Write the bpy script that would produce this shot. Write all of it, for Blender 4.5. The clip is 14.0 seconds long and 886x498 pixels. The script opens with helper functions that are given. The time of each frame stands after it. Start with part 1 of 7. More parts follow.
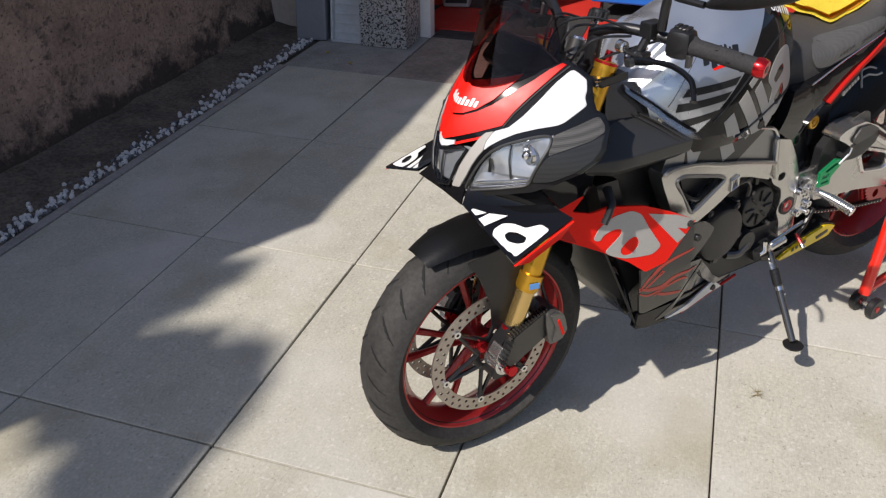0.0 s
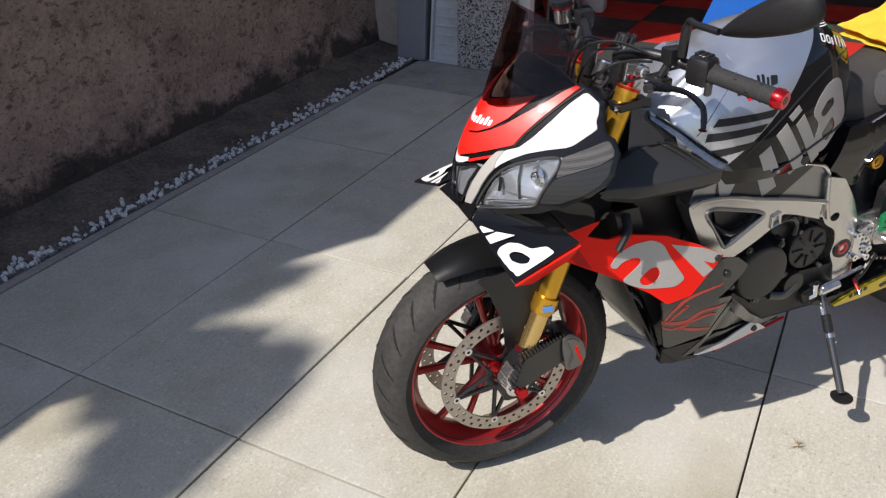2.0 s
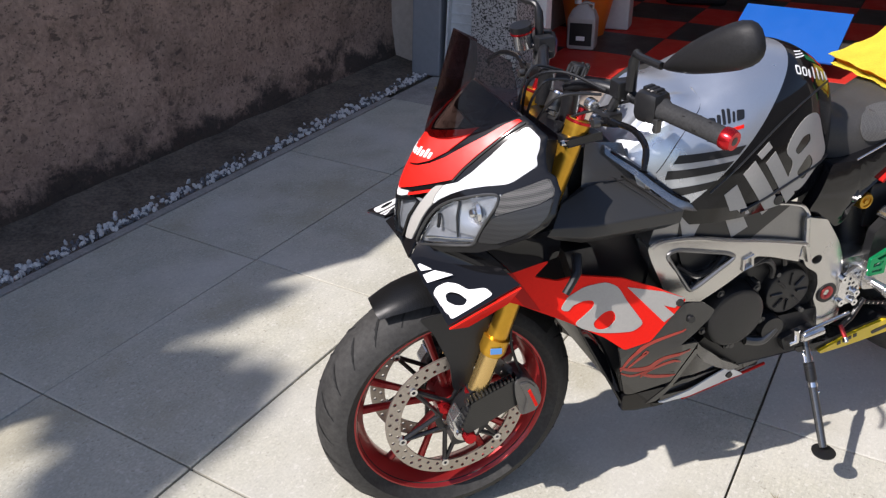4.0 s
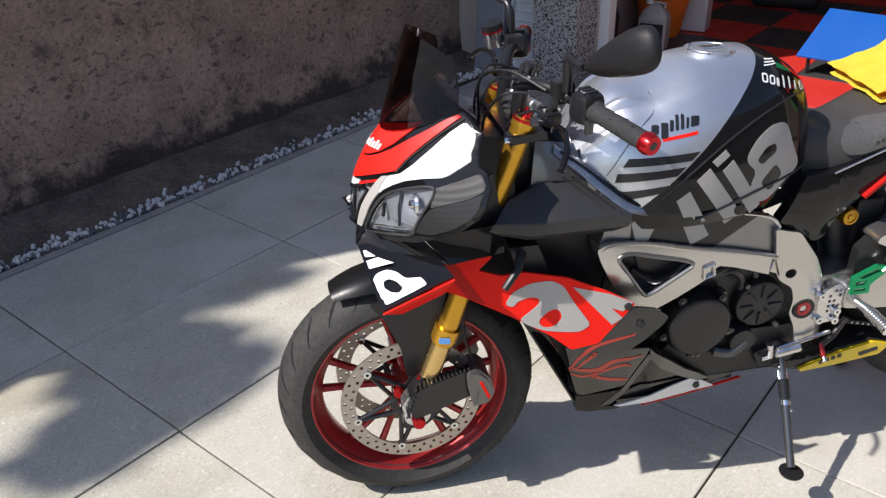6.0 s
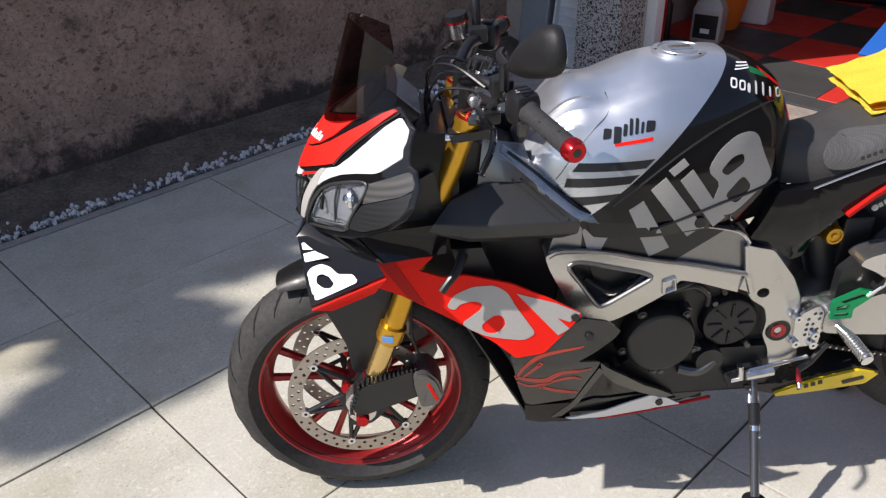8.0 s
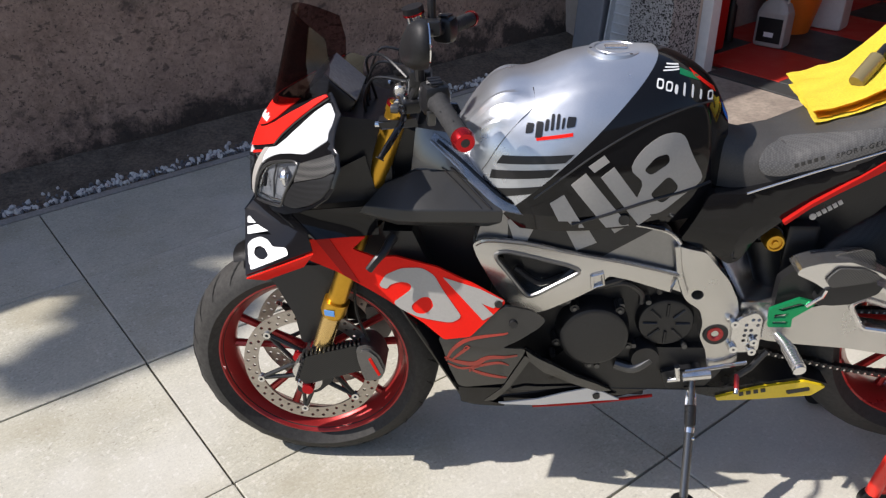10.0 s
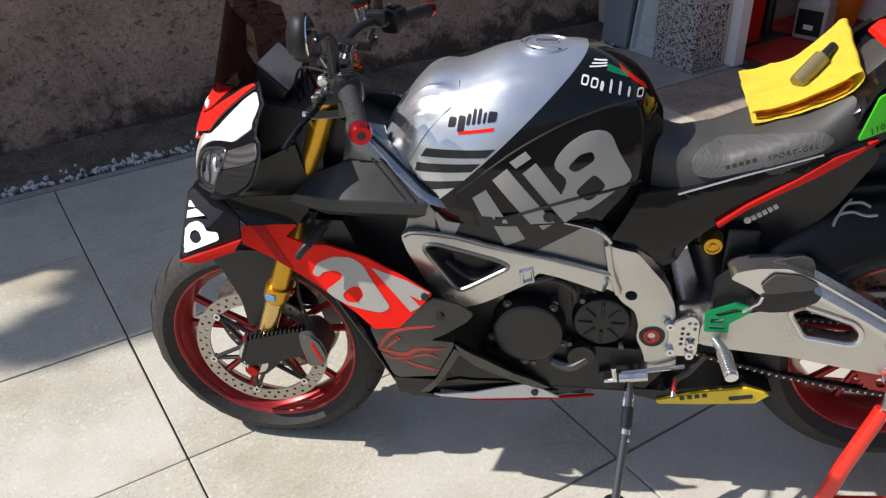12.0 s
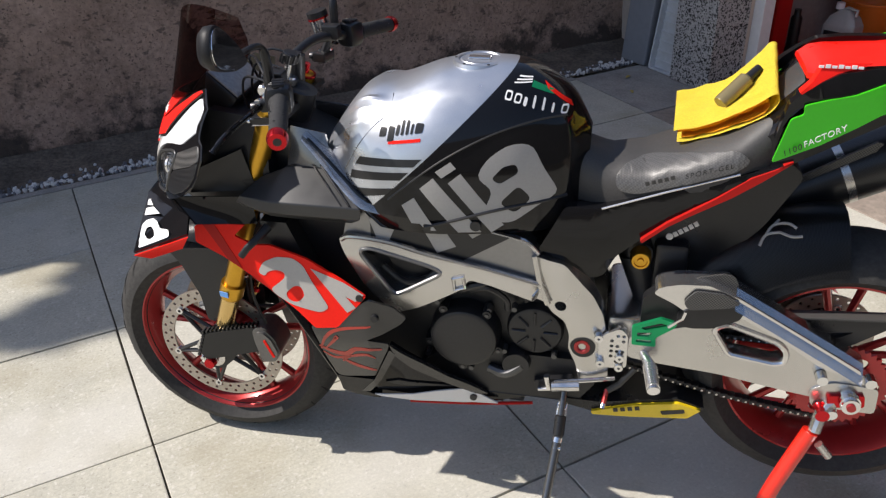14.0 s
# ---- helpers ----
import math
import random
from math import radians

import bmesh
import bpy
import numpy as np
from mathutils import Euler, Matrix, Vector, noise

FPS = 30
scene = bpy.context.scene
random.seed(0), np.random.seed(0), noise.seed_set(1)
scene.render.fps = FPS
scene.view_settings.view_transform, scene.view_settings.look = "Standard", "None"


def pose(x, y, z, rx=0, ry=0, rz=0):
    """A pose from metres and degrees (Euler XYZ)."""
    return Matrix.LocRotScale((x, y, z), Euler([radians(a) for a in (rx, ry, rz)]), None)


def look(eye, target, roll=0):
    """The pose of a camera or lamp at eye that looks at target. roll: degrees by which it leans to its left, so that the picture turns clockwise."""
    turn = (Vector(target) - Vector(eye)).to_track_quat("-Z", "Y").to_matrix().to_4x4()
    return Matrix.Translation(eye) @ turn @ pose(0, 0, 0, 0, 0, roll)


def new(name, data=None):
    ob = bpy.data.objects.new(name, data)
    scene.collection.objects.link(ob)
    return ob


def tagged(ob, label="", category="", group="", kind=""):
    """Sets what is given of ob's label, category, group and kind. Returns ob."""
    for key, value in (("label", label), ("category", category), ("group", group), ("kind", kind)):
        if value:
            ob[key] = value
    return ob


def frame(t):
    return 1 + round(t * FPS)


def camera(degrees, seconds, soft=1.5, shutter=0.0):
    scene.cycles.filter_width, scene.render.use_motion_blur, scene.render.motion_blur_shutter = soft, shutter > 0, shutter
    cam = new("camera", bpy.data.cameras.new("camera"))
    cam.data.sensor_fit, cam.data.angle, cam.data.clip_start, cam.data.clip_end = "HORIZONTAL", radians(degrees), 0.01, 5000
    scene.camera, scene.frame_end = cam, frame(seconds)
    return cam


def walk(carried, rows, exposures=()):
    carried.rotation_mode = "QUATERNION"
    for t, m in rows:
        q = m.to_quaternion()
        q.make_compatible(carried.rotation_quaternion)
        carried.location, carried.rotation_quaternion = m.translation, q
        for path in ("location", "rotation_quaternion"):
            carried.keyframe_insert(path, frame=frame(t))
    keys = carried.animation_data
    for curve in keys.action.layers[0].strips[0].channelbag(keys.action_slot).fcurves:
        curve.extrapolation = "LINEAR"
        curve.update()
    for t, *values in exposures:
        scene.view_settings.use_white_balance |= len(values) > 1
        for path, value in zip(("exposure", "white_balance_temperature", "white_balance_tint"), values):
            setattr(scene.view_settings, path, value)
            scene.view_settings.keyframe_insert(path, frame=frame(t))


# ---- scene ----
cam = camera(57.4, 14.0, soft=1.3)
PATH = [
    (0, (-0.878, -1.29, 1.504), (0.011, 0.167, 0.461), -0.3),
    (0.5, (-0.83, -1.32, 1.503), (0.003, 0.179, 0.474), -0.4),
    (1, (-0.782, -1.364, 1.499), (-0.018, 0.185, 0.49), -0.6),
    (1.5, (-0.738, -1.394, 1.496), (-0.038, 0.192, 0.499), -0.8),
    (2, (-0.688, -1.412, 1.496), (-0.046, 0.202, 0.505), -1.0),
    (2.5, (-0.637, -1.41, 1.492), (-0.03, 0.221, 0.507), -1.1),
    (3, (-0.582, -1.396, 1.494), (0.006, 0.243, 0.509), -1.2),
    (3.5, (-0.521, -1.391, 1.5), (0.047, 0.259, 0.522), -1.3),
    (4, (-0.461, -1.391, 1.498), (0.088, 0.271, 0.531), -1.1),
    (6.3, (-0.147, -1.52, 1.508), (0.137, 0.204, 0.534), -1.1),
    (6.5, (-0.125, -1.517, 1.498), (0.144, 0.209, 0.524), -0.9),
    (7, (-0.061, -1.508, 1.5), (0.163, 0.216, 0.51), -0.9),
    (7.5, (0.011, -1.495, 1.504), (0.186, 0.226, 0.5), -0.9),
    (8, (0.081, -1.488, 1.506), (0.214, 0.234, 0.497), -0.9),
    (8.2, (0.118, -1.479, 1.513), (0.223, 0.237, 0.492), -1.0),
    (10.5, (0.472, -1.583, 1.521), (0.327, 0.132, 0.503), -1.0),
    (11, (0.545, -1.583, 1.516), (0.35, 0.123, 0.491), -1.2),
    (11.5, (0.615, -1.566, 1.52), (0.382, 0.128, 0.483), -1.4),
    (12, (0.675, -1.545, 1.529), (0.422, 0.141, 0.484), -1.6),
    (12.5, (0.734, -1.535, 1.534), (0.462, 0.152, 0.494), -1.6),
    (13, (0.795, -1.542, 1.535), (0.496, 0.15, 0.511), -1.5),
    (13.5, (0.861, -1.551, 1.541), (0.523, 0.137, 0.523), -1.4),
    (14, (0.928, -1.564, 1.546), (0.544, 0.115, 0.529), -1.6),
]
walk(cam, [(t, look(eye, target, roll)) for t, eye, target, roll in PATH], [(0.0, 0.34, 6500, 15), (1.5, 0.44, 6500, 15), (4.0, 0.68, 6250, 16), (8.0, 0.66, 6350, 16), (11.0, 0.58, 6400, 14), (14.0, 0.60, 6450, 14)])

# ---- light ----
world = bpy.data.worlds.new("sky")
world.use_nodes = True
scene.world = world
wn = world.node_tree
sky = wn.nodes.new("ShaderNodeTexSky")
sky.sky_type, sky.sun_disc = "NISHITA", False
sky.sun_elevation, sky.sun_rotation = radians(45), radians(259.8)
wn.links.new(sky.outputs[0], wn.nodes["Background"].inputs[0])
wn.nodes["Background"].inputs[1].default_value = 0.104
SUN_WAY = Vector((0.975, 0.175, -1.0)).normalized()
sun = new("sun", bpy.data.lights.new("sun", "SUN"))
sun.data.energy, sun.data.angle, sun.data.color = 4.0, radians(0.6), (1.0, 0.95, 0.86)
sun.matrix_world = look((-4, -0.7, 5), Vector((-4, -0.7, 5)) + SUN_WAY)

# ---- materials ----


def material(name, color, rough=0.5, metal=0.0, grain=0.0, scale=60.0, bump=0.0, blotch=0.0, blotch_scale=4.0,
             coat=0.0, second=None, coords="Object", vary=0.0, spec=0.5):
    m = bpy.data.materials.new(name)
    m.use_nodes = True
    nt = m.node_tree
    b = nt.nodes["Principled BSDF"]
    b.inputs["Base Color"].default_value = (*color, 1)
    b.inputs["Roughness"].default_value = rough
    b.inputs["Metallic"].default_value = metal
    b.inputs["Specular IOR Level"].default_value = spec
    if coat:
        b.inputs["Coat Weight"].default_value = coat
        b.inputs["Coat Roughness"].default_value = 0.05
    if not (grain or bump or blotch or vary):
        return m
    tc = nt.nodes.new("ShaderNodeTexCoord")
    vec = tc.outputs[coords]
    info = nt.nodes.new("ShaderNodeObjectInfo")
    if vary:
        add = nt.nodes.new("ShaderNodeVectorMath")
        mul = nt.nodes.new("ShaderNodeMath")
        mul.operation, mul.inputs[1].default_value = "MULTIPLY", 37.0
        nt.links.new(info.outputs["Random"], mul.inputs[0])
        nt.links.new(vec, add.inputs[0])
        nt.links.new(mul.outputs[0], add.inputs[1])
        vec = add.outputs[0]

    def noise_node(s, detail=6.0):
        n = nt.nodes.new("ShaderNodeTexNoise")
        n.inputs["Scale"].default_value, n.inputs["Detail"].default_value = s, detail
        n.inputs["Roughness"].default_value = 0.65
        nt.links.new(vec, n.inputs["Vector"])
        return n

    fine, broad = noise_node(scale), noise_node(blotch_scale, 5.0)
    dark = tuple(c * 0.55 for c in color) if second is None else second
    mix = nt.nodes.new("ShaderNodeMix")
    mix.data_type = "RGBA"
    mix.inputs["A"].default_value, mix.inputs["B"].default_value = (*color, 1), (*dark, 1)
    ramp = nt.nodes.new("ShaderNodeMapRange")
    ramp.inputs[1].default_value, ramp.inputs[2].default_value = 0.42, 0.72
    ramp.inputs[4].default_value = blotch
    nt.links.new(broad.outputs[0], ramp.inputs[0])
    nt.links.new(ramp.outputs[0], mix.inputs["Factor"])
    val = nt.nodes.new("ShaderNodeMapRange")
    val.inputs[1].default_value, val.inputs[2].default_value = 0.3, 0.7
    val.inputs[3].default_value, val.inputs[4].default_value = 1 - grain, 1 + grain
    nt.links.new(fine.outputs[0], val.inputs[0])
    hsv = nt.nodes.new("ShaderNodeHueSaturation")
    nt.links.new(mix.outputs["Result"], hsv.inputs["Color"])
    last = val.outputs[0]
    if vary:
        vr = nt.nodes.new("ShaderNodeMapRange")
        vr.inputs[3].default_value, vr.inputs[4].default_value = 1 - vary, 1 + vary
        nt.links.new(info.outputs["Random"], vr.inputs[0])
        mm = nt.nodes.new("ShaderNodeMath")
        mm.operation = "MULTIPLY"
        nt.links.new(last, mm.inputs[0])
        nt.links.new(vr.outputs[0], mm.inputs[1])
        last = mm.outputs[0]
    nt.links.new(last, hsv.inputs["Value"])
    nt.links.new(hsv.outputs[0], b.inputs["Base Color"])
    rr = nt.nodes.new("ShaderNodeMapRange")
    rr.inputs[1].default_value, rr.inputs[2].default_value = 0.3, 0.7
    rr.inputs[3].default_value, rr.inputs[4].default_value = max(rough - 0.12 * (rough > 0.3), 0.02), min(rough + 0.12 * (rough > 0.3) + 0.03, 1)
    nt.links.new(broad.outputs[0], rr.inputs[0])
    nt.links.new(rr.outputs[0], b.inputs["Roughness"])
    if bump:
        bp = nt.nodes.new("ShaderNodeBump")
        bp.inputs["Strength"].default_value, bp.inputs["Distance"].default_value = 0.6, bump
        nt.links.new(fine.outputs[0], bp.inputs["Height"])
        nt.links.new(bp.outputs[0], b.inputs["Normal"])
    return m


def checker_weave(name, color, second, size, rough, bump=0.0, coat=0.0, coords="Object"):
    m = material(name, color, rough, coat=coat)
    nt = m.node_tree
    b = nt.nodes["Principled BSDF"]
    tc = nt.nodes.new("ShaderNodeTexCoord")
    ck = nt.nodes.new("ShaderNodeTexChecker")
    ck.inputs["Scale"].default_value = 1 / size
    ck.inputs["Color1"].default_value, ck.inputs["Color2"].default_value = (*color, 1), (*second, 1)
    nt.links.new(tc.outputs[coords], ck.inputs["Vector"])
    nt.links.new(ck.outputs[0], b.inputs["Base Color"])
    if bump:
        bp = nt.nodes.new("ShaderNodeBump")
        bp.inputs["Distance"].default_value = bump
        nt.links.new(ck.outputs["Fac"], bp.inputs["Height"])
        nt.links.new(bp.outputs[0], b.inputs["Normal"])
    return m


M = {
    "slab": material("concrete_slab", (0.452, 0.436, 0.360), 0.85, grain=0.16, scale=120, bump=0.0016, blotch=0.55, blotch_scale=7.0,
                     second=(0.35, 0.338, 0.285), vary=0.035),
    "joint": material("joint_soil", (0.10, 0.086, 0.062), 0.95, grain=0.4, scale=120, bump=0.004),
    "kerb": material("edging_concrete", (0.33, 0.31, 0.28), 0.9, grain=0.2, scale=80, bump=0.002, blotch=0.6, blotch_scale=6),
    "render": material("weathered_render", (0.385, 0.268, 0.206), 0.95, grain=0.25, scale=45, bump=0.014, blotch=0.9, blotch_scale=3.0,
                       second=(0.20, 0.138, 0.106)),
    "moss": material("damp_soil", (0.15, 0.118, 0.088), 0.95, grain=0.5, scale=60, bump=0.01, blotch=0.8, blotch_scale=5, second=(0.04, 0.035, 0.028)),
    "gravel_pale": material("pale_gravel", (0.74, 0.72, 0.69), 0.8, grain=0.2, scale=90, vary=0.3),
    "gravel_dark": material("grey_gravel", (0.16, 0.16, 0.17), 0.8, grain=0.2, scale=90, vary=0.3),
    "apron": material("rough_concrete", (0.30, 0.25, 0.205), 0.95, grain=0.3, scale=40, bump=0.004, blotch=0.8, blotch_scale=5, second=(0.16, 0.13, 0.11)),
    "jamb_pink": material("bare_render", (0.62, 0.50, 0.42), 0.8, grain=0.08, scale=40, blotch=0.3, blotch_scale=5),
    "jamb_white": material("white_jamb_paint", (0.72, 0.70, 0.68), 0.5, grain=0.05, scale=30),
    "inside": material("garage_render", (0.42, 0.36, 0.31), 0.9, grain=0.1, scale=30, blotch=0.5, blotch_scale=2),
    "tile_red": material("red_floor_tile", (0.55, 0.03, 0.02), 0.45, grain=0.08, scale=200, bump=0.0008, vary=0.08),
    "tile_black": material("black_floor_tile", (0.045, 0.045, 0.045), 0.5, grain=0.15, scale=200, bump=0.0008, vary=0.1),
    "blue": material("blue_board", (0.006, 0.088, 0.38), 0.55, grain=0.08, scale=200, bump=0.001),
    "rubber": material("tyre_rubber", (0.032, 0.031, 0.030), 0.62, grain=0.3, scale=90, bump=0.0005, blotch=0.5, blotch_scale=8, second=(0.06, 0.057, 0.052), spec=0.25),
    "groove": material("tread_groove", (0.008, 0.008, 0.008), 0.9),
    "rim": material("red_anodised", (0.36, 0.022, 0.022), 0.34, 0.5, grain=0.06, scale=50, coat=0.4),
    "red_part": material("red_metal", (0.5, 0.015, 0.02), 0.22, 0.8),
    "disc": material("brake_steel", (0.42, 0.38, 0.34), 0.36, 0.9, grain=0.1, scale=150),
    "chrome_soft": material("polished_aluminium", (0.70, 0.70, 0.71), 0.13, 1.0, grain=0.03, scale=150),
    "chrome": material("polished_steel", (0.72, 0.72, 0.72), 0.16, 1.0),
    "alu": material("satin_aluminium", (0.56, 0.55, 0.53), 0.25, 0.94, grain=0.03, scale=120, blotch=0.15, blotch_scale=7),
    "alu_bright": material("brushed_aluminium", (0.66, 0.65, 0.64), 0.20, 0.94, grain=0.08, scale=200),
    "gold": material("gold_anodised", (0.62, 0.34, 0.035), 0.28, 0.85, grain=0.05, scale=80),
    "gold_slider": material("brass_slider", (0.66, 0.46, 0.18), 0.22, 0.9),
    "black": material("gloss_black_paint", (0.006, 0.006, 0.007), 0.05, grain=0.05, scale=300, spec=0.32),
    "black_dec": material("black_decal", (0.012, 0.012, 0.013), 0.3, grain=0.1, scale=200),
    "satin": material("satin_black_plastic", (0.013, 0.013, 0.014), 0.34, grain=0.2, scale=300, bump=0.0002, spec=0.42),
    "matt": material("matt_black_metal", (0.010, 0.010, 0.011), 0.40, grain=0.25, scale=160, bump=0.0004, spec=0.5),
    "silver": material("silver_paint", (0.54, 0.565, 0.605), 0.33, 0.82, grain=0.05, scale=500, coat=0.3),
    "red": material("red_paint", (0.82, 0.014, 0.007), 0.34, coat=0.08, spec=0.25, grain=0.03, scale=200),
    "red_satin": material("red_decal", (0.78, 0.014, 0.006), 0.42, spec=0.15, grain=0.04, scale=200),
    "white": material("white_paint", (0.66, 0.66, 0.66), 0.28, coat=0.15, grain=0.02, scale=200),
    "grey_dec": material("grey_decal", (0.36, 0.345, 0.32), 0.38, grain=0.05, scale=200),
    "white_dec": material("white_decal", (0.82, 0.82, 0.80), 0.4, grain=0.02, scale=200),
    "green": material("green_decal", (0.035, 0.46, 0.006), 0.38, coat=0.12, grain=0.03, scale=200),
    "green_metal": material("green_anodised", (0.01, 0.33, 0.12), 0.3, 0.6),
    "yellow": material("yellow_decal", (0.70, 0.50, 0.01), 0.35, coat=0.3, grain=0.04, scale=200),
    "seat": material("seat_vinyl", (0.040, 0.038, 0.036), 0.5, grain=0.2, scale=300, bump=0.0004),
    "seat_grip": checker_weave("dimpled_vinyl", (0.095, 0.092, 0.088), (0.065, 0.063, 0.060), 0.0036, 0.36, bump=0.0006),
    "towel": material("yellow_microfibre", (0.92, 0.76, 0.075), 0.95, grain=0.14, scale=350, bump=0.003, blotch=0.3, blotch_scale=14, second=(0.80, 0.60, 0.04)),
    "carbon": checker_weave("carbon_fibre", (0.020, 0.020, 0.021), (0.008, 0.008, 0.008), 0.0030, 0.34, coat=0.06),
    "mesh": checker_weave("perforated_grey", (0.10, 0.096, 0.09), (0.012, 0.012, 0.012), 0.0030, 0.4),
    "lens": material("headlamp_shell", (0.50, 0.51, 0.53), 0.22, 0.55),
    "mirror_glass": material("mirror_face", (0.85, 0.85, 0.86), 0.03, 1.0),
    "plastic_white": material("translucent_tub", (0.55, 0.57, 0.58), 0.35, grain=0.06, scale=30, blotch=0.4, blotch_scale=6),
    "plastic_grey": material("grey_bin", (0.20, 0.21, 0.23), 0.45, grain=0.06, scale=30),
    "jug": material("jug_plastic", (0.40, 0.37, 0.34), 0.4, grain=0.05, scale=40),
    "orange": material("orange_plastic", (0.75, 0.17, 0.015), 0.45, grain=0.05, scale=40),
    "stand": material("red_stand_paint", (0.72, 0.02, 0.008), 0.28, coat=0.5, grain=0.05, scale=80),
    "bottle": material("spray_bottle", (0.25, 0.20, 0.10), 0.18, 0.4),
    "silver_dark": material("dark_silver_paint", (0.15, 0.15, 0.155), 0.20, 0.75, grain=0.04, scale=300, coat=0.7),
    "spar": material("spar_aluminium", (0.26, 0.26, 0.262), 0.30, 0.9, grain=0.04, scale=150, blotch=0.2, blotch_scale=6),
    "stand_metal": material("dark_plated_steel", (0.14, 0.14, 0.14), 0.24, 0.85, grain=0.05, scale=120),
    "duct": material("duct_plastic", (0.028, 0.028, 0.028), 0.38, grain=0.06, scale=200, spec=0.5),
    "satin_grey": material("satin_grey_plastic", (0.020, 0.019, 0.018), 0.20, grain=0.06, scale=200, coat=0.4),
    "flame": material("faded_red_decal", (0.34, 0.036, 0.022), 0.3, grain=0.05, scale=200),
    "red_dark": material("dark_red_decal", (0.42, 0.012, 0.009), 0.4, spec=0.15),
    # same yellow cloth, with the orange shade inside its folds put into the colour
    "towel_deep": material("deep_yellow_microfibre", (0.90, 0.42, 0.010), 0.95, grain=0.14, scale=350, bump=0.003),
    "white_dull": material("white_canister_plastic", (0.6, 0.57, 0.53), 0.5, grain=0.05, scale=40),
    "grip": material("grip_rubber", (0.030, 0.030, 0.031), 0.8, grain=0.3, scale=220, bump=0.0008, spec=0.3),
    "caliper": material("caliper_grey", (0.16, 0.155, 0.15), 0.42, 0.7, grain=0.1, scale=120),
    "dry_grass": material("dry_grass", (0.20, 0.16, 0.07), 0.9, grain=0.2, scale=90),
    "dry_leaf": material("dry_leaf", (0.45, 0.33, 0.08), 0.8, grain=0.2, scale=90),
    "far_wall": material("far_render", (0.16, 0.15, 0.14), 0.9, grain=0.15, scale=20, blotch=0.5, blotch_scale=2),
    "bolt_dark": material("dark_bolt", (0.10, 0.10, 0.10), 0.35, 0.8),
    "blue_pale": material("blue_label", (0.10, 0.28, 0.62), 0.4),
    "leaf": material("leaf", (0.05, 0.09, 0.02), 0.6, grain=0.3, scale=30),
    "bark": material("bark", (0.12, 0.09, 0.06), 0.9, grain=0.4, scale=30, bump=0.01),
}

# the wall's render is pitted and spotted with dark lichen
nt = M["render"].node_tree
bs = nt.nodes["Principled BSDF"]
src = bs.inputs["Base Color"].links[0].from_socket
tc = nt.nodes.new("ShaderNodeTexCoord")
pits, spots = nt.nodes.new("ShaderNodeTexNoise"), nt.nodes.new("ShaderNodeTexNoise")
for nd, sc, det in ((pits, 70.0, 3.0), (spots, 7.0, 8.0)):
    nd.inputs["Scale"].default_value, nd.inputs["Detail"].default_value = sc, det
    nd.inputs["Roughness"].default_value = 0.7
    nt.links.new(tc.outputs["Object"], nd.inputs["Vector"])
last = src
chips = nt.nodes.new("ShaderNodeTexNoise")
chips.inputs["Scale"].default_value, chips.inputs["Detail"].default_value, chips.inputs["Roughness"].default_value = 26.0, 5.0, 0.6
squash = nt.nodes.new("ShaderNodeMapping")
squash.inputs["Scale"].default_value = (0.7, 0.7, 1.3)
nt.links.new(tc.outputs["Object"], squash.inputs["Vector"])
nt.links.new(squash.outputs[0], chips.inputs["Vector"])
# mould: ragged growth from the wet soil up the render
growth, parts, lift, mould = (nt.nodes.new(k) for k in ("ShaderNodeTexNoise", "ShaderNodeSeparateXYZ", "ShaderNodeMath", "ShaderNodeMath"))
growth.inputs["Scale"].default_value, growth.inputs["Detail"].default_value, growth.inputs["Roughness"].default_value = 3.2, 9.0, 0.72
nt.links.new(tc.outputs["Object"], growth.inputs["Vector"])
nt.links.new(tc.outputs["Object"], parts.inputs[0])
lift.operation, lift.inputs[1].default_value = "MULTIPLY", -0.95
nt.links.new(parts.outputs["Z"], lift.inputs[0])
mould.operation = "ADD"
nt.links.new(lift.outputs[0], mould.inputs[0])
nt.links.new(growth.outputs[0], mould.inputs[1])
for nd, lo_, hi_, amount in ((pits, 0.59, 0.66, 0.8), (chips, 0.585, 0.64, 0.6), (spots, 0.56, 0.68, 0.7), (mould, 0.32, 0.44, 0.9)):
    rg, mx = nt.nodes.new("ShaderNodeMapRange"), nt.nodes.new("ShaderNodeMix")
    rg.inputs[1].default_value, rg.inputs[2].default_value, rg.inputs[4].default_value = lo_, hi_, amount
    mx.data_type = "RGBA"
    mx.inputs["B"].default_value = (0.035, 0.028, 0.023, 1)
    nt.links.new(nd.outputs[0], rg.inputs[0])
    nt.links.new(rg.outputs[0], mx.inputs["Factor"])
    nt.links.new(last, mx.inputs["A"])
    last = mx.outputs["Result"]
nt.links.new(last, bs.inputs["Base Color"])

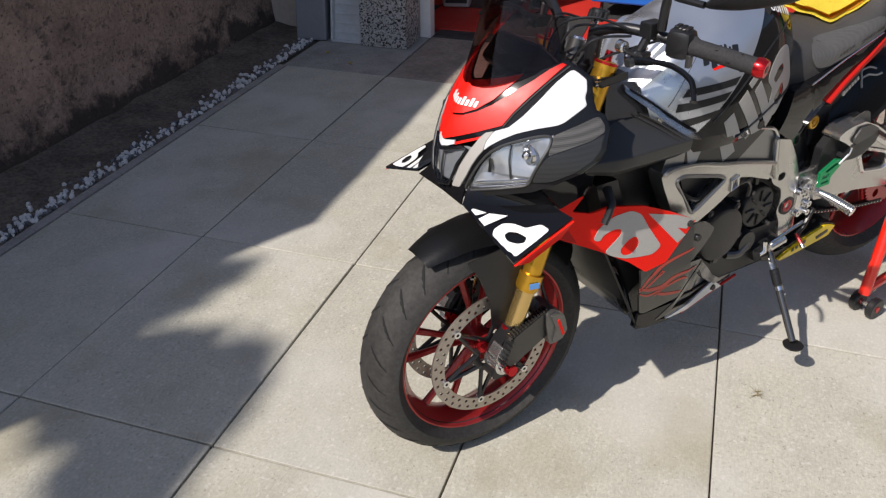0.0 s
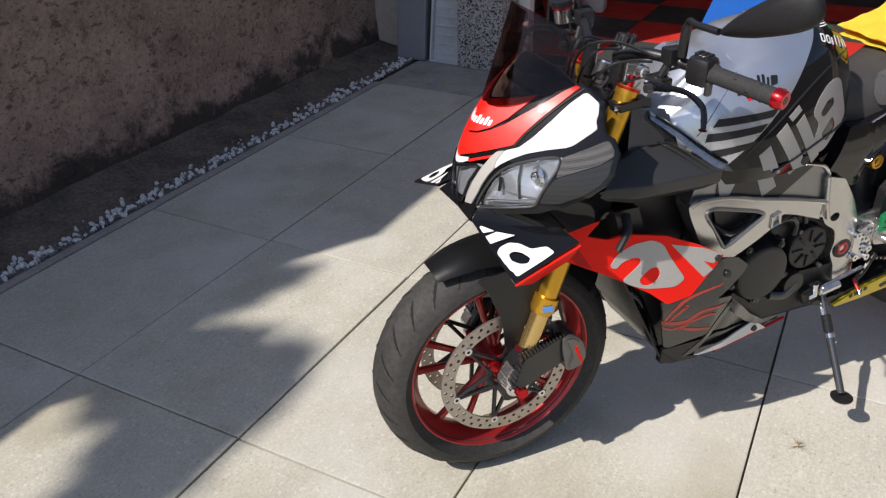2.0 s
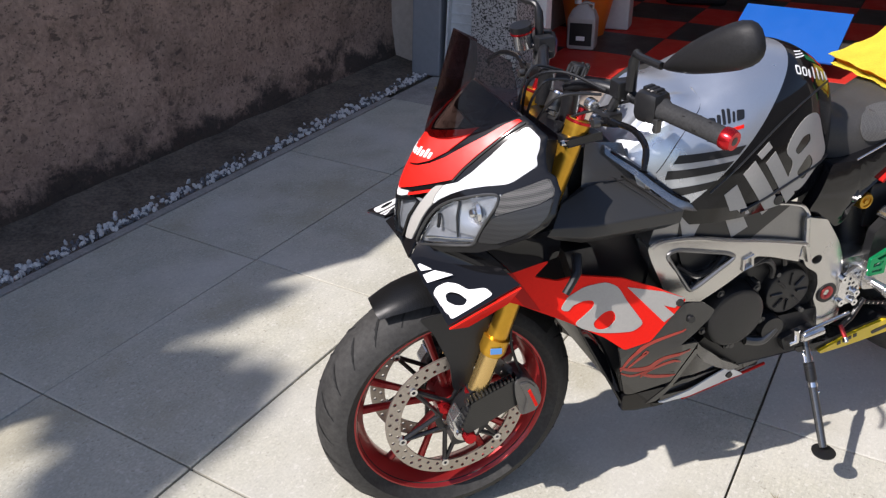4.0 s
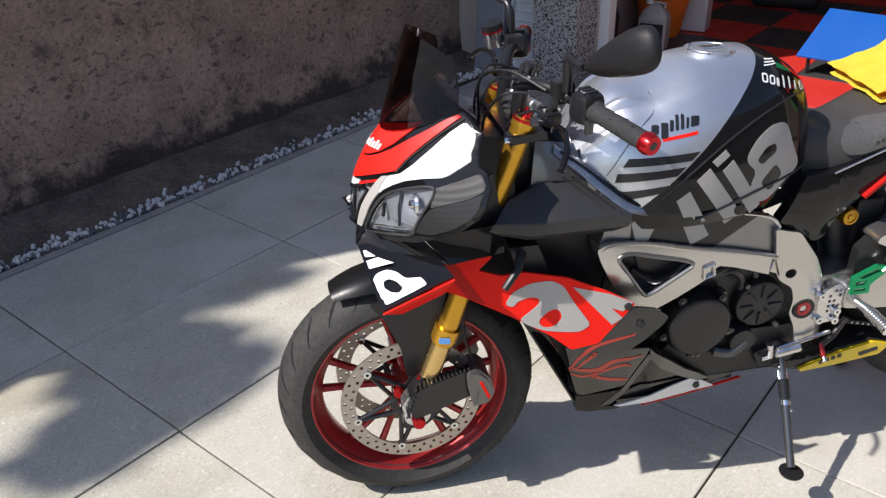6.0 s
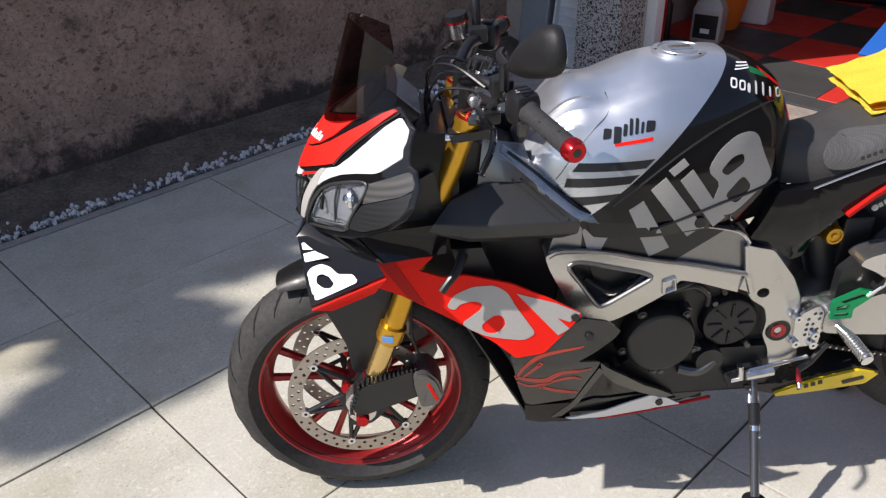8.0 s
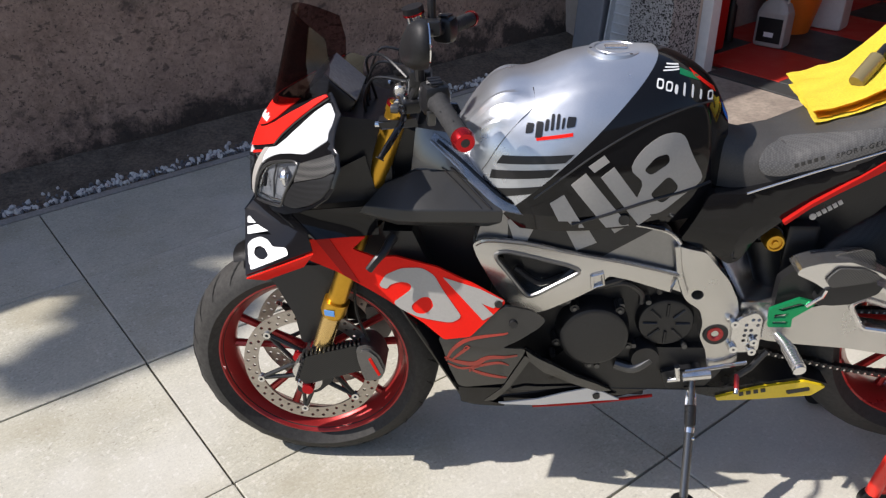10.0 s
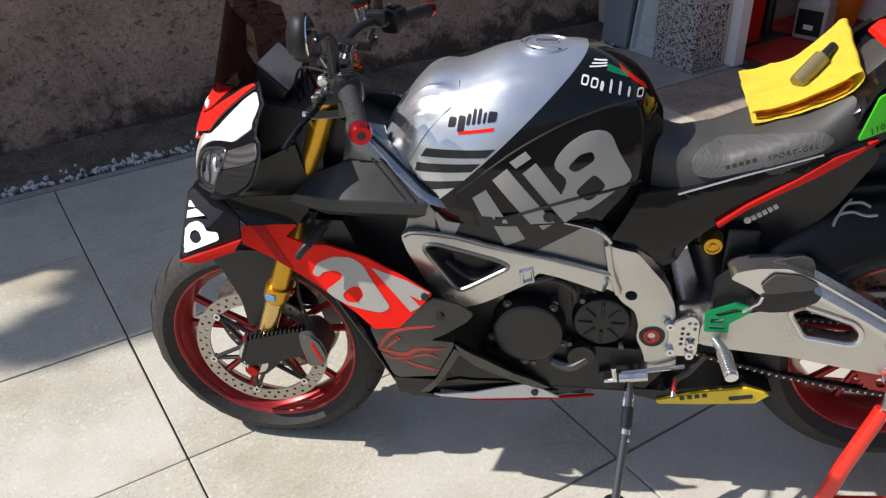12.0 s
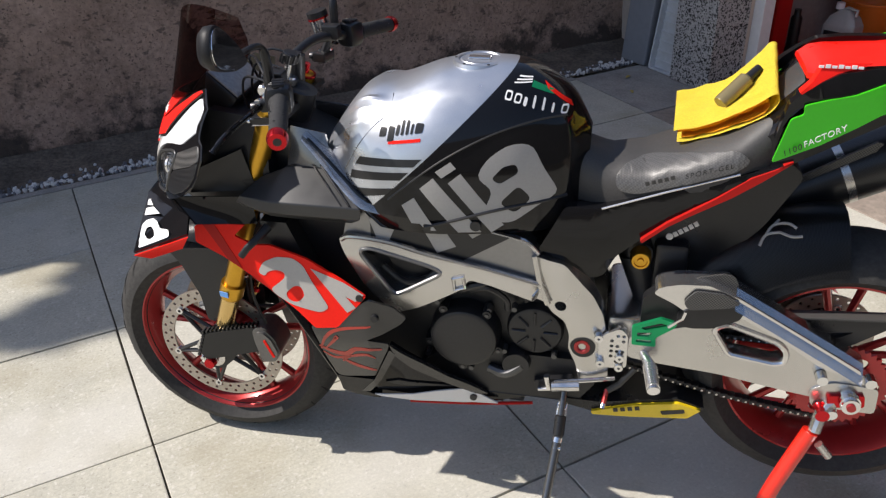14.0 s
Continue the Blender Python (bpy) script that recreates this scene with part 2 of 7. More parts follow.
# the slabs: faint brushed lines, pale and dark aggregate, old yellowish stains
nt = M["slab"].node_tree
bs = nt.nodes["Principled BSDF"]
last = bs.inputs["Base Color"].links[0].from_socket
shift = next(n for n in nt.nodes if n.bl_idname == "ShaderNodeVectorMath").outputs[0]
for stretch, sc, det, lo_, hi_, amount, tone in (((1.0, 9.0, 1.0), 42.0, 3.0, 0.50, 0.66, 0.30, (0.30, 0.285, 0.25)), ((1.0, 1.0, 1.0), 75.0, 2.0, 0.62, 0.68, 0.45, (0.62, 0.60, 0.55)),
                                                 ((1.0, 1.0, 1.0), 95.0, 3.0, 0.63, 0.70, 0.55, (0.22, 0.20, 0.17)), ((1.0, 1.0, 1.0), 3.2, 6.0, 0.54, 0.70, 0.45, (0.29, 0.255, 0.165)),
                                                 ((1.0, 1.0, 1.0), 1.9, 8.0, 0.50, 0.66, 0.45, (0.58, 0.565, 0.52))):
    mp, nd, rg, mx = (nt.nodes.new(k) for k in ("ShaderNodeMapping", "ShaderNodeTexNoise", "ShaderNodeMapRange", "ShaderNodeMix"))
    mp.inputs["Scale"].default_value = stretch
    nd.inputs["Scale"].default_value, nd.inputs["Detail"].default_value = sc, det
    rg.inputs[1].default_value, rg.inputs[2].default_value, rg.inputs[4].default_value = lo_, hi_, amount
    mx.data_type = "RGBA"
    mx.inputs["B"].default_value = (*tone, 1)
    nt.links.new(shift, mp.inputs["Vector"])
    nt.links.new(mp.outputs[0], nd.inputs["Vector"])
    nt.links.new(nd.outputs[0], rg.inputs[0])
    nt.links.new(rg.outputs[0], mx.inputs["Factor"])
    nt.links.new(last, mx.inputs["A"])
    last = mx.outputs["Result"]
nt.links.new(last, bs.inputs["Base Color"])

# speckled pebbledash: black chips in a grey render
sp = bpy.data.materials.new("speckled_pebbledash")
sp.use_nodes = True
nt = sp.node_tree
tc, vo, nz = nt.nodes.new("ShaderNodeTexCoord"), nt.nodes.new("ShaderNodeTexVoronoi"), nt.nodes.new("ShaderNodeTexNoise")
vo.inputs["Scale"].default_value, nz.inputs["Scale"].default_value = 140, 90
vo.inputs["Randomness"].default_value = 1.0
nt.links.new(tc.outputs["Object"], vo.inputs["Vector"])
nt.links.new(tc.outputs["Object"], nz.inputs["Vector"])
cr = nt.nodes.new("ShaderNodeValToRGB")
cr.color_ramp.interpolation = "CONSTANT"
for pos, c in ((0.0, 0.03), (0.33, 0.40), (0.62, 0.5), (0.85, 0.12)):
    e = cr.color_ramp.elements.new(pos) if pos else cr.color_ramp.elements[0]
    e.color = (c, c * 0.97, c * 0.94, 1)
cr.color_ramp.elements[-1].color = (0.42, 0.41, 0.40, 1)
nt.links.new(vo.outputs["Color"], cr.inputs["Fac"])
bs = nt.nodes["Principled BSDF"]
bs.inputs["Roughness"].default_value = 0.85
bp = nt.nodes.new("ShaderNodeBump")
bp.inputs["Distance"].default_value = 0.006
nt.links.new(vo.outputs["Distance"], bp.inputs["Height"])
nt.links.new(cr.outputs[0], bs.inputs["Base Color"])
nt.links.new(bp.outputs[0], bs.inputs["Normal"])
M["speckle"] = sp


def glassy(name, color, alpha_rough=0.02, tint=0.5):
    m = bpy.data.materials.new(name)
    m.use_nodes = True
    n = m.node_tree
    out = n.nodes["Material Output"]
    tr, gl = n.nodes.new("ShaderNodeBsdfTransparent"), n.nodes.new("ShaderNodeBsdfGlossy")
    mx, fr, pw, lim = (n.nodes.new(k) for k in ("ShaderNodeMixShader", "ShaderNodeLayerWeight", "ShaderNodeMath", "ShaderNodeMapRange"))
    tr.inputs[0].default_value = (*color, 1)
    gl.inputs["Roughness"].default_value = alpha_rough
    fr.inputs["Blend"].default_value = 0.5
    pw.operation, pw.inputs[1].default_value = "POWER", 4.0
    lim.inputs[3].default_value, lim.inputs[4].default_value = 0.035, 0.7
    n.links.new(fr.outputs["Facing"], pw.inputs[0])
    n.links.new(pw.outputs[0], lim.inputs[0])
    n.links.new(lim.outputs[0], mx.inputs[0])
    n.links.new(tr.outputs[0], mx.inputs[1])
    n.links.new(gl.outputs[0], mx.inputs[2])
    n.links.new(mx.outputs[0], out.inputs[0])
    return m


M["screen"] = glassy("tinted_screen", (0.31, 0.195, 0.19))
M["mirror_back"] = material("mirror_back_plastic", (0.012, 0.012, 0.013), 0.45, grain=0.3, scale=300, bump=0.0004, spec=0.25)
M["display"] = material("display_face", (0.22, 0.22, 0.215), 0.12, grain=0.2, scale=120)
M["clear"] = glassy("clear_cover", (0.92, 0.93, 0.94))

# ---- helpers for meshes ----


PIECES = ("slab", "tile", "link", "link_side")


def part(name, bm, mat, parent=None, label="", smooth=True, sharp=35):
    bmesh.ops.recalc_face_normals(bm, faces=bm.faces[:])
    me = bpy.data.meshes.new(name)
    bm.to_mesh(me)
    bm.free()
    mats = mat if isinstance(mat, (list, tuple)) else [mat]
    for k in mats:
        me.materials.append(M[k])
    if smooth:
        me.shade_smooth()
        me.set_sharp_from_angle(angle=radians(sharp))
    ob = new(name, me)
    if smooth and name not in PIECES:
        wm = ob.modifiers.new("weighted", "WEIGHTED_NORMAL")
        wm.keep_sharp, wm.weight = True, 60
    if parent is not None:
        ob.parent = parent
    if label:
        ob["label"] = label
    return ob


def empty(name, label, category, group="", kind="", at=(0, 0, 0)):
    ob = new(name)
    ob.location = at
    return tagged(ob, label, category, group, kind)


def box(bm, lo, hi, m=None, bevel=0.0):
    vs = bmesh.ops.create_cube(bm, size=1.0)["verts"]
    c, s = (Vector(lo) + Vector(hi)) / 2, Vector(hi) - Vector(lo)
    for v in vs:
        v.co = Vector((v.co.x * s.x + c.x, v.co.y * s.y + c.y, v.co.z * s.z + c.z))
    if bevel:
        es = list({e for v in vs for e in v.link_edges})
        vs = bmesh.ops.bevel(bm, geom=es, offset=bevel, segments=2, affect="EDGES", profile=0.5)["verts"]
    if m is not None:
        allv = set()
        for v in vs:
            allv.add(v)
        if bevel:
            allv = {v for f in bm.faces for v in f.verts if v in allv}
        for v in allv:
            v.co = m @ v.co
    return bm


def boxed(lo, hi, bevel=0.0, m=None):
    bm = bmesh.new()
    box(bm, lo, hi, None, bevel)
    if m is not None:
        bm.transform(m)
    return bm


def tube(bm, pts, r, seg=12, caps=True):
    """A round bar along pts; r is one radius or one for each point."""
    pts = [Vector(p) for p in pts]
    rs = r if isinstance(r, (list, tuple)) else [r] * len(pts)
    rings = []
    for i, p in enumerate(pts):
        d = (pts[min(i + 1, len(pts) - 1)] - pts[max(i - 1, 0)]).normalized()
        a = d.orthogonal().normalized() if i == 0 else (a - d * a.dot(d)).normalized()
        b = d.cross(a)
        rings.append([bm.verts.new(p + (a * math.cos(k) + b * math.sin(k)) * rs[i]) for k in (2 * math.pi * j / seg for j in range(seg))])
    for u, w in zip(rings, rings[1:]):
        for j in range(seg):
            bm.faces.new((u[j], u[(j + 1) % seg], w[(j + 1) % seg], w[j]))
    if caps:
        bm.faces.new(rings[0][::-1])
        bm.faces.new(rings[-1])
    return bm


def tubed(pts, r, seg=12):
    return tube(bmesh.new(), pts, r, seg)


def spline(pts, n=8):
    """Points of a smooth curve through pts."""
    pts = [Vector(p) for p in pts]
    out = []
    for i in range(len(pts) - 1):
        p0, p1, p2, p3 = pts[max(i - 1, 0)], pts[i], pts[i + 1], pts[min(i + 2, len(pts) - 1)]
        for k in range(n):
            t = k / n
            out.append(0.5 * ((2 * p1) + (p2 - p0) * t + (2 * p0 - 5 * p1 + 4 * p2 - p3) * t * t + (3 * p1 - p0 - 3 * p2 + p3) * t ** 3))
    return out + [pts[-1]]


def lathe(profile, centre, seg=48, axis="y", closed=False):
    """Turns (radius, along) pairs about an axis through centre."""
    bm = bmesh.new()
    c = Vector(centre)
    rings = []
    for r, h in profile:
        ring = []
        for k in range(seg):
            a = 2 * math.pi * k / seg
            u, w = r * math.cos(a), r * math.sin(a)
            ring.append(bm.verts.new(c + Vector({"y": (u, h, w), "z": (u, w, h), "x": (h, u, w)}[axis])))
        rings.append(ring)
    pairs = list(zip(rings, rings[1:])) + ([(rings[-1], rings[0])] if closed else [])
    for u, w in pairs:
        for j in range(seg):
            bm.faces.new((u[j], u[(j + 1) % seg], w[(j + 1) % seg], w[j]))
    if not closed:
        for ring, rev in ((rings[0], True), (rings[-1], False)):
            if (ring[0].co - ring[seg // 2].co).length > 1e-5:
                bm.faces.new(ring[::-1] if rev else ring)
    return bm


def circle(cx, cz, r, n=12, a0=0.0):
    return [(cx + r * math.cos(a0 + 2 * math.pi * k / n), cz + r * math.sin(a0 + 2 * math.pi * k / n)) for k in range(n)]


def rounded(loop, r=0.01, n=3):
    """The outline with its corners rounded off."""
    out = []
    for i, p in enumerate(loop):
        p, a, b = Vector(p), Vector(loop[i - 1]), Vector(loop[(i + 1) % len(loop)])
        ra, rb = min(r, (a - p).length * 0.45), min(r, (b - p).length * 0.45)
        s, e = p + (a - p).normalized() * ra, p + (b - p).normalized() * rb
        for k in range(n + 1):
            t = k / n
            out.append(tuple(s * (1 - t) ** 2 + p * 2 * t * (1 - t) + e * t * t))
    return out


def flat(loops, step=0.0):
    """Faces in the xz plane from an outline and its holes, cut up at each step."""
    bm = bmesh.new()
    edges = []
    for loop in loops:
        vs = [bm.verts.new((x, 0, z)) for x, z in loop]
        edges += [bm.edges.new((vs[i], vs[(i + 1) % len(vs)])) for i in range(len(vs))]
    bmesh.ops.triangle_fill(bm, use_beauty=True, use_dissolve=False, edges=edges, normal=(0, -1, 0))
    if step:
        xs, zs = [v.co.x for v in bm.verts], [v.co.z for v in bm.verts]
        for lo, hi, ax in ((min(xs), max(xs), 0), (min(zs), max(zs), 2)):
            n = int((hi - lo) / step)
            for k in range(1, n + 1):
                co, no = [0, 0, 0], [0, 0, 0]
                co[ax], no[ax] = lo + k * (hi - lo) / (n + 1), 1
                bmesh.ops.bisect_plane(bm, geom=bm.verts[:] + bm.edges[:] + bm.faces[:], plane_co=co, plane_no=no)
    return bm


def thicken(bm, way):
    """Closes an open sheet into a solid, pushing a copy along way."""
    way = Vector(way)
    old = bm.faces[:]
    geom = bmesh.ops.duplicate(bm, geom=old)["geom"]
    back = [g for g in geom if isinstance(g, bmesh.types.BMFace)]
    bverts = list({v for f in back for v in f.verts})
    for v in bverts:
        v.co += way
    bmesh.ops.reverse_faces(bm, faces=back)
    fr = {e for f in old for e in f.edges if e.is_boundary}
    look_up = {}
    for v in bverts:
        look_up[tuple(round(c, 6) for c in (v.co - way))] = v
    for e in fr:
        a, b = e.verts
        a2, b2 = look_up.get(tuple(round(c, 6) for c in a.co)), look_up.get(tuple(round(c, 6) for c in b.co))
        if a2 and b2:
            try:
                bm.faces.new((a, b, b2, a2))
            except ValueError:
                pass
    return bm


def plate(loops, y0, y1, bevel=0.0):
    """A flat plate with holes between two y values; y0 is the face that shows."""
    bm = flat(loops)
    for v in bm.verts:
        v.co.y = y0
    thicken(bm, (0, y1 - y0, 0))
    if bevel:
        es = [e for e in bm.edges if len(e.link_faces) == 2 and abs(e.verts[0].co.y - y0) < 1e-6 and abs(e.verts[1].co.y - y0) < 1e-6
              and any(abs(f.normal.y) < 0.5 for f in (g for g in e.link_faces if not g.normal_update()))]
        bmesh.ops.bevel(bm, geom=es, offset=bevel, segments=2, affect="EDGES", profile=0.5, clamp_overlap=True)
    return bm


def skin(loops, f, thick=0.004, step=0.02, off=0.0):
    """A curved panel: the outline in the xz plane laid on the surface y = f(x, z)."""
    bm = flat(loops, step)
    for v in bm.verts:
        v.co.y = f(v.co.x, v.co.z) - off
    return thicken(bm, (0, thick, 0))


def patch(p00, p10, p11, p01, bulge=0.0, n=8, thick=0.004, bow=(0, 0, 0, 0)):
    """A four-cornered shell, swollen in its middle. bow: how far each side is bent outwards."""
    p00, p10, p11, p01 = (Vector(p) for p in (p00, p10, p11, p01))
    nor = (p10 - p00).cross(p01 - p00)
    nor = (nor + (p01 - p11).cross(p10 - p11)).normalized()
    bm = bmesh.new()
    g = []
    for i in range(n + 1):
        row = []
        for j in range(n + 1):
            u, w = i / n, j / n
            p = (p00 * (1 - u) + p10 * u) * (1 - w) + (p01 * (1 - u) + p11 * u) * w
            p += nor * bulge * 16 * u * (1 - u) * w * (1 - w)
            p += nor * (bow[0] * 4 * u * (1 - u) * (1 - w) + bow[1] * 4 * w * (1 - w) * u + bow[2] * 4 * u * (1 - u) * w + bow[3] * 4 * w * (1 - w) * (1 - u))
            row.append(bm.verts.new(p))
        g.append(row)
    for i in range(n):
        for j in range(n):
            bm.faces.new((g[i][j], g[i + 1][j], g[i + 1][j + 1], g[i][j + 1]))
    return thicken(bm, -nor * thick)


def loft(sections, cap=True):
    """A skin through rings that all have the same number of points."""
    bm = bmesh.new()
    rings = [[bm.verts.new(p) for p in s] for s in sections]
    for u, w in zip(rings, rings[1:]):
        for j in range(len(u)):
            bm.faces.new((u[j], u[(j + 1) % len(u)], w[(j + 1) % len(u)], w[j]))
    if cap:
        bm.faces.new(rings[0][::-1])
        bm.faces.new(rings[-1])
    return bm


# ---- the forecourt: p runs along the wall, q towards it ----
G = Matrix.Translation((-0.601, 0.303, 0)) @ Matrix.Rotation(radians(40.2), 4, "Z")
PW, QW = 0.91, 0.607

bm = bmesh.new()
bmesh.ops.create_grid(bm, x_segments=1, y_segments=1, size=600)
bm.transform(Matrix.Translation((0, 0, -0.012)))
ground = tagged(part("ground", bm, "joint", smooth=False), "dark soil and sand bed under the paving", "ground", kind="structure")

pavement = empty("pavement", "pale concrete slab paving with dark open joints", "paving", kind="structure")
pavement.matrix_world = G
slab_meshes = []
for k in range(4):
    rnd = random.Random(k)
    bm = boxed((0.0025, 0.0028, -0.04), (PW - 0.0025, QW - 0.0028, 0.0), bevel=0.003)
    for v in bm.verts:
        v.co.x += rnd.uniform(-0.0012, 0.0012)
        v.co.y += rnd.uniform(-0.0012, 0.0012)
    ob = part("slab", bm, "slab", pavement, smooth=False)
    slab_meshes.append(ob.data)
    bpy.data.objects.remove(ob)
for i in range(-5, 3):
    for j in range(-8, 2):
        ob = new("slab", slab_meshes[(i * 7 + j * 3) % 4])
        ob.parent = pavement
        ob.location = (i * PW, j * QW, random.Random(i * 50 + j).uniform(-0.0015, 0.0015))

kerb = part("edging", boxed((-4.5, 1.217, -0.04), (2.73, 1.262, 0.003), 0.005, G), "kerb")
tagged(kerb, "thin grey concrete edging along the paving", "edging", kind="structure")
bed = bmesh.new()
rnd = random.Random(4)
NB = 60
cols = []
for i in range(NB + 1):
    p = -4.5 + i * 8.2 / NB
    cols.append([bed.verts.new(G @ Vector((p, q, h + rnd.uniform(-0.006, 0.006)))) for q, h in ((1.262, -0.001), (1.38, 0.002), (1.48, 0.008), (1.56, 0.02), (1.64, 0.035), (1.70, 0.045))])
for a, b in zip(cols, cols[1:]):
    for k in range(5):
        bed.faces.new((a[k], b[k], b[k + 1], a[k + 1]))
tagged(part("soil_strip", bed, "moss"), "dark damp soil strip at the foot of the wall", "soil", kind="structure")


def pebbles(name, mat, count, seed):
    rnd = random.Random(seed)
    bm = bmesh.new()
    for _ in range(count):
        p, q = rnd.uniform(-3.6, 3.3), 1.268 + abs(rnd.gauss(0.0, 0.042))
        if q > 1.42:
            continue
        s = rnd.uniform(0.006, 0.013) if mat == "gravel_dark" else rnd.uniform(0.008, 0.019)
        m = G @ Matrix.Translation((p, q, 0.002 + s * 0.3)) @ Euler([rnd.uniform(0, 6) for _ in range(3)]).to_matrix().to_4x4() @ Matrix.Diagonal((s, s * rnd.uniform(0.6, 0.9), s * rnd.uniform(0.45, 0.7), 1))
        vs = bmesh.ops.create_icosphere(bm, subdivisions=1, radius=1.0)["verts"]
        for v in vs:
            v.co = m @ (v.co * rnd.uniform(0.8, 1.15))
    return tagged(part(name, bm, mat, smooth=False), "pale and grey gravel chips along the wall", "gravel", kind="stuff")


pebbles("gravel", "gravel_pale", 900, 1)
pebbles("gravel", "gravel_dark", 1300, 2)

# wall: rough render, higher towards the garage
def wall_piece(p0, p1, h, q=1.66, thick=0.22, step=0.06):
    b = boxed((p0, q + 0.03, -0.1), (p1, q + thick, h))
    ni, nk = int((p1 - p0) / step), int((h + 0.1) / step)
    g = []
    for i in range(ni + 1):
        p = p0 + (p1 - p0) * i / ni
        row = []
        for k in range(nk + 1):
            z = -0.1 + (h + 0.1) * k / nk
            d = 0.012 * noise.noise((p * 3, z * 3, 3.0)) + 0.006 * noise.noise((p * 11, z * 11, 1.0)) + 0.10 * max(0.0, 0.22 - z)
            row.append(b.verts.new((p, q - d, z)))
        g.append(row)
    for i in range(ni):
        for k in range(nk):
            b.faces.new((g[i][k], g[i + 1][k], g[i + 1][k + 1], g[i][k + 1]))
    b.transform(G)
    return b


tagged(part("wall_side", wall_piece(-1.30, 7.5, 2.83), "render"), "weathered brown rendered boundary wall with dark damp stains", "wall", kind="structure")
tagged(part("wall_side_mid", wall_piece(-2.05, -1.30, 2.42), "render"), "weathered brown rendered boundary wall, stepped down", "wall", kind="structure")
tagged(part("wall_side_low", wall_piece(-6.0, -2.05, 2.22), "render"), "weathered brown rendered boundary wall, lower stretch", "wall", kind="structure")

# ---- garage front ----
ap = empty("apron", "dark slab and rough brown concrete before the garage", "paving", kind="structure")
for lo, hi, mat in (((2.737, 0.610, -0.04), (3.60, 1.24, -0.002), "kerb"), ((2.737, -6, -0.04), (3.50, 0.602, -0.004), "apron")):
    bm = boxed(lo, hi, 0.004, G)
    part("slab", bm, mat, ap, smooth=False)
pillar = part("wall_pillar", boxed((3.19, 0.66, 0.0), (3.43, 0.955, 2.8), 0.006, G), "speckle")
tagged(pillar, "garage pillar in black and grey speckled pebbledash", "pillar", kind="structure")
tagged(part("wall_return", boxed((3.40, 0.957, 0.0), (3.60, 1.70, 2.8), 0.0, G), "inside"), "plain rendered wall beside the pillar", "wall", kind="structure")
tagged(part("jamb_reveal", boxed((3.432, 0.672, 0.0), (3.52, 0.72, 2.3), 0.003, G), "jamb_pink"), "bare pinkish render reveal of the garage opening", "jamb", kind="structure")
tagged(part("jamb_frame", boxed((3.46, 0.60, 0.0), (3.54, 0.670, 2.3), 0.004, G), "jamb_white"), "white painted door jamb of the garage", "jamb", kind="structure")
tagged(part("wall_lintel", boxed((3.19, -4.5, 2.3), (3.60, 0.66, 2.8), 0.0, G), "speckle"), "garage wall over the door opening", "wall", kind="structure")
tagged(part("wall_garage_left", boxed((3.54, 1.05, 0.0), (8.3, 1.2, 2.8), 0.0, G), "inside"), "plain garage side wall", "wall", kind="structure")
tagged(part("wall_garage_right", boxed((3.54, -4.6, 0.0), (8.3, -4.45, 2.8), 0.0, G), "inside"), "plain garage side wall", "wall", kind="structure")
tagged(part("wall_garage_back", boxed((8.3, -4.6, 0.0), (8.45, 1.2, 2.8), 0.0, G), "inside"), "plain garage back wall", "wall", kind="structure")
tagged(part("ceiling", boxed((3.6, -4.6, 2.6), (8.45, 1.2, 2.75), 0.0, G), "inside"), "plain garage ceiling", "ceiling", kind="structure")
floor = empty("floor", "red and black checkered interlocking garage floor tiles", "floor", kind="structure")
floor.matrix_world = G
TS = 0.535
bm = boxed((0.001, 0.001, -0.03), (TS - 0.001, TS - 0.001, 0.006), 0.003)
red_tile = part("tile", bm, "tile_red", floor, smooth=False)
bm = boxed((0.001, 0.001, -0.03), (TS - 0.001, TS - 0.001, 0.006), 0.003)
black_tile = part("tile", bm, "tile_black", floor, smooth=False)
for i in range(0, 9):
    for j in range(-8, 3):
        ob = new("tile", (red_tile if (i + j) % 2 else black_tile).data)
        ob.parent = floor
        ob.location = (3.658 + i * TS, -0.295 + j * TS, 0.0)
bpy.data.objects.remove(red_tile)
bpy.data.objects.remove(black_tile)
tagged(part("threshold", boxed((3.505, -4.4, -0.03), (3.654, 0.60, 0.003), 0.003, G), "tile_black"), "dark rubber strip at the garage threshold", "threshold", kind="structure")

# ---- the motorcycle: front axle over the origin, tail along +x ----
bike = empty("motorcycle", "red, silver and black sport motorcycle raised on a rear paddock stand", "motorcycle")
FZ, RZ, RX = 0.302, 0.408, 1.440


def interp(x, xs, ys):
    return float(np.interp(x, xs, ys))


def tyre(name, c, R, w, parent, rin):
    prof = []
    for k in range(17):
        a = math.pi * (k / 16) - math.pi / 2
        prof.append((R - (R - rin) * 0.92 * (1 - math.cos(a)), w * 0.5 * math.sin(a)))
    prof = [(rin - 0.012, -w * 0.30), (rin, -w * 0.37)] + prof[1:-1] + [(rin, w * 0.37), (rin - 0.012, w * 0.30)]
    return part(name, lathe(prof, c, 72, closed=True), "rubber", parent, sharp=60)


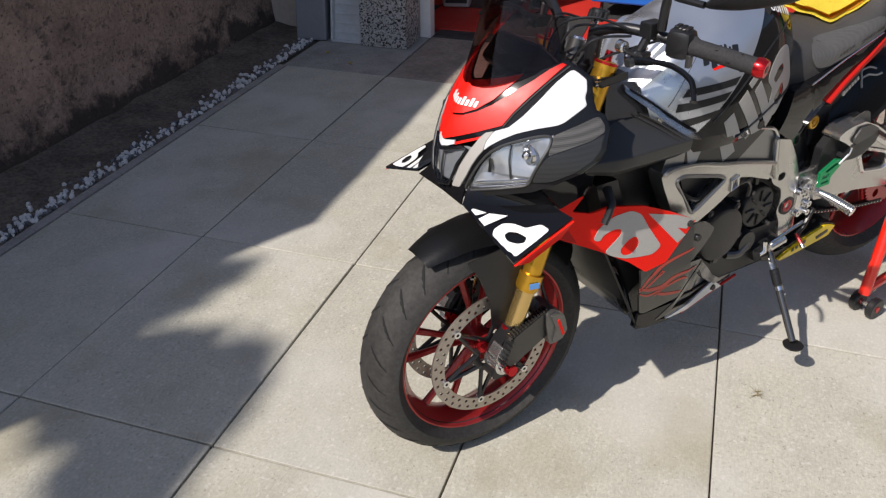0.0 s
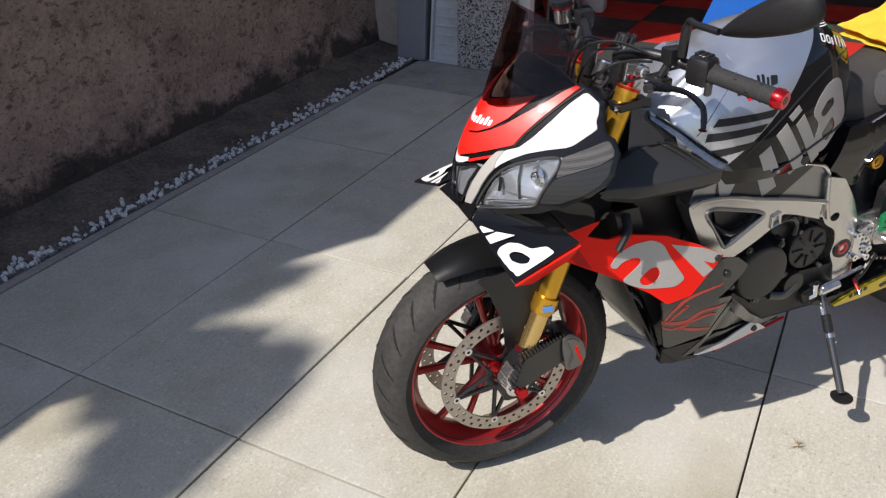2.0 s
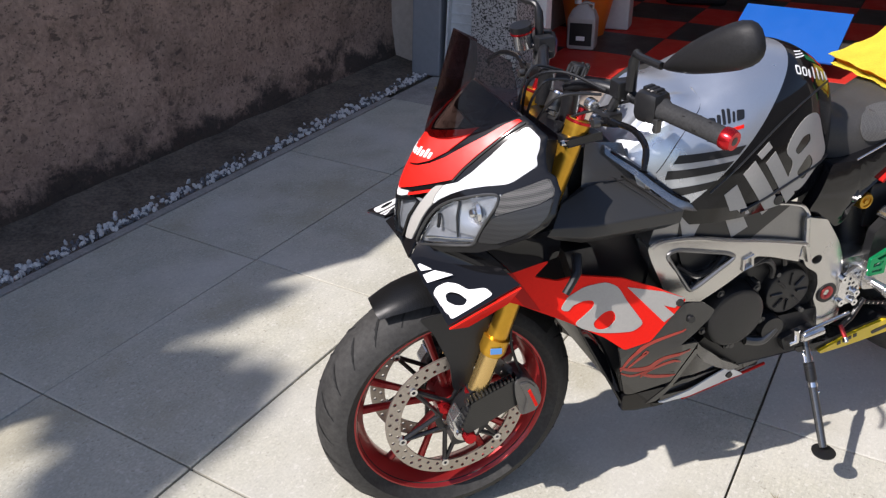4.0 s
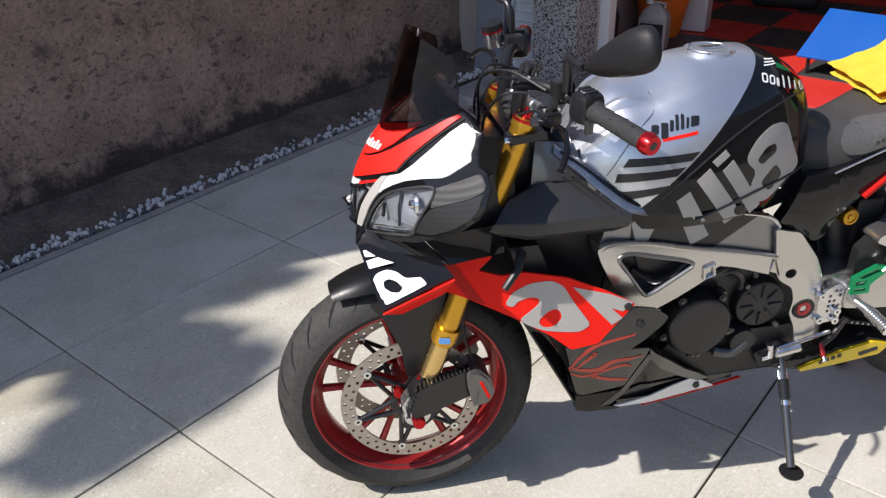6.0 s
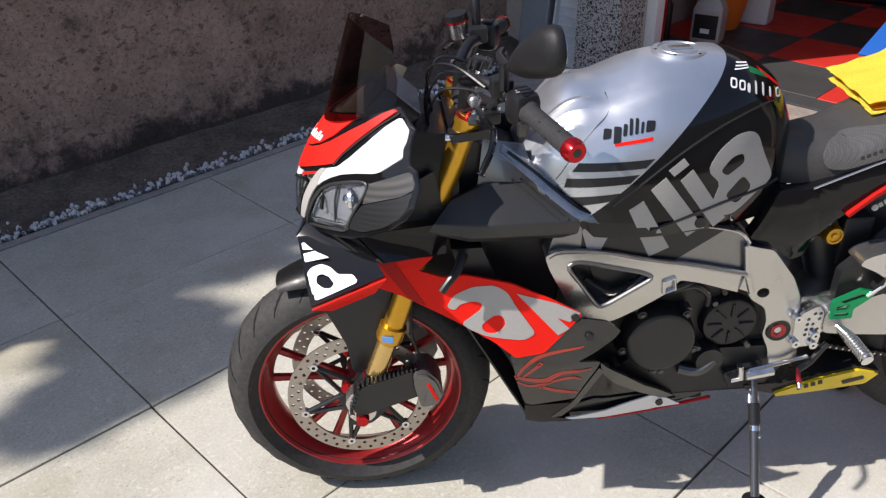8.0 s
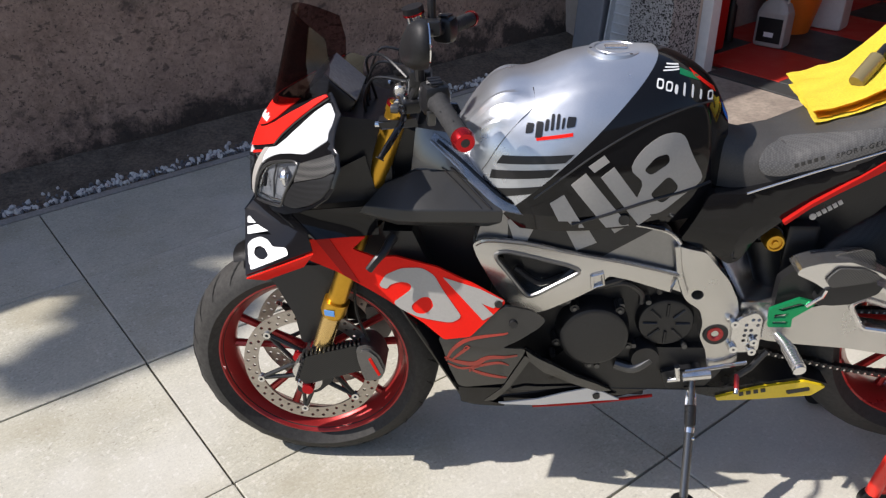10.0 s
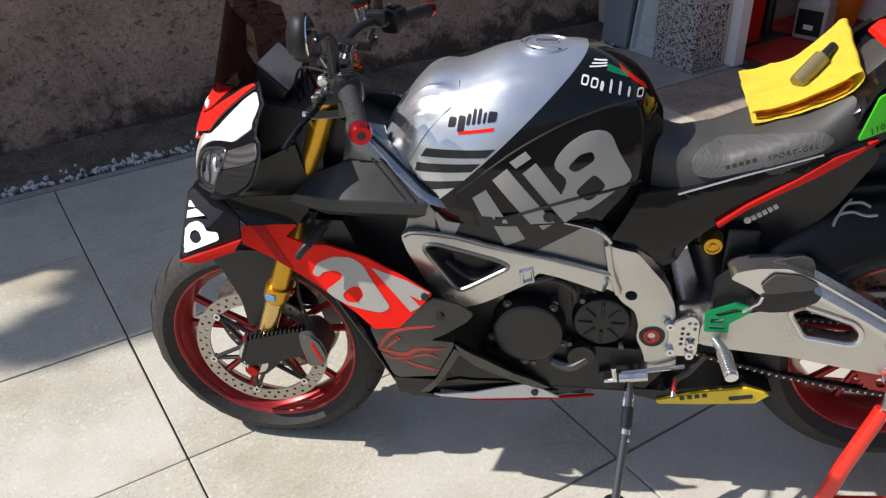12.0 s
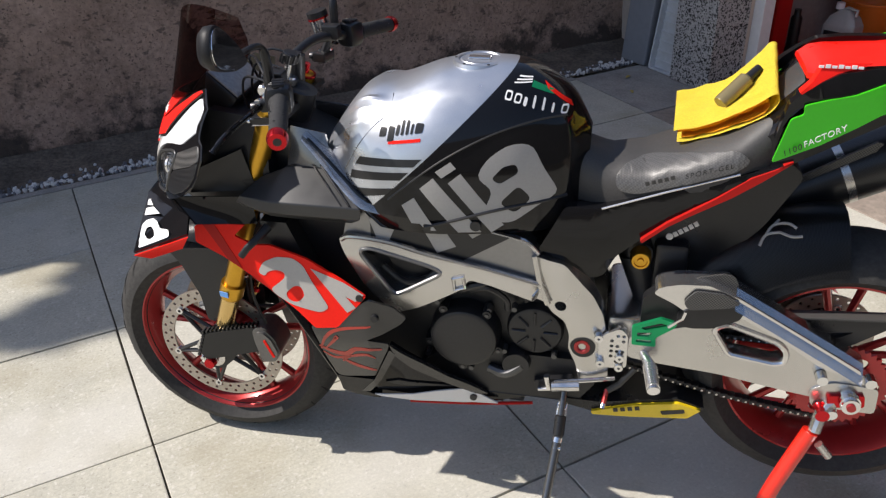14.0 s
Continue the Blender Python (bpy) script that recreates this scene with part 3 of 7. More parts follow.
def wheel(c, R, w, rim_r, parent, spokes, hub_r):
    wh = new("wheel")
    wh.parent = parent
    tyre("tyre", c, R, w, wh, rim_r + 0.002)
    x, y, z = c
    hw = 0.046 if w < 0.15 else w * 0.34
    prof = [(rim_r + 0.006, -hw), (rim_r + 0.006, -hw - 0.004), (rim_r - 0.004, -hw - 0.004), (rim_r - 0.012, -hw + 0.008), (rim_r - 0.028, -hw * 0.35), (rim_r - 0.030, 0),
            (rim_r - 0.028, hw * 0.35), (rim_r - 0.012, hw - 0.008), (rim_r - 0.004, hw + 0.004), (rim_r + 0.006, hw + 0.004), (rim_r + 0.006, hw), (rim_r - 0.006, 0)]
    part("rim", lathe(prof, c, 72, closed=True), "rim", wh, "red rim")
    part("hub", lathe([(hub_r * 0.6, -0.06), (hub_r, -0.045), (hub_r, 0.045), (hub_r * 0.6, 0.06)], c, 24), "rim", wh)
    for k in range(spokes):
        a = 2 * math.pi * k / spokes + 0.35
        for s in (-1, 1):
            b = a + s * 0.20
            p0 = Vector((x + hub_r * 0.8 * math.cos(a), y, z + hub_r * 0.8 * math.sin(a)))
            p1 = Vector((x + (rim_r - 0.026) * math.cos(b), y, z + (rim_r - 0.026) * math.sin(b)))
            part("spoke", tubed([p0, p0.lerp(p1, 0.5), p1], [0.011, 0.008, 0.010], 8), "rim", wh)
    return wh


front = wheel((0, 0, FZ), 0.302, 0.140, 0.229, bike, 5, 0.035)
rear = wheel((RX, 0, RZ), 0.317, 0.190, 0.228, bike, 5, 0.05)

# tread cuts of the front tyre
for k in range(26):
    a = 2 * math.pi * k / 26
    for s in (-1, 1):
        bm = bmesh.new()
        pts = []
        for q in range(5):
            t = q / 4
            ang = a + 0.10 * s + t * 0.16
            yy = s * (0.012 + 0.044 * t)
            th = math.asin(min(1, abs(yy) / 0.070))
            r = 0.302 - 0.071 * 0.92 * (1 - math.cos(th)) + 0.0006
            pts.append(Vector((r * math.cos(ang), yy, FZ + r * math.sin(ang))))
        wid = [0.0014, 0.0034, 0.0040, 0.0032, 0.0012]
        L, Rr = [], []
        for q, p in enumerate(pts):
            d = (pts[min(q + 1, 4)] - pts[max(q - 1, 0)]).normalized()
            nrm = Vector((p.x, p.y * 0.7, p.z - FZ)).normalized()
            sd = d.cross(nrm) * wid[q]
            L.append(bm.verts.new(p + sd))
            Rr.append(bm.verts.new(p - sd))
        for q in range(4):
            bm.faces.new((L[q], L[q + 1], Rr[q + 1], Rr[q]))
        part("tread_groove", bm, "groove", front, smooth=False)


def brake_disc(c, r_out, r_in, holes, parent, thick=0.005, carrier=True, name="brake_disc"):
    x, y, z = c
    loops = [circle(x, z, r_out, 90), circle(x, z, r_in, 60)]
    w = r_out - r_in
    for k in range(holes):
        a = 2 * math.pi * k / holes
        for fr, da in ((0.28, 0.0), (0.72, 0.5)):
            rr = r_in + w * fr
            aa = a + da * 2 * math.pi / holes
            loops.append(circle(x + rr * math.cos(aa), z + rr * math.sin(aa), 0.0042, 7))
    d = part(name, plate(loops, y - thick / 2, y + thick / 2), "disc", parent, "drilled steel brake disc", smooth=False)
    if carrier:
        for k in range(6):
            a = 2 * math.pi * k / 6 + 0.3
            for s in (-1, 1):
                part("carrier_arm", tubed([(x + 0.04 * math.cos(a + s * 0.5), y, z + 0.04 * math.sin(a + s * 0.5)), (x + (r_in + 0.004) * math.cos(a), y, z + (r_in + 0.004) * math.sin(a))], 0.0055, 6), "matt", parent)
            cb = (x + (r_in + 0.003) * math.cos(a), y, z + (r_in + 0.003) * math.sin(a))
            part("bobbin", lathe([(0.004, -0.007), (0.009, -0.007), (0.0095, 0.007), (0.004, 0.007)], cb, 12, closed=True), "chrome", parent)
        part("carrier", lathe([(0.034, -0.004), (0.05, -0.004), (0.05, 0.004), (0.034, 0.004)], c, 30, closed=True), "matt", parent)
    return d


brake_disc((0, -0.066, FZ), 0.163, 0.130, 36, front)
brake_disc((0, 0.066, FZ), 0.163, 0.130, 36, front)
brake_disc((RX, 0.085, RZ), 0.11, 0.075, 24, rear)

# fork legs, brake, axle


def on_fork(z, y):
    return Vector((0.008 + (z - FZ) * 0.3485, y, z))


for s in (-1, 1):
    y = s * 0.098
    leg = part("fork_tube", tubed([on_fork(0.505, y), on_fork(0.955, y)], 0.0225, 20), "gold", bike, "gold anodised fork tube")
    part("collar", tubed([on_fork(0.475, y), on_fork(0.485, y), on_fork(0.515, y)], [0.0245, 0.029, 0.029], 20), "gold", leg)
    part("sticker", boxed((-0.012, -0.0012, -0.007), (0.012, 0.0012, 0.007), 0.0005, Matrix.Translation(on_fork(0.498, y) + Vector((-0.008, s * 0.0295, 0))) @ Matrix.Rotation(radians(s * 14), 4, "Z")), "blue_pale", leg, "small blue label")
    part("slider", tubed([on_fork(0.36, y), on_fork(0.48, y)], 0.0215, 20), "gold_slider", bike)
    part("wiper", tubed([on_fork(0.372, y), on_fork(0.384, y)], 0.026, 20), "red_part", bike)
    part("fork_cap", tubed([on_fork(0.955, y), on_fork(0.966, y), on_fork(0.972, y)], [0.025, 0.025, 0.020], 20), "gold", bike)
    part("adjuster", tubed([on_fork(0.972, y), on_fork(0.992, y)], [0.009, 0.008], 14), "red_part", bike)
    foot = lathe([(0.018, -0.03), (0.030, -0.022), (0.032, 0.022), (0.018, 0.03)], (0.004, y - s * -0.002, FZ), 20)
    part("fork_foot", foot, "alu_bright", bike)
    part("axle_clamp", plate([rounded([(-0.032, 0.338), (-0.014, 0.366), (0.012, 0.330), (0.018, 0.284), (-0.014, 0.286)], 0.008)], s * 0.132, s * 0.098, 0.004), "alu_bright", bike, "bright axle clamp")
    for dz in (0.0, 0.026):
        part("clamp_bolt", lathe([(0.0, -0.005), (0.005, -0.005), (0.0055, 0.005), (0.0, 0.005)], (-0.018 + 0.5 * dz, s * 0.134, 0.306 + dz), 10), "chrome", bike)
    bm = plate([rounded([(-0.03, 0.262), (0.02, 0.262), (0.06, 0.30), (0.065, 0.385), (0.02, 0.40), (-0.02, 0.34)], 0.015)], y - 0.018, y + 0.018, 0.004)
    part("fork_bottom", bm, "matt", bike)
    part("axle_cap", lathe([(0.006, -0.010), (0.013, -0.010), (0.015, 0.004), (0.006, 0.004)], (0.004, y + s * 0.042, FZ - 0.004), 18), "red_part", bike)
    # caliper
    cal = part("brake_caliper", plate([rounded([(0.134, 0.300), (0.170, 0.306), (0.184, 0.335), (0.172, 0.375), (0.150, 0.398), (0.118, 0.396), (0.120, 0.36)], 0.010)], s * 0.045, s * 0.118, 0.006), "caliper", bike, "dark brake caliper")
    part("caliper_face", plate([rounded([(0.140, 0.306), (0.168, 0.312), (0.180, 0.335), (0.166, 0.374), (0.148, 0.392), (0.128, 0.390), (0.148, 0.345)], 0.006)], s * 0.118, s * 0.124, 0.003), "caliper", cal)
    part("caliper_script", plate([[(0.166, 0.322), (0.172, 0.326), (0.152, 0.374), (0.146, 0.370)]], s * 0.124, s * 0.1255), "red_satin", cal)
    # carbon cooling duct
    bm = plate([rounded([(-0.003, 0.312), (0.015, 0.312), (0.145, 0.328), (0.134, 0.384), (0.119, 0.398), (0.005, 0.388), (-0.018, 0.336)], 0.010)], s * 0.122, s * 0.146, 0.006)
    for v in bm.verts:
        v.co.y -= s * 0.28 * max(0.0, v.co.x)
    duct = part("brake_duct", bm, "carbon", bike, "carbon brake cooling duct")
    for k in range(14):
        x0 = -0.002 + k * 0.0095
        part("louvre", boxed((x0, s * (0.134 - 0.28 * max(0.0, x0)) - 0.010, 0.380 + 0.0008 * k), (x0 + 0.005, s * (0.134 - 0.28 * max(0.0, x0)) + 0.010, 0.394 + 0.0008 * k), 0.001), "satin_grey", duct)
    for k in range(6):
        part("fin", boxed((-0.022 + k * 0.004, s * 0.137 - 0.012, 0.322 + k * 0.011), (-0.015 + k * 0.004, s * 0.137 + 0.012, 0.329 + k * 0.011), 0.001), "satin", duct)
    part("wheel_bolt", lathe([(0.0, -0.01), (0.014, -0.01), (0.014, 0.01), (0.0, 0.01)], (-0.028, s * 0.066, FZ + 0.03), 12), "red_part", front)

# front mudguard
bm = bmesh.new()
secs = []
for k in range(17):
    a = radians(119.5 - k * 5.1)
    r = 0.330 + 0.006 * math.sin(math.pi * k / 16)
    wd = interp(k, (0, 2, 5, 16), (0.050, 0.066, 0.074, 0.074))
    row = []
    for j in range(11):
        t = -1 + 2 * j / 10
        drop = interp(k, (0, 3, 8, 16), (0.016, 0.030, 0.052, 0.060)) * abs(t) ** 2.4
        rr = r - drop
        row.append(Vector((rr * math.cos(a), wd * (1 - 0.10 * abs(t) ** 4) * t, FZ + rr * math.sin(a))))
    secs.append(row)
vs = [[bm.verts.new(p) for p in row] for row in secs]
for u, w in zip(vs, vs[1:]):
    for j in range(10):
        bm.faces.new((u[j], u[j + 1], w[j + 1], w[j]))
bmesh.ops.solidify(bm, geom=bm.faces[:], thickness=0.003)
guard = part("mudguard", bm, "carbon", bike, "carbon front mudguard", sharp=60)
for s in (-1, 1):
    bm = plate([rounded([(-0.085, 0.585), (0.085, 0.60), (0.075, 0.56), (0.035, 0.44), (0.028, 0.385), (-0.012, 0.385), (-0.02, 0.46), (-0.055, 0.545)], 0.012)], s * 0.082, s * 0.086, 0.001)
    part("stay", bm, "satin", guard)

# ---- frame ----


def frame_y(x, z):
    return -interp(x, (0.36, 0.45, 0.6, 0.80, 0.95), (0.15, 0.158, 0.15, 0.134, 0.128))


def cast_y(x, z):
    """The frame's outer face, crowned across the beam and across the rear plate."""
    if x < 0.80:
        d = (z - interp(x, (0.38, 0.48, 0.60, 0.70, 0.80), (0.66, 0.625, 0.618, 0.628, 0.60))) / 0.085
    else:
        d = (x - interp(z, (0.37, 0.45, 0.55, 0.62, 0.68), (0.935, 0.922, 0.885, 0.855, 0.825))) / 0.055
    return frame_y(x, z) + 0.011 * min(1.4, d * d) - 0.004


SPAR = [(0.397, 0.736), (0.435, 0.783), (0.507, 0.767), (0.601, 0.753), (0.683, 0.741), (0.77, 0.720), (0.80, 0.69), (0.811, 0.613), (0.695, 0.643), (0.575, 0.670), (0.49, 0.694), (0.429, 0.702), (0.386, 0.69)]
BEAM = [(0.381, 0.700), (0.41, 0.712), (0.49, 0.704), (0.575, 0.681), (0.695, 0.653), (0.808, 0.622), (0.826, 0.568), (0.792, 0.578), (0.707, 0.611), (0.660, 0.624), (0.648, 0.600), (0.539, 0.533), (0.493, 0.515), (0.433, 0.588), (0.391, 0.67)]
HOLE = [(0.424, 0.677), (0.447, 0.686), (0.581, 0.650), (0.606, 0.636), (0.511, 0.577), (0.496, 0.574)]
BACK = [(0.792, 0.688), (0.856, 0.671), (0.919, 0.594), (0.943, 0.547), (0.956, 0.489), (0.965, 0.378), (0.903, 0.369), (0.892, 0.419), (0.874, 0.455), (0.875, 0.494), (0.864, 0.529), (0.833, 0.548), (0.81, 0.589)]
for s in (-1, 1):
    for nm, loops, mat, off, th, step in (("frame_spar", [rounded(SPAR, 0.008)], "spar", 0.0, 0.05, 0.03),
                                          ("frame_beam", [rounded(BEAM, 0.010), rounded(HOLE, 0.016)], "alu", 0.008, 0.045, 0.016),
                                          ("frame_plate", [rounded(BACK, 0.010), circle(0.853, 0.568, 0.0125, 14)], "alu", 0.006, 0.05, 0.016)):
        bm = skin(loops, frame_y if nm == "frame_spar" else cast_y, th, step, off)
        if s > 0:
            bm.transform(Matrix.Diagonal((1, -1, 1, 1)))
        ob = part(nm, bm, mat, bike, "cast aluminium frame" if mat == "alu" else "", sharp=45)
        bv = ob.modifiers.new("edge", "BEVEL")
        bv.width, bv.segments, bv.limit_method, bv.angle_limit = 0.006, 3, "ANGLE", radians(50)
        ob.modifiers.move(1, 0)
    # rounded lips along the casting
    hole = rounded(HOLE, 0.016)
    part("hole_lip", tubed([Vector((x, -s * (cast_y(x, z) - 0.007), z)) for x, z in hole + hole[:1]], 0.0050, 8), "spar", bike)
    rim = [(0.405, frame_y(0.405, 0) - 0.001, 0.745), (0.438, frame_y(0.438, 0) - 0.001, 0.785), (0.507, -0.157, 0.769), (0.601, -0.153, 0.755), (0.683, -0.147, 0.743), (0.77, -0.14, 0.721), (0.802, -0.137, 0.690)]
    part("frame_lip", tubed([Vector((p.x, -s * p.y, p.z)) for p in spline(rim, 5)], 0.0045, 8), "alu_bright", bike)
    lip = [(0.388, -0.163, 0.700), (0.412, -0.166, 0.711), (0.49, -0.163, 0.703), (0.575, -0.160, 0.680), (0.695, -0.153, 0.652), (0.806, -0.144, 0.620)]
    part("frame_lip", tubed([Vector((p.x, -s * p.y, p.z)) for p in spline(lip, 5)], 0.006, 8), "alu", bike)
    seam = [(0.795, -0.142, 0.688), (0.808, -0.142, 0.62), (0.826, -0.141, 0.572)]
    part("frame_lip", tubed([Vector((p[0], -s * p[1], p[2])) for p in seam], 0.007, 8), "alu", bike)
    part("pivot_cup", lathe([(0.012, -0.004), (0.026, -0.004), (0.028, 0.002), (0.012, 0.002)], (0.906, s * 0.137, 0.467), 24, closed=True), "matt", bike)
    part("pivot_bolt", lathe([(0.008, -0.002), (0.011, -0.005), (0.017, -0.005), (0.019, 0.004), (0.008, 0.004)], (0.904, s * 0.138, 0.468), 24, closed=True), "rim", bike)
    bracket = [(0.627, -0.161, 0.626), (0.648, -0.161, 0.632), (0.652, -0.161, 0.606), (0.630, -0.161, 0.598)]
    part("engine_mount", tubed([Vector((x, -s * y, z)) for x, y, z in bracket + bracket[:1]], 0.0045, 8), "alu", bike)

# ---- engine ----
bm = plate([rounded([(0.40, 0.40), (0.50, 0.33), (0.70, 0.29), (0.90, 0.31), (0.93, 0.42), (0.90, 0.60), (0.80, 0.70), (0.60, 0.72), (0.44, 0.68)], 0.03)], -0.105, 0.105, 0.01)
engine = part("engine_block", bm, "matt", bike, "dark engine block")


def cover(cx, cz, y, r, depth, bolts, r2=None, name="engine_cover"):
    cv = part(name, lathe([(0.0, -depth), (r * 0.82, -depth), (r * 0.93, -depth * 0.85), (r, -depth * 0.35), (r * 1.03, 0.02)], (cx, y, cz), 44), "matt", engine)
    for k in range(bolts):
        a = 2 * math.pi * k / bolts + 0.9
        cb = (cx + r * 1.05 * math.cos(a), y - depth * 0.45, cz + r * 1.05 * math.sin(a))
        part("bolt", lathe([(0.0, -0.007), (0.0045, -0.007), (0.005, 0.010), (0.0, 0.010)], cb, 8), "bolt_dark", engine)
        part("bolt_boss", lathe([(0.0, -0.004), (0.010, -0.004), (0.012, 0.03), (0.0, 0.03)], cb, 10), "matt", engine)
    return cv


cover(0.645, 0.462, -0.125, 0.078, 0.03, 5)
cover(0.800, 0.487, -0.112, 0.062, 0.018, 0)
for k in range(8):
    a = 2 * math.pi * k / 8
    part("rib", tubed([(0.800 + 0.02 * math.cos(a), -0.132, 0.487 + 0.02 * math.sin(a)), (0.800 + 0.05 * math.cos(a), -0.131, 0.487 + 0.05 * math.sin(a))], 0.0032, 6), "matt", engine)
part("water_pump", lathe([(0.0, -0.03), (0.03, -0.03), (0.036, 0.02), (0.0, 0.02)], (0.762, -0.115, 0.40), 24), "matt", engine)
part("sight_tube", tubed(spline([(0.70, -0.13, 0.375), (0.74, -0.14, 0.372), (0.775, -0.135, 0.395)], 5), 0.012, 10), "bolt_dark", engine)
part("oil_pan", plate([rounded([(0.52, 0.345), (0.60, 0.30), (0.90, 0.30), (0.94, 0.36), (0.93, 0.42), (0.60, 0.42)], 0.02)], -0.125, 0.125, 0.01), "matt", engine)
for k in range(3):
    part("hose", tubed(spline([(0.50 + 0.05 * k, -0.12, 0.56), (0.56 + 0.05 * k, -0.145, 0.60), (0.62 + 0.06 * k, -0.13, 0.66 - 0.02 * k)], 6), 0.009, 8), "satin", engine)
part("cylinder_head", plate([rounded([(0.44, 0.60), (0.58, 0.52), (0.64, 0.60), (0.60, 0.72), (0.46, 0.73)], 0.02)], -0.125, 0.125, 0.01), "matt", engine)
part("radiator", plate([[(0.20, 0.72), (0.26, 0.72), (0.38, 0.42), (0.32, 0.38)]], -0.15, 0.15), "matt", bike)

# ---- fairing ----
RED = [(0.035, 0.687), (0.061, 0.697), (0.166, 0.709), (0.135, 0.678), (0.182, 0.664), (0.225, 0.672), (0.314, 0.658), (0.391, 0.626), (0.451, 0.596), (0.379, 0.506), (0.324, 0.492), (0.281, 0.526), (0.205, 0.569), (0.100, 0.623), (0.033, 0.648)]
LOW = [(0.312, 0.494), (0.367, 0.511), (0.405, 0.547), (0.450, 0.586), (0.467, 0.582), (0.504, 0.571), (0.534, 0.546), (0.521, 0.530), (0.481, 0.504), (0.446, 0.488), (0.495, 0.480), (0.489, 0.459), (0.468, 0.412), (0.453, 0.374), (0.367, 0.345), (0.352, 0.350), (0.333, 0.407), (0.322, 0.460)]


def fair_y(x, z):
    a = interp(x, (0.03, 0.10, 0.17, 0.25, 0.32, 0.45, 0.53, 0.66, 0.86), (-0.148, -0.156, -0.166, -0.182, -0.196, -0.218, -0.207, -0.17, -0.14))
    return a + max(0.0, 0.48 - z) * 0.22 + (z - 0.60) * 0.10 * (z > 0.48) - 0.012 * (z <= 0.48)


def both(name, make, mat, label="", parent=None, sharp=35):
    out = []
    for s in (-1, 1):
        bm = make()
        if s > 0:
            bm.transform(Matrix.Diagonal((1, -1, 1, 1)))
        out.append(part(name, bm, mat, parent or bike, label, sharp=sharp))
    return out


both("side_panel", lambda: skin([rounded(RED, 0.006)], fair_y, 0.006), "red_satin", "red side fairing panel")
both("lower_panel", lambda: skin([rounded(LOW, 0.006)], fair_y, 0.006, 0.02, -0.002), "satin_grey", "dark grey lower fairing")
# the belly: a black inner skin, two grey struts over its vents, a black sill and a white foot
both("belly_pan", lambda: skin([rounded([(0.352, 0.344), (0.367, 0.343), (0.453, 0.371), (0.495, 0.477), (0.552, 0.420), (0.611, 0.360), (0.681, 0.310), (0.76, 0.302), (0.858, 0.300), (0.80, 0.286), (0.718, 0.262), (0.646, 0.261), (0.541, 0.280), (0.456, 0.294), (0.391, 0.286), (0.358, 0.291)], 0.005)], fair_y, 0.006, 0.02, -0.014), "black", "gloss black belly pan")
both("belly_strut", lambda: skin([rounded([(0.494, 0.462), (0.506, 0.448), (0.466, 0.362), (0.432, 0.312), (0.409, 0.305), (0.449, 0.360)], 0.004)], fair_y, 0.010, 0.02, -0.001), "satin_grey", "dark grey vent strut")
both("belly_strut", lambda: skin([rounded([(0.495, 0.477), (0.512, 0.458), (0.555, 0.420), (0.614, 0.364), (0.700, 0.300), (0.668, 0.300), (0.604, 0.345), (0.538, 0.400), (0.503, 0.443)], 0.004)], fair_y, 0.010, 0.02, -0.002), "satin_grey", "dark grey vent strut")
both("vent_blade", lambda: skin([[(0.470, 0.345), (0.500, 0.352), (0.600, 0.330), (0.640, 0.318), (0.560, 0.330), (0.490, 0.338)]], fair_y, 0.004, 0.03, -0.010), "satin")
both("belly_sill", lambda: skin([rounded([(0.352, 0.342), (0.368, 0.342), (0.449, 0.358), (0.412, 0.306), (0.456, 0.300), (0.456, 0.294), (0.391, 0.286), (0.358, 0.291)], 0.004)], fair_y, 0.008, 0.02, -0.003), "black")
both("belly_stripe", lambda: skin([rounded([(0.440, 0.305), (0.533, 0.310), (0.584, 0.316), (0.643, 0.318), (0.682, 0.296), (0.722, 0.264), (0.646, 0.268), (0.541, 0.286), (0.456, 0.300)], 0.003)], fair_y, 0.004, 0.02, -0.002), "white", "white belly stripe")
both("belly_keel", lambda: tubed(spline([Vector((x, fair_y(x, z) + 0.010, z)) for x, z in ((0.52, 0.279), (0.60, 0.265), (0.70, 0.256), (0.80, 0.262))], 5), 0.004, 8), "red_dark")
both("shroud_side", lambda: patch((0.365, -0.168, 0.290), (0.215, -0.172, 0.572), (0.285, -0.085, 0.60), (0.405, -0.070, 0.290), -0.014, 10, 0.005), "black", "gloss black inner fairing")
part("belly_floor", boxed((0.42, -0.105, 0.262), (0.78, 0.105, 0.275), 0.006), "satin", bike)
part("radiator_shroud", plate([rounded([(0.12, 0.62), (0.20, 0.56), (0.32, 0.48), (0.36, 0.33), (0.395, 0.275), (0.44, 0.275), (0.44, 0.70), (0.2, 0.72)], 0.01)], -0.10, 0.10), "satin", bike)
for x, z in ((0.467, 0.545), (0.665, 0.289), (0.436, 0.591)):
    part("fairing_bolt", lathe([(0.0, -0.003), (0.008, -0.003), (0.009, 0.004), (0.0, 0.004)], (x, fair_y(x, z) - 0.001, z), 14), "matt", bike)

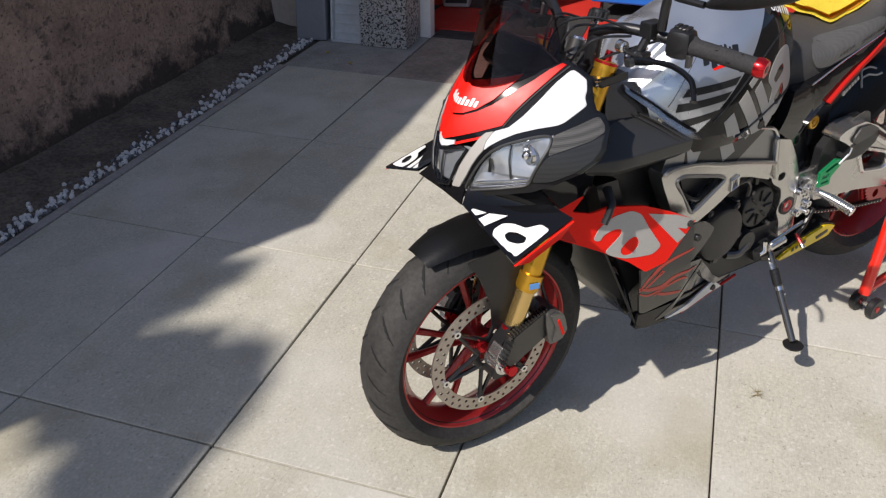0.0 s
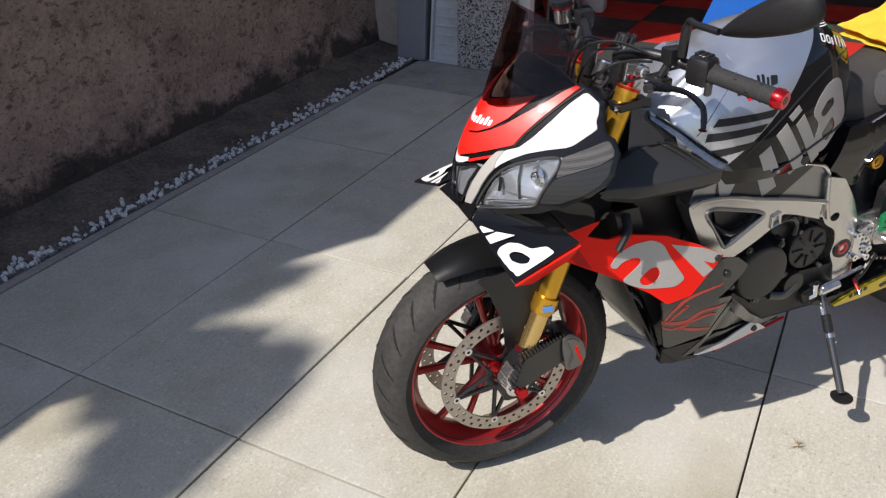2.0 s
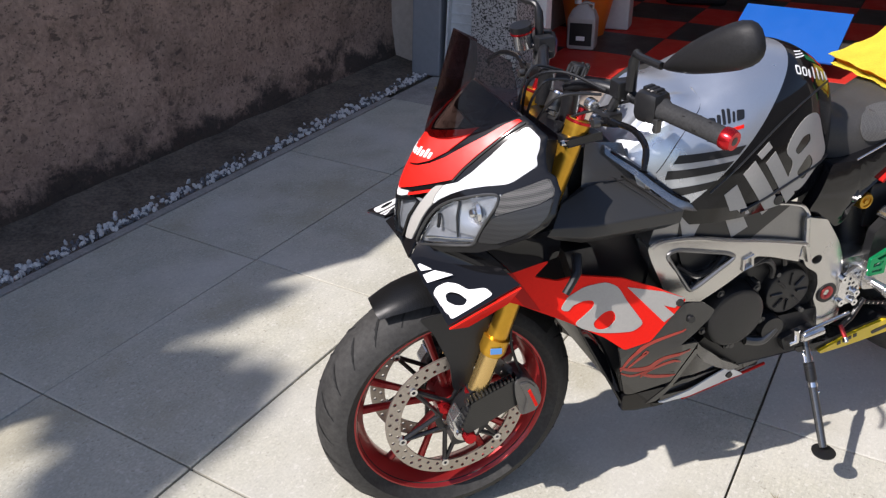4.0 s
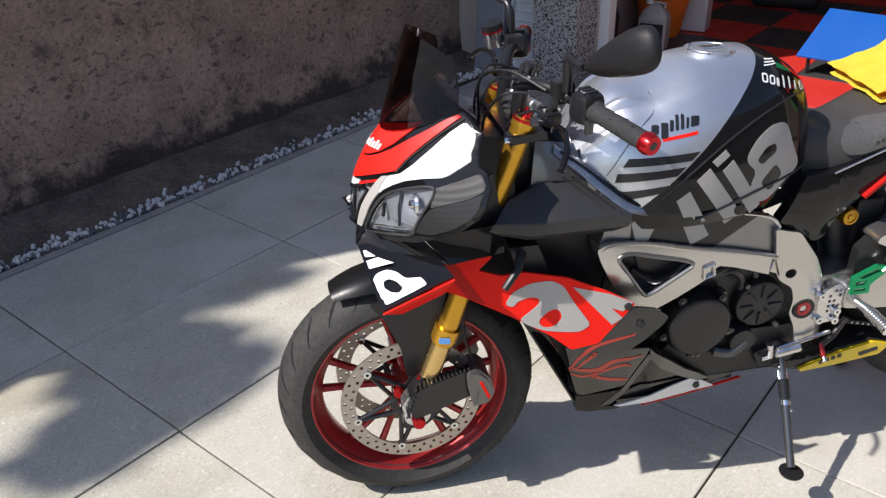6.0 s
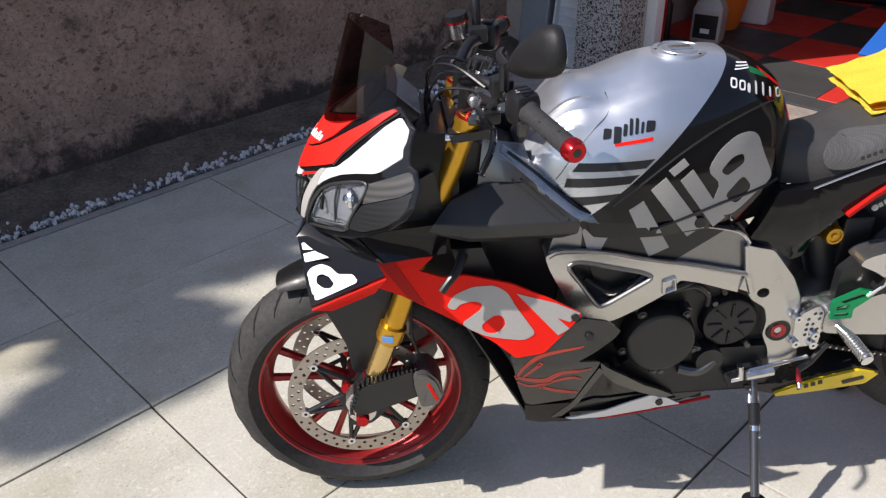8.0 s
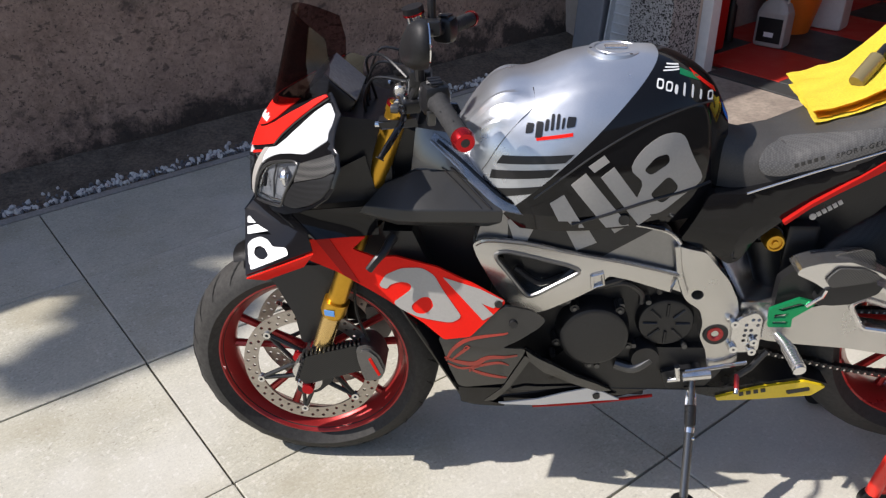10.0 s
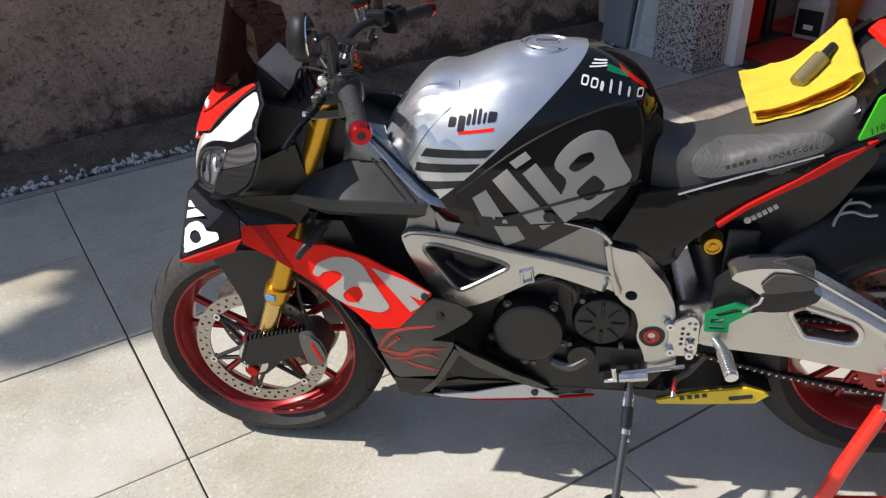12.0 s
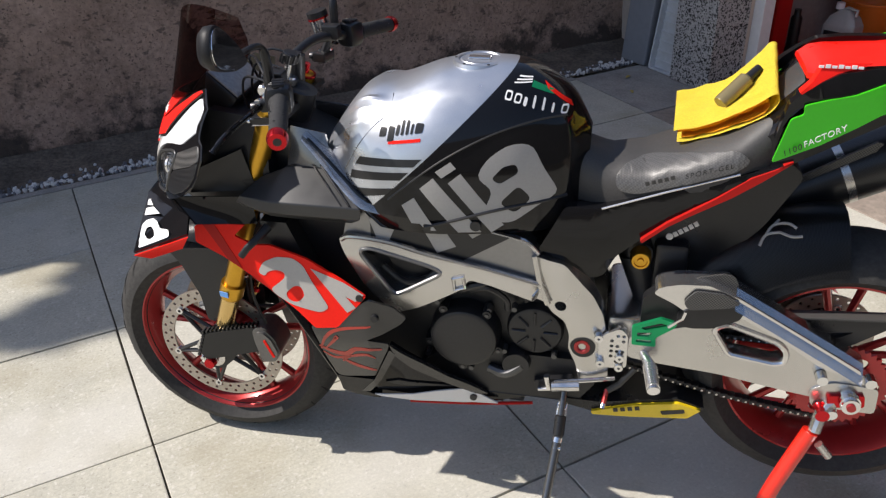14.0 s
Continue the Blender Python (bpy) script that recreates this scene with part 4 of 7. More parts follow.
# winglets
WING = {-1: ((-0.095, 0.085, 0.728), (-0.068, 0.226, 0.655), (0.072, 0.228, 0.715), (0.03, 0.12, 0.745)),
        1: ((-0.100, 0.085, 0.736), (-0.104, 0.229, 0.685), (0.050, 0.232, 0.728), (0.03, 0.12, 0.748))}
for s in (-1, 1):
    a, b, c, d = WING[s]
    P = [(x, s * y, z) for x, y, z in (a, b, c, d)]
    if s < 0:
        P = [P[3], P[2], P[1], P[0]]
    wing = part("winglet", patch(*P, 0.004, 8, 0.005), "black", bike, "black winglet with white graphics")
    Q = [(b[0], s * (b[1] + 0.001), b[2] - 0.002), (c[0], s * (c[1] + 0.001), c[2] - 0.002), (c[0] - 0.022, s * (c[1] - 0.006), c[2] - 0.035), (b[0] + 0.038, s * (b[1] - 0.002), b[2] - 0.007)]
    part("winglet_skirt", patch(*(Q if s < 0 else [Q[1], Q[0], Q[3], Q[2]]), 0.004, 6, 0.004), "red_satin", wing, "red winglet skirt")

# ---- nose ----


def two(name, pts, mat, bulge=0.0, label="", thick=0.004, bow=(0, 0, 0, 0), parent=None, n=8):
    obs = []
    for s in (-1, 1):
        P = [(x, s * abs(y), z) for x, y, z in pts]
        if s > 0:
            P = [P[1], P[0], P[3], P[2]]
        obs.append(part(name, patch(*P, bulge, n, thick, bow if s < 0 else (bow[0], bow[3], bow[2], bow[1])), mat, parent or bike, label))
    return obs


def nose_x(y, z):
    """How far forward the face of the nose lies at a height and a distance from the middle."""
    a, h = math.sqrt(y * y + 0.00012) - 0.011 * math.exp(-(y / 0.03) ** 2), z - 0.86
    return -0.0791 + 0.3333 * a + 2.063 * a * a + 0.426 * h + 2.2289 * h * h + 0.6334 * a * h


def nose_skin(loops, side, off=0.0, thick=0.004, step=0.012, dent=None):
    """A panel of the nose from its outline seen from the front; side 0 spans both halves."""
    bm = flat(loops, step)
    for v in bm.verts:
        y, z = v.co.x, v.co.z
        v.co = Vector((nose_x(y, z) - off + (dent(y, z) if dent else 0.0), y * (side or -1), z))
    return thicken(bm, (thick, 0, 0))


def whole(half):
    """The outline closed by its own mirror image."""
    return half + [(-y, z) for y, z in half[::-1] if abs(y) > 1e-6]


def on_nose(y, z, side, off=0.0):
    return Vector((nose_x(y, z) - off, y * side, z))


LENS = [(0.062, 0.748), (0.074, 0.784), (0.084, 0.813), (0.095, 0.836), (0.112, 0.853), (0.135, 0.866), (0.155, 0.876), (0.174, 0.880), (0.178, 0.859), (0.174, 0.832), (0.170, 0.808), (0.167, 0.782), (0.120, 0.767)]
CHEEK = [(0.109, 0.886), (0.121, 0.908), (0.130, 0.938), (0.136, 0.970), (0.143, 0.990), (0.155, 0.984), (0.170, 0.975), (0.180, 0.958), (0.184, 0.946), (0.193, 0.933), (0.187, 0.919), (0.180, 0.904), (0.174, 0.898), (0.149, 0.889), (0.124, 0.877), (0.106, 0.863), (0.091, 0.848), (0.085, 0.838), (0.084, 0.855), (0.090, 0.876)]
STRIP = [(0.089, 0.8755), (0.077, 0.871), (0.071, 0.861), (0.061, 0.834), (0.049, 0.799), (0.036, 0.752), (0.052, 0.753), (0.064, 0.781), (0.071, 0.805), (0.078, 0.825), (0.084, 0.838), (0.083, 0.855)]
SHELL = [(0.000, 0.834), (0.040, 0.850), (0.070, 0.862), (0.060, 0.836), (0.046, 0.799), (0.033, 0.752), (0.030, 0.728), (0.060, 0.732), (0.120, 0.752), (0.172, 0.768), (0.200, 0.786), (0.228, 0.812), (0.242, 0.838), (0.244, 0.860), (0.236, 0.895), (0.219, 0.919), (0.206, 0.926), (0.196, 0.940), (0.186, 0.956), (0.174, 0.978), (0.143, 0.995), (0.124, 1.003), (0.112, 0.992), (0.096, 0.980), (0.060, 0.972), (0.030, 0.962), (0.000, 0.955)]
CENTRE_LAMP = [(0.0, 0.748), (0.028, 0.752), (0.042, 0.800), (0.055, 0.834), (0.044, 0.836), (0.020, 0.828), (0.0, 0.822)]
CHEVRON = [(0.0, 0.843), (0.035, 0.857), (0.067, 0.872), (0.098, 0.888), (0.103, 0.910), (0.112, 0.938), (0.122, 0.968), (0.130, 0.996), (0.123, 0.998), (0.114, 0.988), (0.102, 0.967), (0.084, 0.944), (0.065, 0.920), (0.045, 0.904), (0.023, 0.893), (0.0, 0.889)]
VEE = [(0.0, 0.8935), (0.022, 0.8975), (0.042, 0.908), (0.062, 0.929), (0.074, 0.955), (0.081, 0.976), (0.060, 0.968), (0.032, 0.960), (0.0, 0.953)]


def lamp_dent(y, z):
    """Two bowls and a step in the reflector behind the side lamp's glass."""
    edge = min(1.0, 0.3 + 0.7 * min(abs(y - 0.062), abs(y - 0.178)) / 0.02)
    bowl = 0.020 * math.exp(-((y - 0.146) ** 2 + (z - 0.838) ** 2) / 0.0006) + 0.016 * math.exp(-((y - 0.096) ** 2 + (z - 0.798) ** 2) / 0.0003)
    return edge * (0.007 + 0.55 * bowl) + 0.004 * (z < 0.795)


for s in (-1, 1):
    shell = part("nose_shell", nose_skin([SHELL, LENS], s, 0.0, 0.004), "black", bike, "gloss black nose shell", sharp=50)
    part("cheek_panel", nose_skin([rounded(CHEEK, 0.004)], s, 0.0035, 0.003), "white", bike, "white cheek panel", sharp=50)
    part("cheek_strip", nose_skin([rounded(STRIP, 0.003)], s, 0.0035, 0.003), "grey_dec", bike, "grey strip beside the lamp")
    lamp = part("headlight", nose_skin([LENS], s, 0.0, 0.002, 0.006, lamp_dent), "lens", bike, "clear headlight with chrome reflector", sharp=25)
    part("headlight_cover", nose_skin([rounded(LENS, 0.006)], s, 0.003, 0.0015), "clear", lamp, "clear cover")
    rim = [on_nose(y, z, s, 0.003) for y, z in rounded(LENS, 0.010) + rounded(LENS, 0.010)[:1]]
    part("headlight_bezel", tubed(rim, 0.0028, 8), "bolt_dark", lamp)
    inner = [on_nose(0.118 + (y - 0.118) * 0.93, 0.815 + (z - 0.815) * 0.92, s, -0.004) for y, z in LENS + LENS[:1]]
    part("lens_rib", tubed(inner, 0.0014, 6), "chrome", lamp)
    bulb = on_nose(0.148, 0.838, s, -0.016)
    part("bulb", tubed([bulb, bulb + Vector((-0.016, 0, 0)), bulb + Vector((-0.020, 0, 0))], [0.009, 0.009, 0.004], 14), "chrome", lamp)
    ringc = on_nose(0.148, 0.838, s, -0.008)
    part("bulb_ring", lathe([(0.014, -0.002), (0.019, -0.002), (0.021, 0.004), (0.016, 0.004)], ringc, 24, axis="x", closed=True), "alu_bright", lamp)
    slot = [on_nose(y, z, s, -0.004) for y, z in ((0.096, 0.823), (0.099, 0.810), (0.100, 0.796))]
    part("lamp_slot", tubed(slot, 0.0036, 8), "matt", lamp)
    part("lamp_step", tubed([on_nose(y, z, s, -0.003) for y, z in ((0.078, 0.768), (0.100, 0.776), (0.130, 0.783), (0.160, 0.792))], 0.0025, 6), "chrome", lamp)
    part("lamp_step", tubed([on_nose(y, z, s, -0.004) for y, z in ((0.120, 0.858), (0.126, 0.825), (0.136, 0.788))], 0.0022, 6), "bolt_dark", lamp)
    part("red_accent", nose_skin([[(0.028, 0.8425), (0.078, 0.8655), (0.073, 0.858), (0.030, 0.8375)]], s, 0.003, 0.003), "red", bike)
    part("cowl_seam", tubed([on_nose(y, z, s, 0.003) for y, z in ((0.100, 0.886), (0.106, 0.910), (0.116, 0.938), (0.126, 0.968), (0.137, 0.995))], 0.0016, 6), "bolt_dark", bike)
part("nose_panel", nose_skin([whole(CHEVRON)], 0, 0.004, 0.004, 0.010), "red", bike, "red beak of the nose cowl", sharp=50)
part("nose_panel", nose_skin([whole(VEE)], 0, 0.0045, 0.004, 0.010), "red", bike, "red panel under the screen", sharp=50)
part("beak_accent", nose_skin([whole([(0.0, 0.8405), (0.026, 0.8455), (0.028, 0.8385), (0.014, 0.832), (0.0, 0.829)])], 0, 0.003, 0.003), "white", bike, "white beak edge")
part("centre_lamp", nose_skin([whole(CENTRE_LAMP)], 0, -0.010, 0.002, 0.006, lambda y, z: 0.008 * math.cos(abs(y) * 90) * (z - 0.745) * 8), "lens", bike, "clear centre lamp", sharp=25)
part("lamp_divider", tubed([on_nose(0.0, z, 1, -0.006) for z in (0.752, 0.785, 0.824)], 0.002, 6), "bolt_dark", bike)
part("centre_glass", nose_skin([whole(CENTRE_LAMP)], 0, 0.002, 0.0015), "clear", bike, "clear cover")
rim = [on_nose(y, z, 1, 0.002) for y, z in whole(CENTRE_LAMP)]
part("centre_bezel", tubed(rim + rim[:1], 0.0035, 8), "black", bike)
MESH = [(0.176, 0.880), (0.199, 0.901), (0.214, 0.917), (0.226, 0.905), (0.233, 0.890), (0.224, 0.874), (0.201, 0.857), (0.181, 0.842)]
CARBON = [(0.181, 0.840), (0.201, 0.855), (0.224, 0.872), (0.234, 0.888), (0.240, 0.858), (0.236, 0.836), (0.222, 0.814), (0.196, 0.793), (0.171, 0.788), (0.174, 0.815)]
for s in (-1, 1):
    part("mesh_panel", nose_skin([rounded(MESH, 0.004)], s, 0.003, 0.003), "mesh", bike, "perforated grey panel")
    part("lamp_surround", nose_skin([rounded(CARBON, 0.005)], s, 0.003, 0.003), "carbon", bike, "dark carbon lamp surround")
    for k in range(5):
        y = 0.0045 + 0.0085 * k
        h = 0.011 + 0.004 * (k % 2)
        part("nose_bar", nose_skin([rounded([(y - 0.003, 0.911), (y + 0.0026, 0.911), (y + 0.0026, 0.911 + h), (y - 0.003, 0.911 + h)], 0.0015)], s, 0.0060, 0.0006), "white_dec", bike)
two("side_cowl", [(0.19, 0.118, 0.780), (0.05, 0.148, 0.777), (0.07, 0.148, 0.832), (0.17, 0.122, 0.875)], "satin", 0.008)
two("side_cowl", [(0.19, 0.140, 0.708), (0.072, 0.185, 0.720), (0.021, 0.174, 0.777), (0.19, 0.152, 0.780)], "black", 0.006)
two("chin", [(0.072, 0.187, 0.720), (-0.096, 0.083, 0.730), (-0.070, 0.066, 0.757), (0.021, 0.174, 0.776)], "black", 0.006)
two("chin", [(-0.096, 0.083, 0.730), (-0.088, 0.0, 0.725), (-0.088, 0.0, 0.758), (-0.074, 0.064, 0.757)], "black", 0.002)
part("nose_core", loft([[(x, y * k, z) for y, z in ((-0.9, zb), (0.9, zb), (1, (zb + zt) / 2), (0.8, zt), (-0.8, zt), (-1, (zb + zt) / 2))] for x, k, zb, zt in ((-0.05, 0.05, 0.74, 0.80), (0.02, 0.10, 0.73, 0.86), (0.10, 0.13, 0.72, 0.95), (0.22, 0.11, 0.72, 0.93))]), "satin", bike)

# screen
bm = bmesh.new()
g = []
for i in range(13):
    w = i / 12
    row = []
    for j in range(15):
        u = -1 + 2 * j / 14
        yw = interp(w, (0, 0.55, 1), (0.118, 0.098, 0.085))
        xc, xs = interp(w, (0, 1), (-0.030, 0.030)), interp(w, (0, 0.5, 1), (0.106, 0.112, 0.105))
        zc, zs = interp(w, (0, 1), (0.945, 1.137)), interp(w, (0, 1), (0.992, 1.092))
        k = abs(u) ** 2.2
        row.append(bm.verts.new((xc + (xs - xc) * k, u * yw, zc + (zs - zc) * k)))
    g.append(row)
for i in range(12):
    for j in range(14):
        bm.faces.new((g[i][j], g[i][j + 1], g[i + 1][j + 1], g[i + 1][j]))
bmesh.ops.solidify(bm, geom=bm.faces[:], thickness=0.003)
part("windscreen", bm, "screen", bike, "dark tinted windscreen")

# air intake
def pod():
    """The side air duct: a box with a flat sloping top, cut off at a slant behind."""
    ring = rounded([(-0.085, 0.728), (-0.160, 0.738), (-0.181, 0.758), (-0.183, 0.785), (-0.109, 0.838), (-0.088, 0.830)], 0.004, 3)
    secs = []
    for t, k in ((-0.30, 0.55), (0.0, 0.86), (0.10, 0.97), (0.35, 1.0), (0.7, 1.0), (0.985, 1.0), (1.0, 0.97)):
        sec = []
        for y, z in ring:
            y, z = -0.130 + (y + 0.130) * k, 0.778 + (z - 0.778) * k
            x0, x1 = 0.212 + 0.55 * max(0.0, z - 0.76), 0.342 + 1.30 * max(0.0, -y - 0.105)
            sec.append((x0 + (x1 - x0) * t, y, z))
        secs.append(sec)
    return loft(secs)


both("air_intake", pod, "duct", "black side air duct", sharp=25)
both("duct_lip", lambda: tubed([(0.338, -0.109, 0.843), (0.376, -0.146, 0.820), (0.418, -0.180, 0.789)], 0.0022, 6), "satin_grey")
both("duct_lip", lambda: tubed([(0.320, -0.109, 0.843), (0.358, -0.146, 0.820), (0.400, -0.180, 0.789)], 0.0012, 6), "satin_grey")
both("ram_cover", lambda: patch((0.250, -0.105, 0.770), (0.385, -0.128, 0.790), (0.345, -0.086, 0.905), (0.268, -0.078, 0.915), 0.006, 8, 0.006), "silver_dark", "dark metallic inner cover")
def horn():
    """The frame's upper arm: a broad band that narrows as it runs down to the spar."""
    bm = bmesh.new()
    path = spline([(0.298, -0.094, 0.900), (0.352, -0.118, 0.860), (0.392, -0.138, 0.826), (0.440, -0.160, 0.793), (0.500, -0.158, 0.772), (0.560, -0.154, 0.762)], 6)
    rows = []
    for k, p in enumerate(path):
        w = interp(k, (0, 8, 18, 30), (1.0, 1.7, 1.7, 0.4))
        rows.append([bm.verts.new(p + Vector(d) * w) for d in ((0.010, 0.014, 0.006), (0.006, 0.004, 0.007), (0.002, -0.006, 0.003), (0.0, -0.010, -0.005))])
    for a, b in zip(rows, rows[1:]):
        for k in range(3):
            bm.faces.new((a[k], b[k], b[k + 1], a[k + 1]))
    bmesh.ops.solidify(bm, geom=bm.faces[:], thickness=0.004)
    return bm


both("frame_horn", horn, "alu_bright", "bright cast frame arm", sharp=60)
both("horn_edge", lambda: tubed(spline([(0.312, -0.102, 0.897), (0.355, -0.122, 0.867), (0.398, -0.142, 0.834), (0.446, -0.164, 0.801), (0.507, -0.160, 0.777), (0.601, -0.156, 0.760), (0.683, -0.150, 0.748), (0.765, -0.143, 0.727)], 6), [0.0042] * 20 + [0.0035] * 23, 8), "black")
both("frame_head", lambda: patch((0.400, -0.140, 0.700), (0.490, -0.152, 0.705), (0.490, -0.158, 0.770), (0.380, -0.128, 0.828), 0.004, 6, 0.03), "alu")

# ---- tank ----
TX = (0.345, 0.42, 0.50, 0.58, 0.66, 0.74, 0.80, 0.85, 0.888)
TZ = (0.895, 0.988, 1.008, 1.038, 1.050, 1.050, 1.028, 0.990, 0.925)
TW = (0.100, 0.150, 0.178, 0.184, 0.172, 0.152, 0.128, 0.100, 0.055)
TB = 0.775
TXS = [p.x for p in spline([(x, 0, 0) for x in TX], 10)]
TZS = [p.z for p in spline([(x, 0, z) for x, z in zip(TX, TZ)], 10)]
TWS = [p.z for p in spline([(x, 0, w) for x, w in zip(TX, TW)], 10)]


def tank_y(x, z):
    zt, w = interp(x, TXS, TZS), interp(x, TXS, TWS)
    h = min(max(0.0, (z - TB) / (zt - TB)), 0.999)
    return -w * (1 - h ** 2.5) ** 0.4


SEAM_Z, SEAM_X = (0.80, 0.868, 0.911, 0.949, 0.966, 0.98, 1.012, 1.05), (0.36, 0.411, 0.437, 0.470, 0.490, 0.498, 0.494, 0.49)


def fold(v, w):
    return max(0.0, 1 - abs(v) / w)


secs = []
for i in range(97):
    x = TX[0] + (TX[-1] - TX[0]) * i / 96
    w, zt = interp(x, TXS, TWS), interp(x, TXS, TZS)
    ring = [(x, w * 0.92, 0.735)]
    for j in range(81):
        a = math.pi * j / 80
        ca, sa = math.cos(a), math.sin(a)
        b = min(a, math.pi - a)
        z = TB + (zt - TB) * abs(sa) ** 0.8
        # the front cover has two folded ridges a side that stop at its seam
        fade = min(1.0, max(0.0, (interp(z, SEAM_Z, SEAM_X) + 0.004 - x) / 0.06)) * min(1.0, max(0.0, (x - 0.345) / 0.03))
        fade = fade * fade * (3 - 2 * fade)
        k = 1 + fade * (0.040 * fold(b - 1.12, 0.10) + 0.034 * fold(b - 0.80, 0.09))
        # a soft crease runs back along the flank
        k += 0.010 * fold(b - 0.98, 0.16) * min(1.0, max(0.0, (x - 0.47) / 0.04)) * min(1.0, max(0.0, (0.74 - x) / 0.20))
        ring.append((x, k * w * math.copysign(abs(ca) ** 0.8, ca), TB + k * (zt - TB) * abs(sa) ** 0.8))
    ring.append((x, -w * 0.92, 0.735))
    secs.append(ring)
for nm, mat, keep, label in (("tank", "silver", True, "silver metallic fuel tank"), ("tank_rear", "black", False, "gloss black rear of the tank")):
    bm = loft(secs)
    bmesh.ops.bisect_plane(bm, geom=bm.verts[:] + bm.edges[:] + bm.faces[:], plane_co=(0.466, 0, 0.791), plane_no=(0.265, 0, -0.275), clear_outer=keep, clear_inner=not keep)
    part(nm, bm, mat, bike, label, sharp=16)
cap = part("filler_cap", lathe([(0.0, 0.0035), (0.036, 0.0035), (0.038, 0.001), (0.041, 0.001), (0.043, 0.004), (0.052, 0.003), (0.055, -0.006)], (0.657, 0.0, 1.0475), 44, axis="z"), "silver", bike, "round machined filler cap")
part("cap_flap", boxed((-0.022, -0.010, 0.0), (0.022, 0.010, 0.004), 0.002, Matrix.Translation((0.657, 0.0, 1.051))), "alu_bright", cap)
for k in range(6):
    a = 2 * math.pi * k / 6
    part("cap_screw", lathe([(0.0, 0.0), (0.003, 0.0), (0.003, 0.0012), (0.0, 0.0012)], (0.657 + 0.048 * math.cos(a), 0.048 * math.sin(a), 1.0505), 8, axis="z"), "matt", cap)

# ---- seat and tail ----
SX = (0.87, 0.93, 1.0, 1.08, 1.16, 1.22, 1.26)
ST = (0.90, 0.875, 0.885, 0.915, 0.955, 1.010, 1.06)
SW = (0.075, 0.090, 0.105, 0.118, 0.120, 0.105, 0.085)
SB = (0.79, 0.79, 0.80, 0.835, 0.87, 0.90, 0.94)
secs = []
for i in range(25):
    x = SX[0] + (SX[-1] - SX[0]) * i / 24
    zt, w, zb = interp(x, SX, ST), interp(x, SX, SW), interp(x, SX, SB)
    ring = []
    for j in range(25):
        a = math.pi * j / 24
        ca, sa = math.cos(a), math.sin(a)
        ring.append((x, w * math.copysign(abs(ca) ** 0.7, ca), zb + (zt - zb) * abs(sa) ** 0.6))
    secs.append(ring)
seat = part("seat", loft(secs), "seat", bike, "black textured rider seat", sharp=60)
TAIL = [(0.849, 0.796), (0.921, 0.793), (1.167, 0.886), (1.20, 0.897), (1.251, 0.917), (1.226, 0.900), (1.187, 0.878), (1.129, 0.830), (1.047, 0.770), (1.000, 0.728), (0.957, 0.686), (0.936, 0.636), (0.911, 0.628), (0.865, 0.665), (0.80, 0.70)]


def tail_y(x, z):
    mid, half = interp(x, (0.8, 0.92, 1.0, 1.1, 1.25), (0.735, 0.725, 0.78, 0.83, 0.90)), interp(x, (0.8, 0.92, 1.1, 1.25), (0.06, 0.09, 0.05, 0.03))
    return -interp(x, (0.8, 0.95, 1.1, 1.25), (0.128, 0.108, 0.108, 0.116)) - 0.012 * max(0.0, 1 - ((z - mid) / half) ** 2)


both("tail_side", lambda: skin([rounded(TAIL, 0.01)], tail_y, 0.03, 0.02), "black", "gloss black side cover")
GREEN = [(1.214, 0.922), (1.233, 1.006), (1.254, 1.015), (1.250, 1.031), (1.290, 1.043), (1.330, 1.052), (1.420, 1.095), (1.60, 1.15), (1.60, 1.10), (1.50, 1.06), (1.380, 1.02), (1.345, 0.995), (1.289, 0.959)]
both("tail_panel", lambda: skin([rounded(GREEN, 0.006)], lambda x, z: -interp(x, (1.2, 1.4, 1.6), (0.135, 0.125, 0.07)), 0.006, 0.05), "green", "green tail panel")
secs = []
for x, w, zb, zt in ((1.18, 0.09, 0.87, 0.96), (1.26, 0.120, 0.92, 1.05), (1.40, 0.108, 1.0, 1.082), (1.55, 0.08, 1.07, 1.122), (1.66, 0.035, 1.13, 1.155)):
    secs.append([(x, w * y, zb + (zt - zb) * z) for y, z in ((1, 0), (1, 0.7), (0.7, 1), (-0.7, 1), (-1, 0.7), (-1, 0))])
part("tail_core", loft(secs), "black", bike)
TAIL_COWL = [(1.228, 1.030), (1.245, 1.048), (1.272, 1.070), (1.299, 1.086), (1.349, 1.094), (1.45, 1.100), (1.60, 1.128), (1.60, 1.10), (1.45, 1.078), (1.374, 1.068), (1.323, 1.044), (1.278, 1.035), (1.240, 1.020), (1.230, 1.00), (1.214, 0.96)]
both("tail_cowl", lambda: skin([rounded(TAIL_COWL, 0.004)], lambda x, z: -interp(x, (1.2, 1.3, 1.4, 1.6), (0.118, 0.126, 0.118, 0.066)) + 0.25 * max(0.0, z - 1.06), 0.02, 0.03), "black", "gloss black tail side")
secs = []
for k in range(19):
    x = 1.258 + 0.422 * k / 18
    w, zb, zt = (interp(x, (1.250, 1.262, 1.29, 1.40, 1.55, 1.68), v) for v in ((0.040, 0.085, 0.104, 0.104, 0.070, 0.018), (1.058, 1.062, 1.068, 1.078, 1.112, 1.142), (1.068, 1.076, 1.085, 1.090, 1.124, 1.150)))
    secs.append([(x, w * math.copysign(abs(math.cos(a)) ** 0.55, math.cos(a)), zb + (zt - zb) * math.sin(a) ** 0.6) for a in (math.pi * q / 20 for q in range(21))])
part("tail_hump", loft(secs), "red", bike, "red tail cowl", sharp=50)
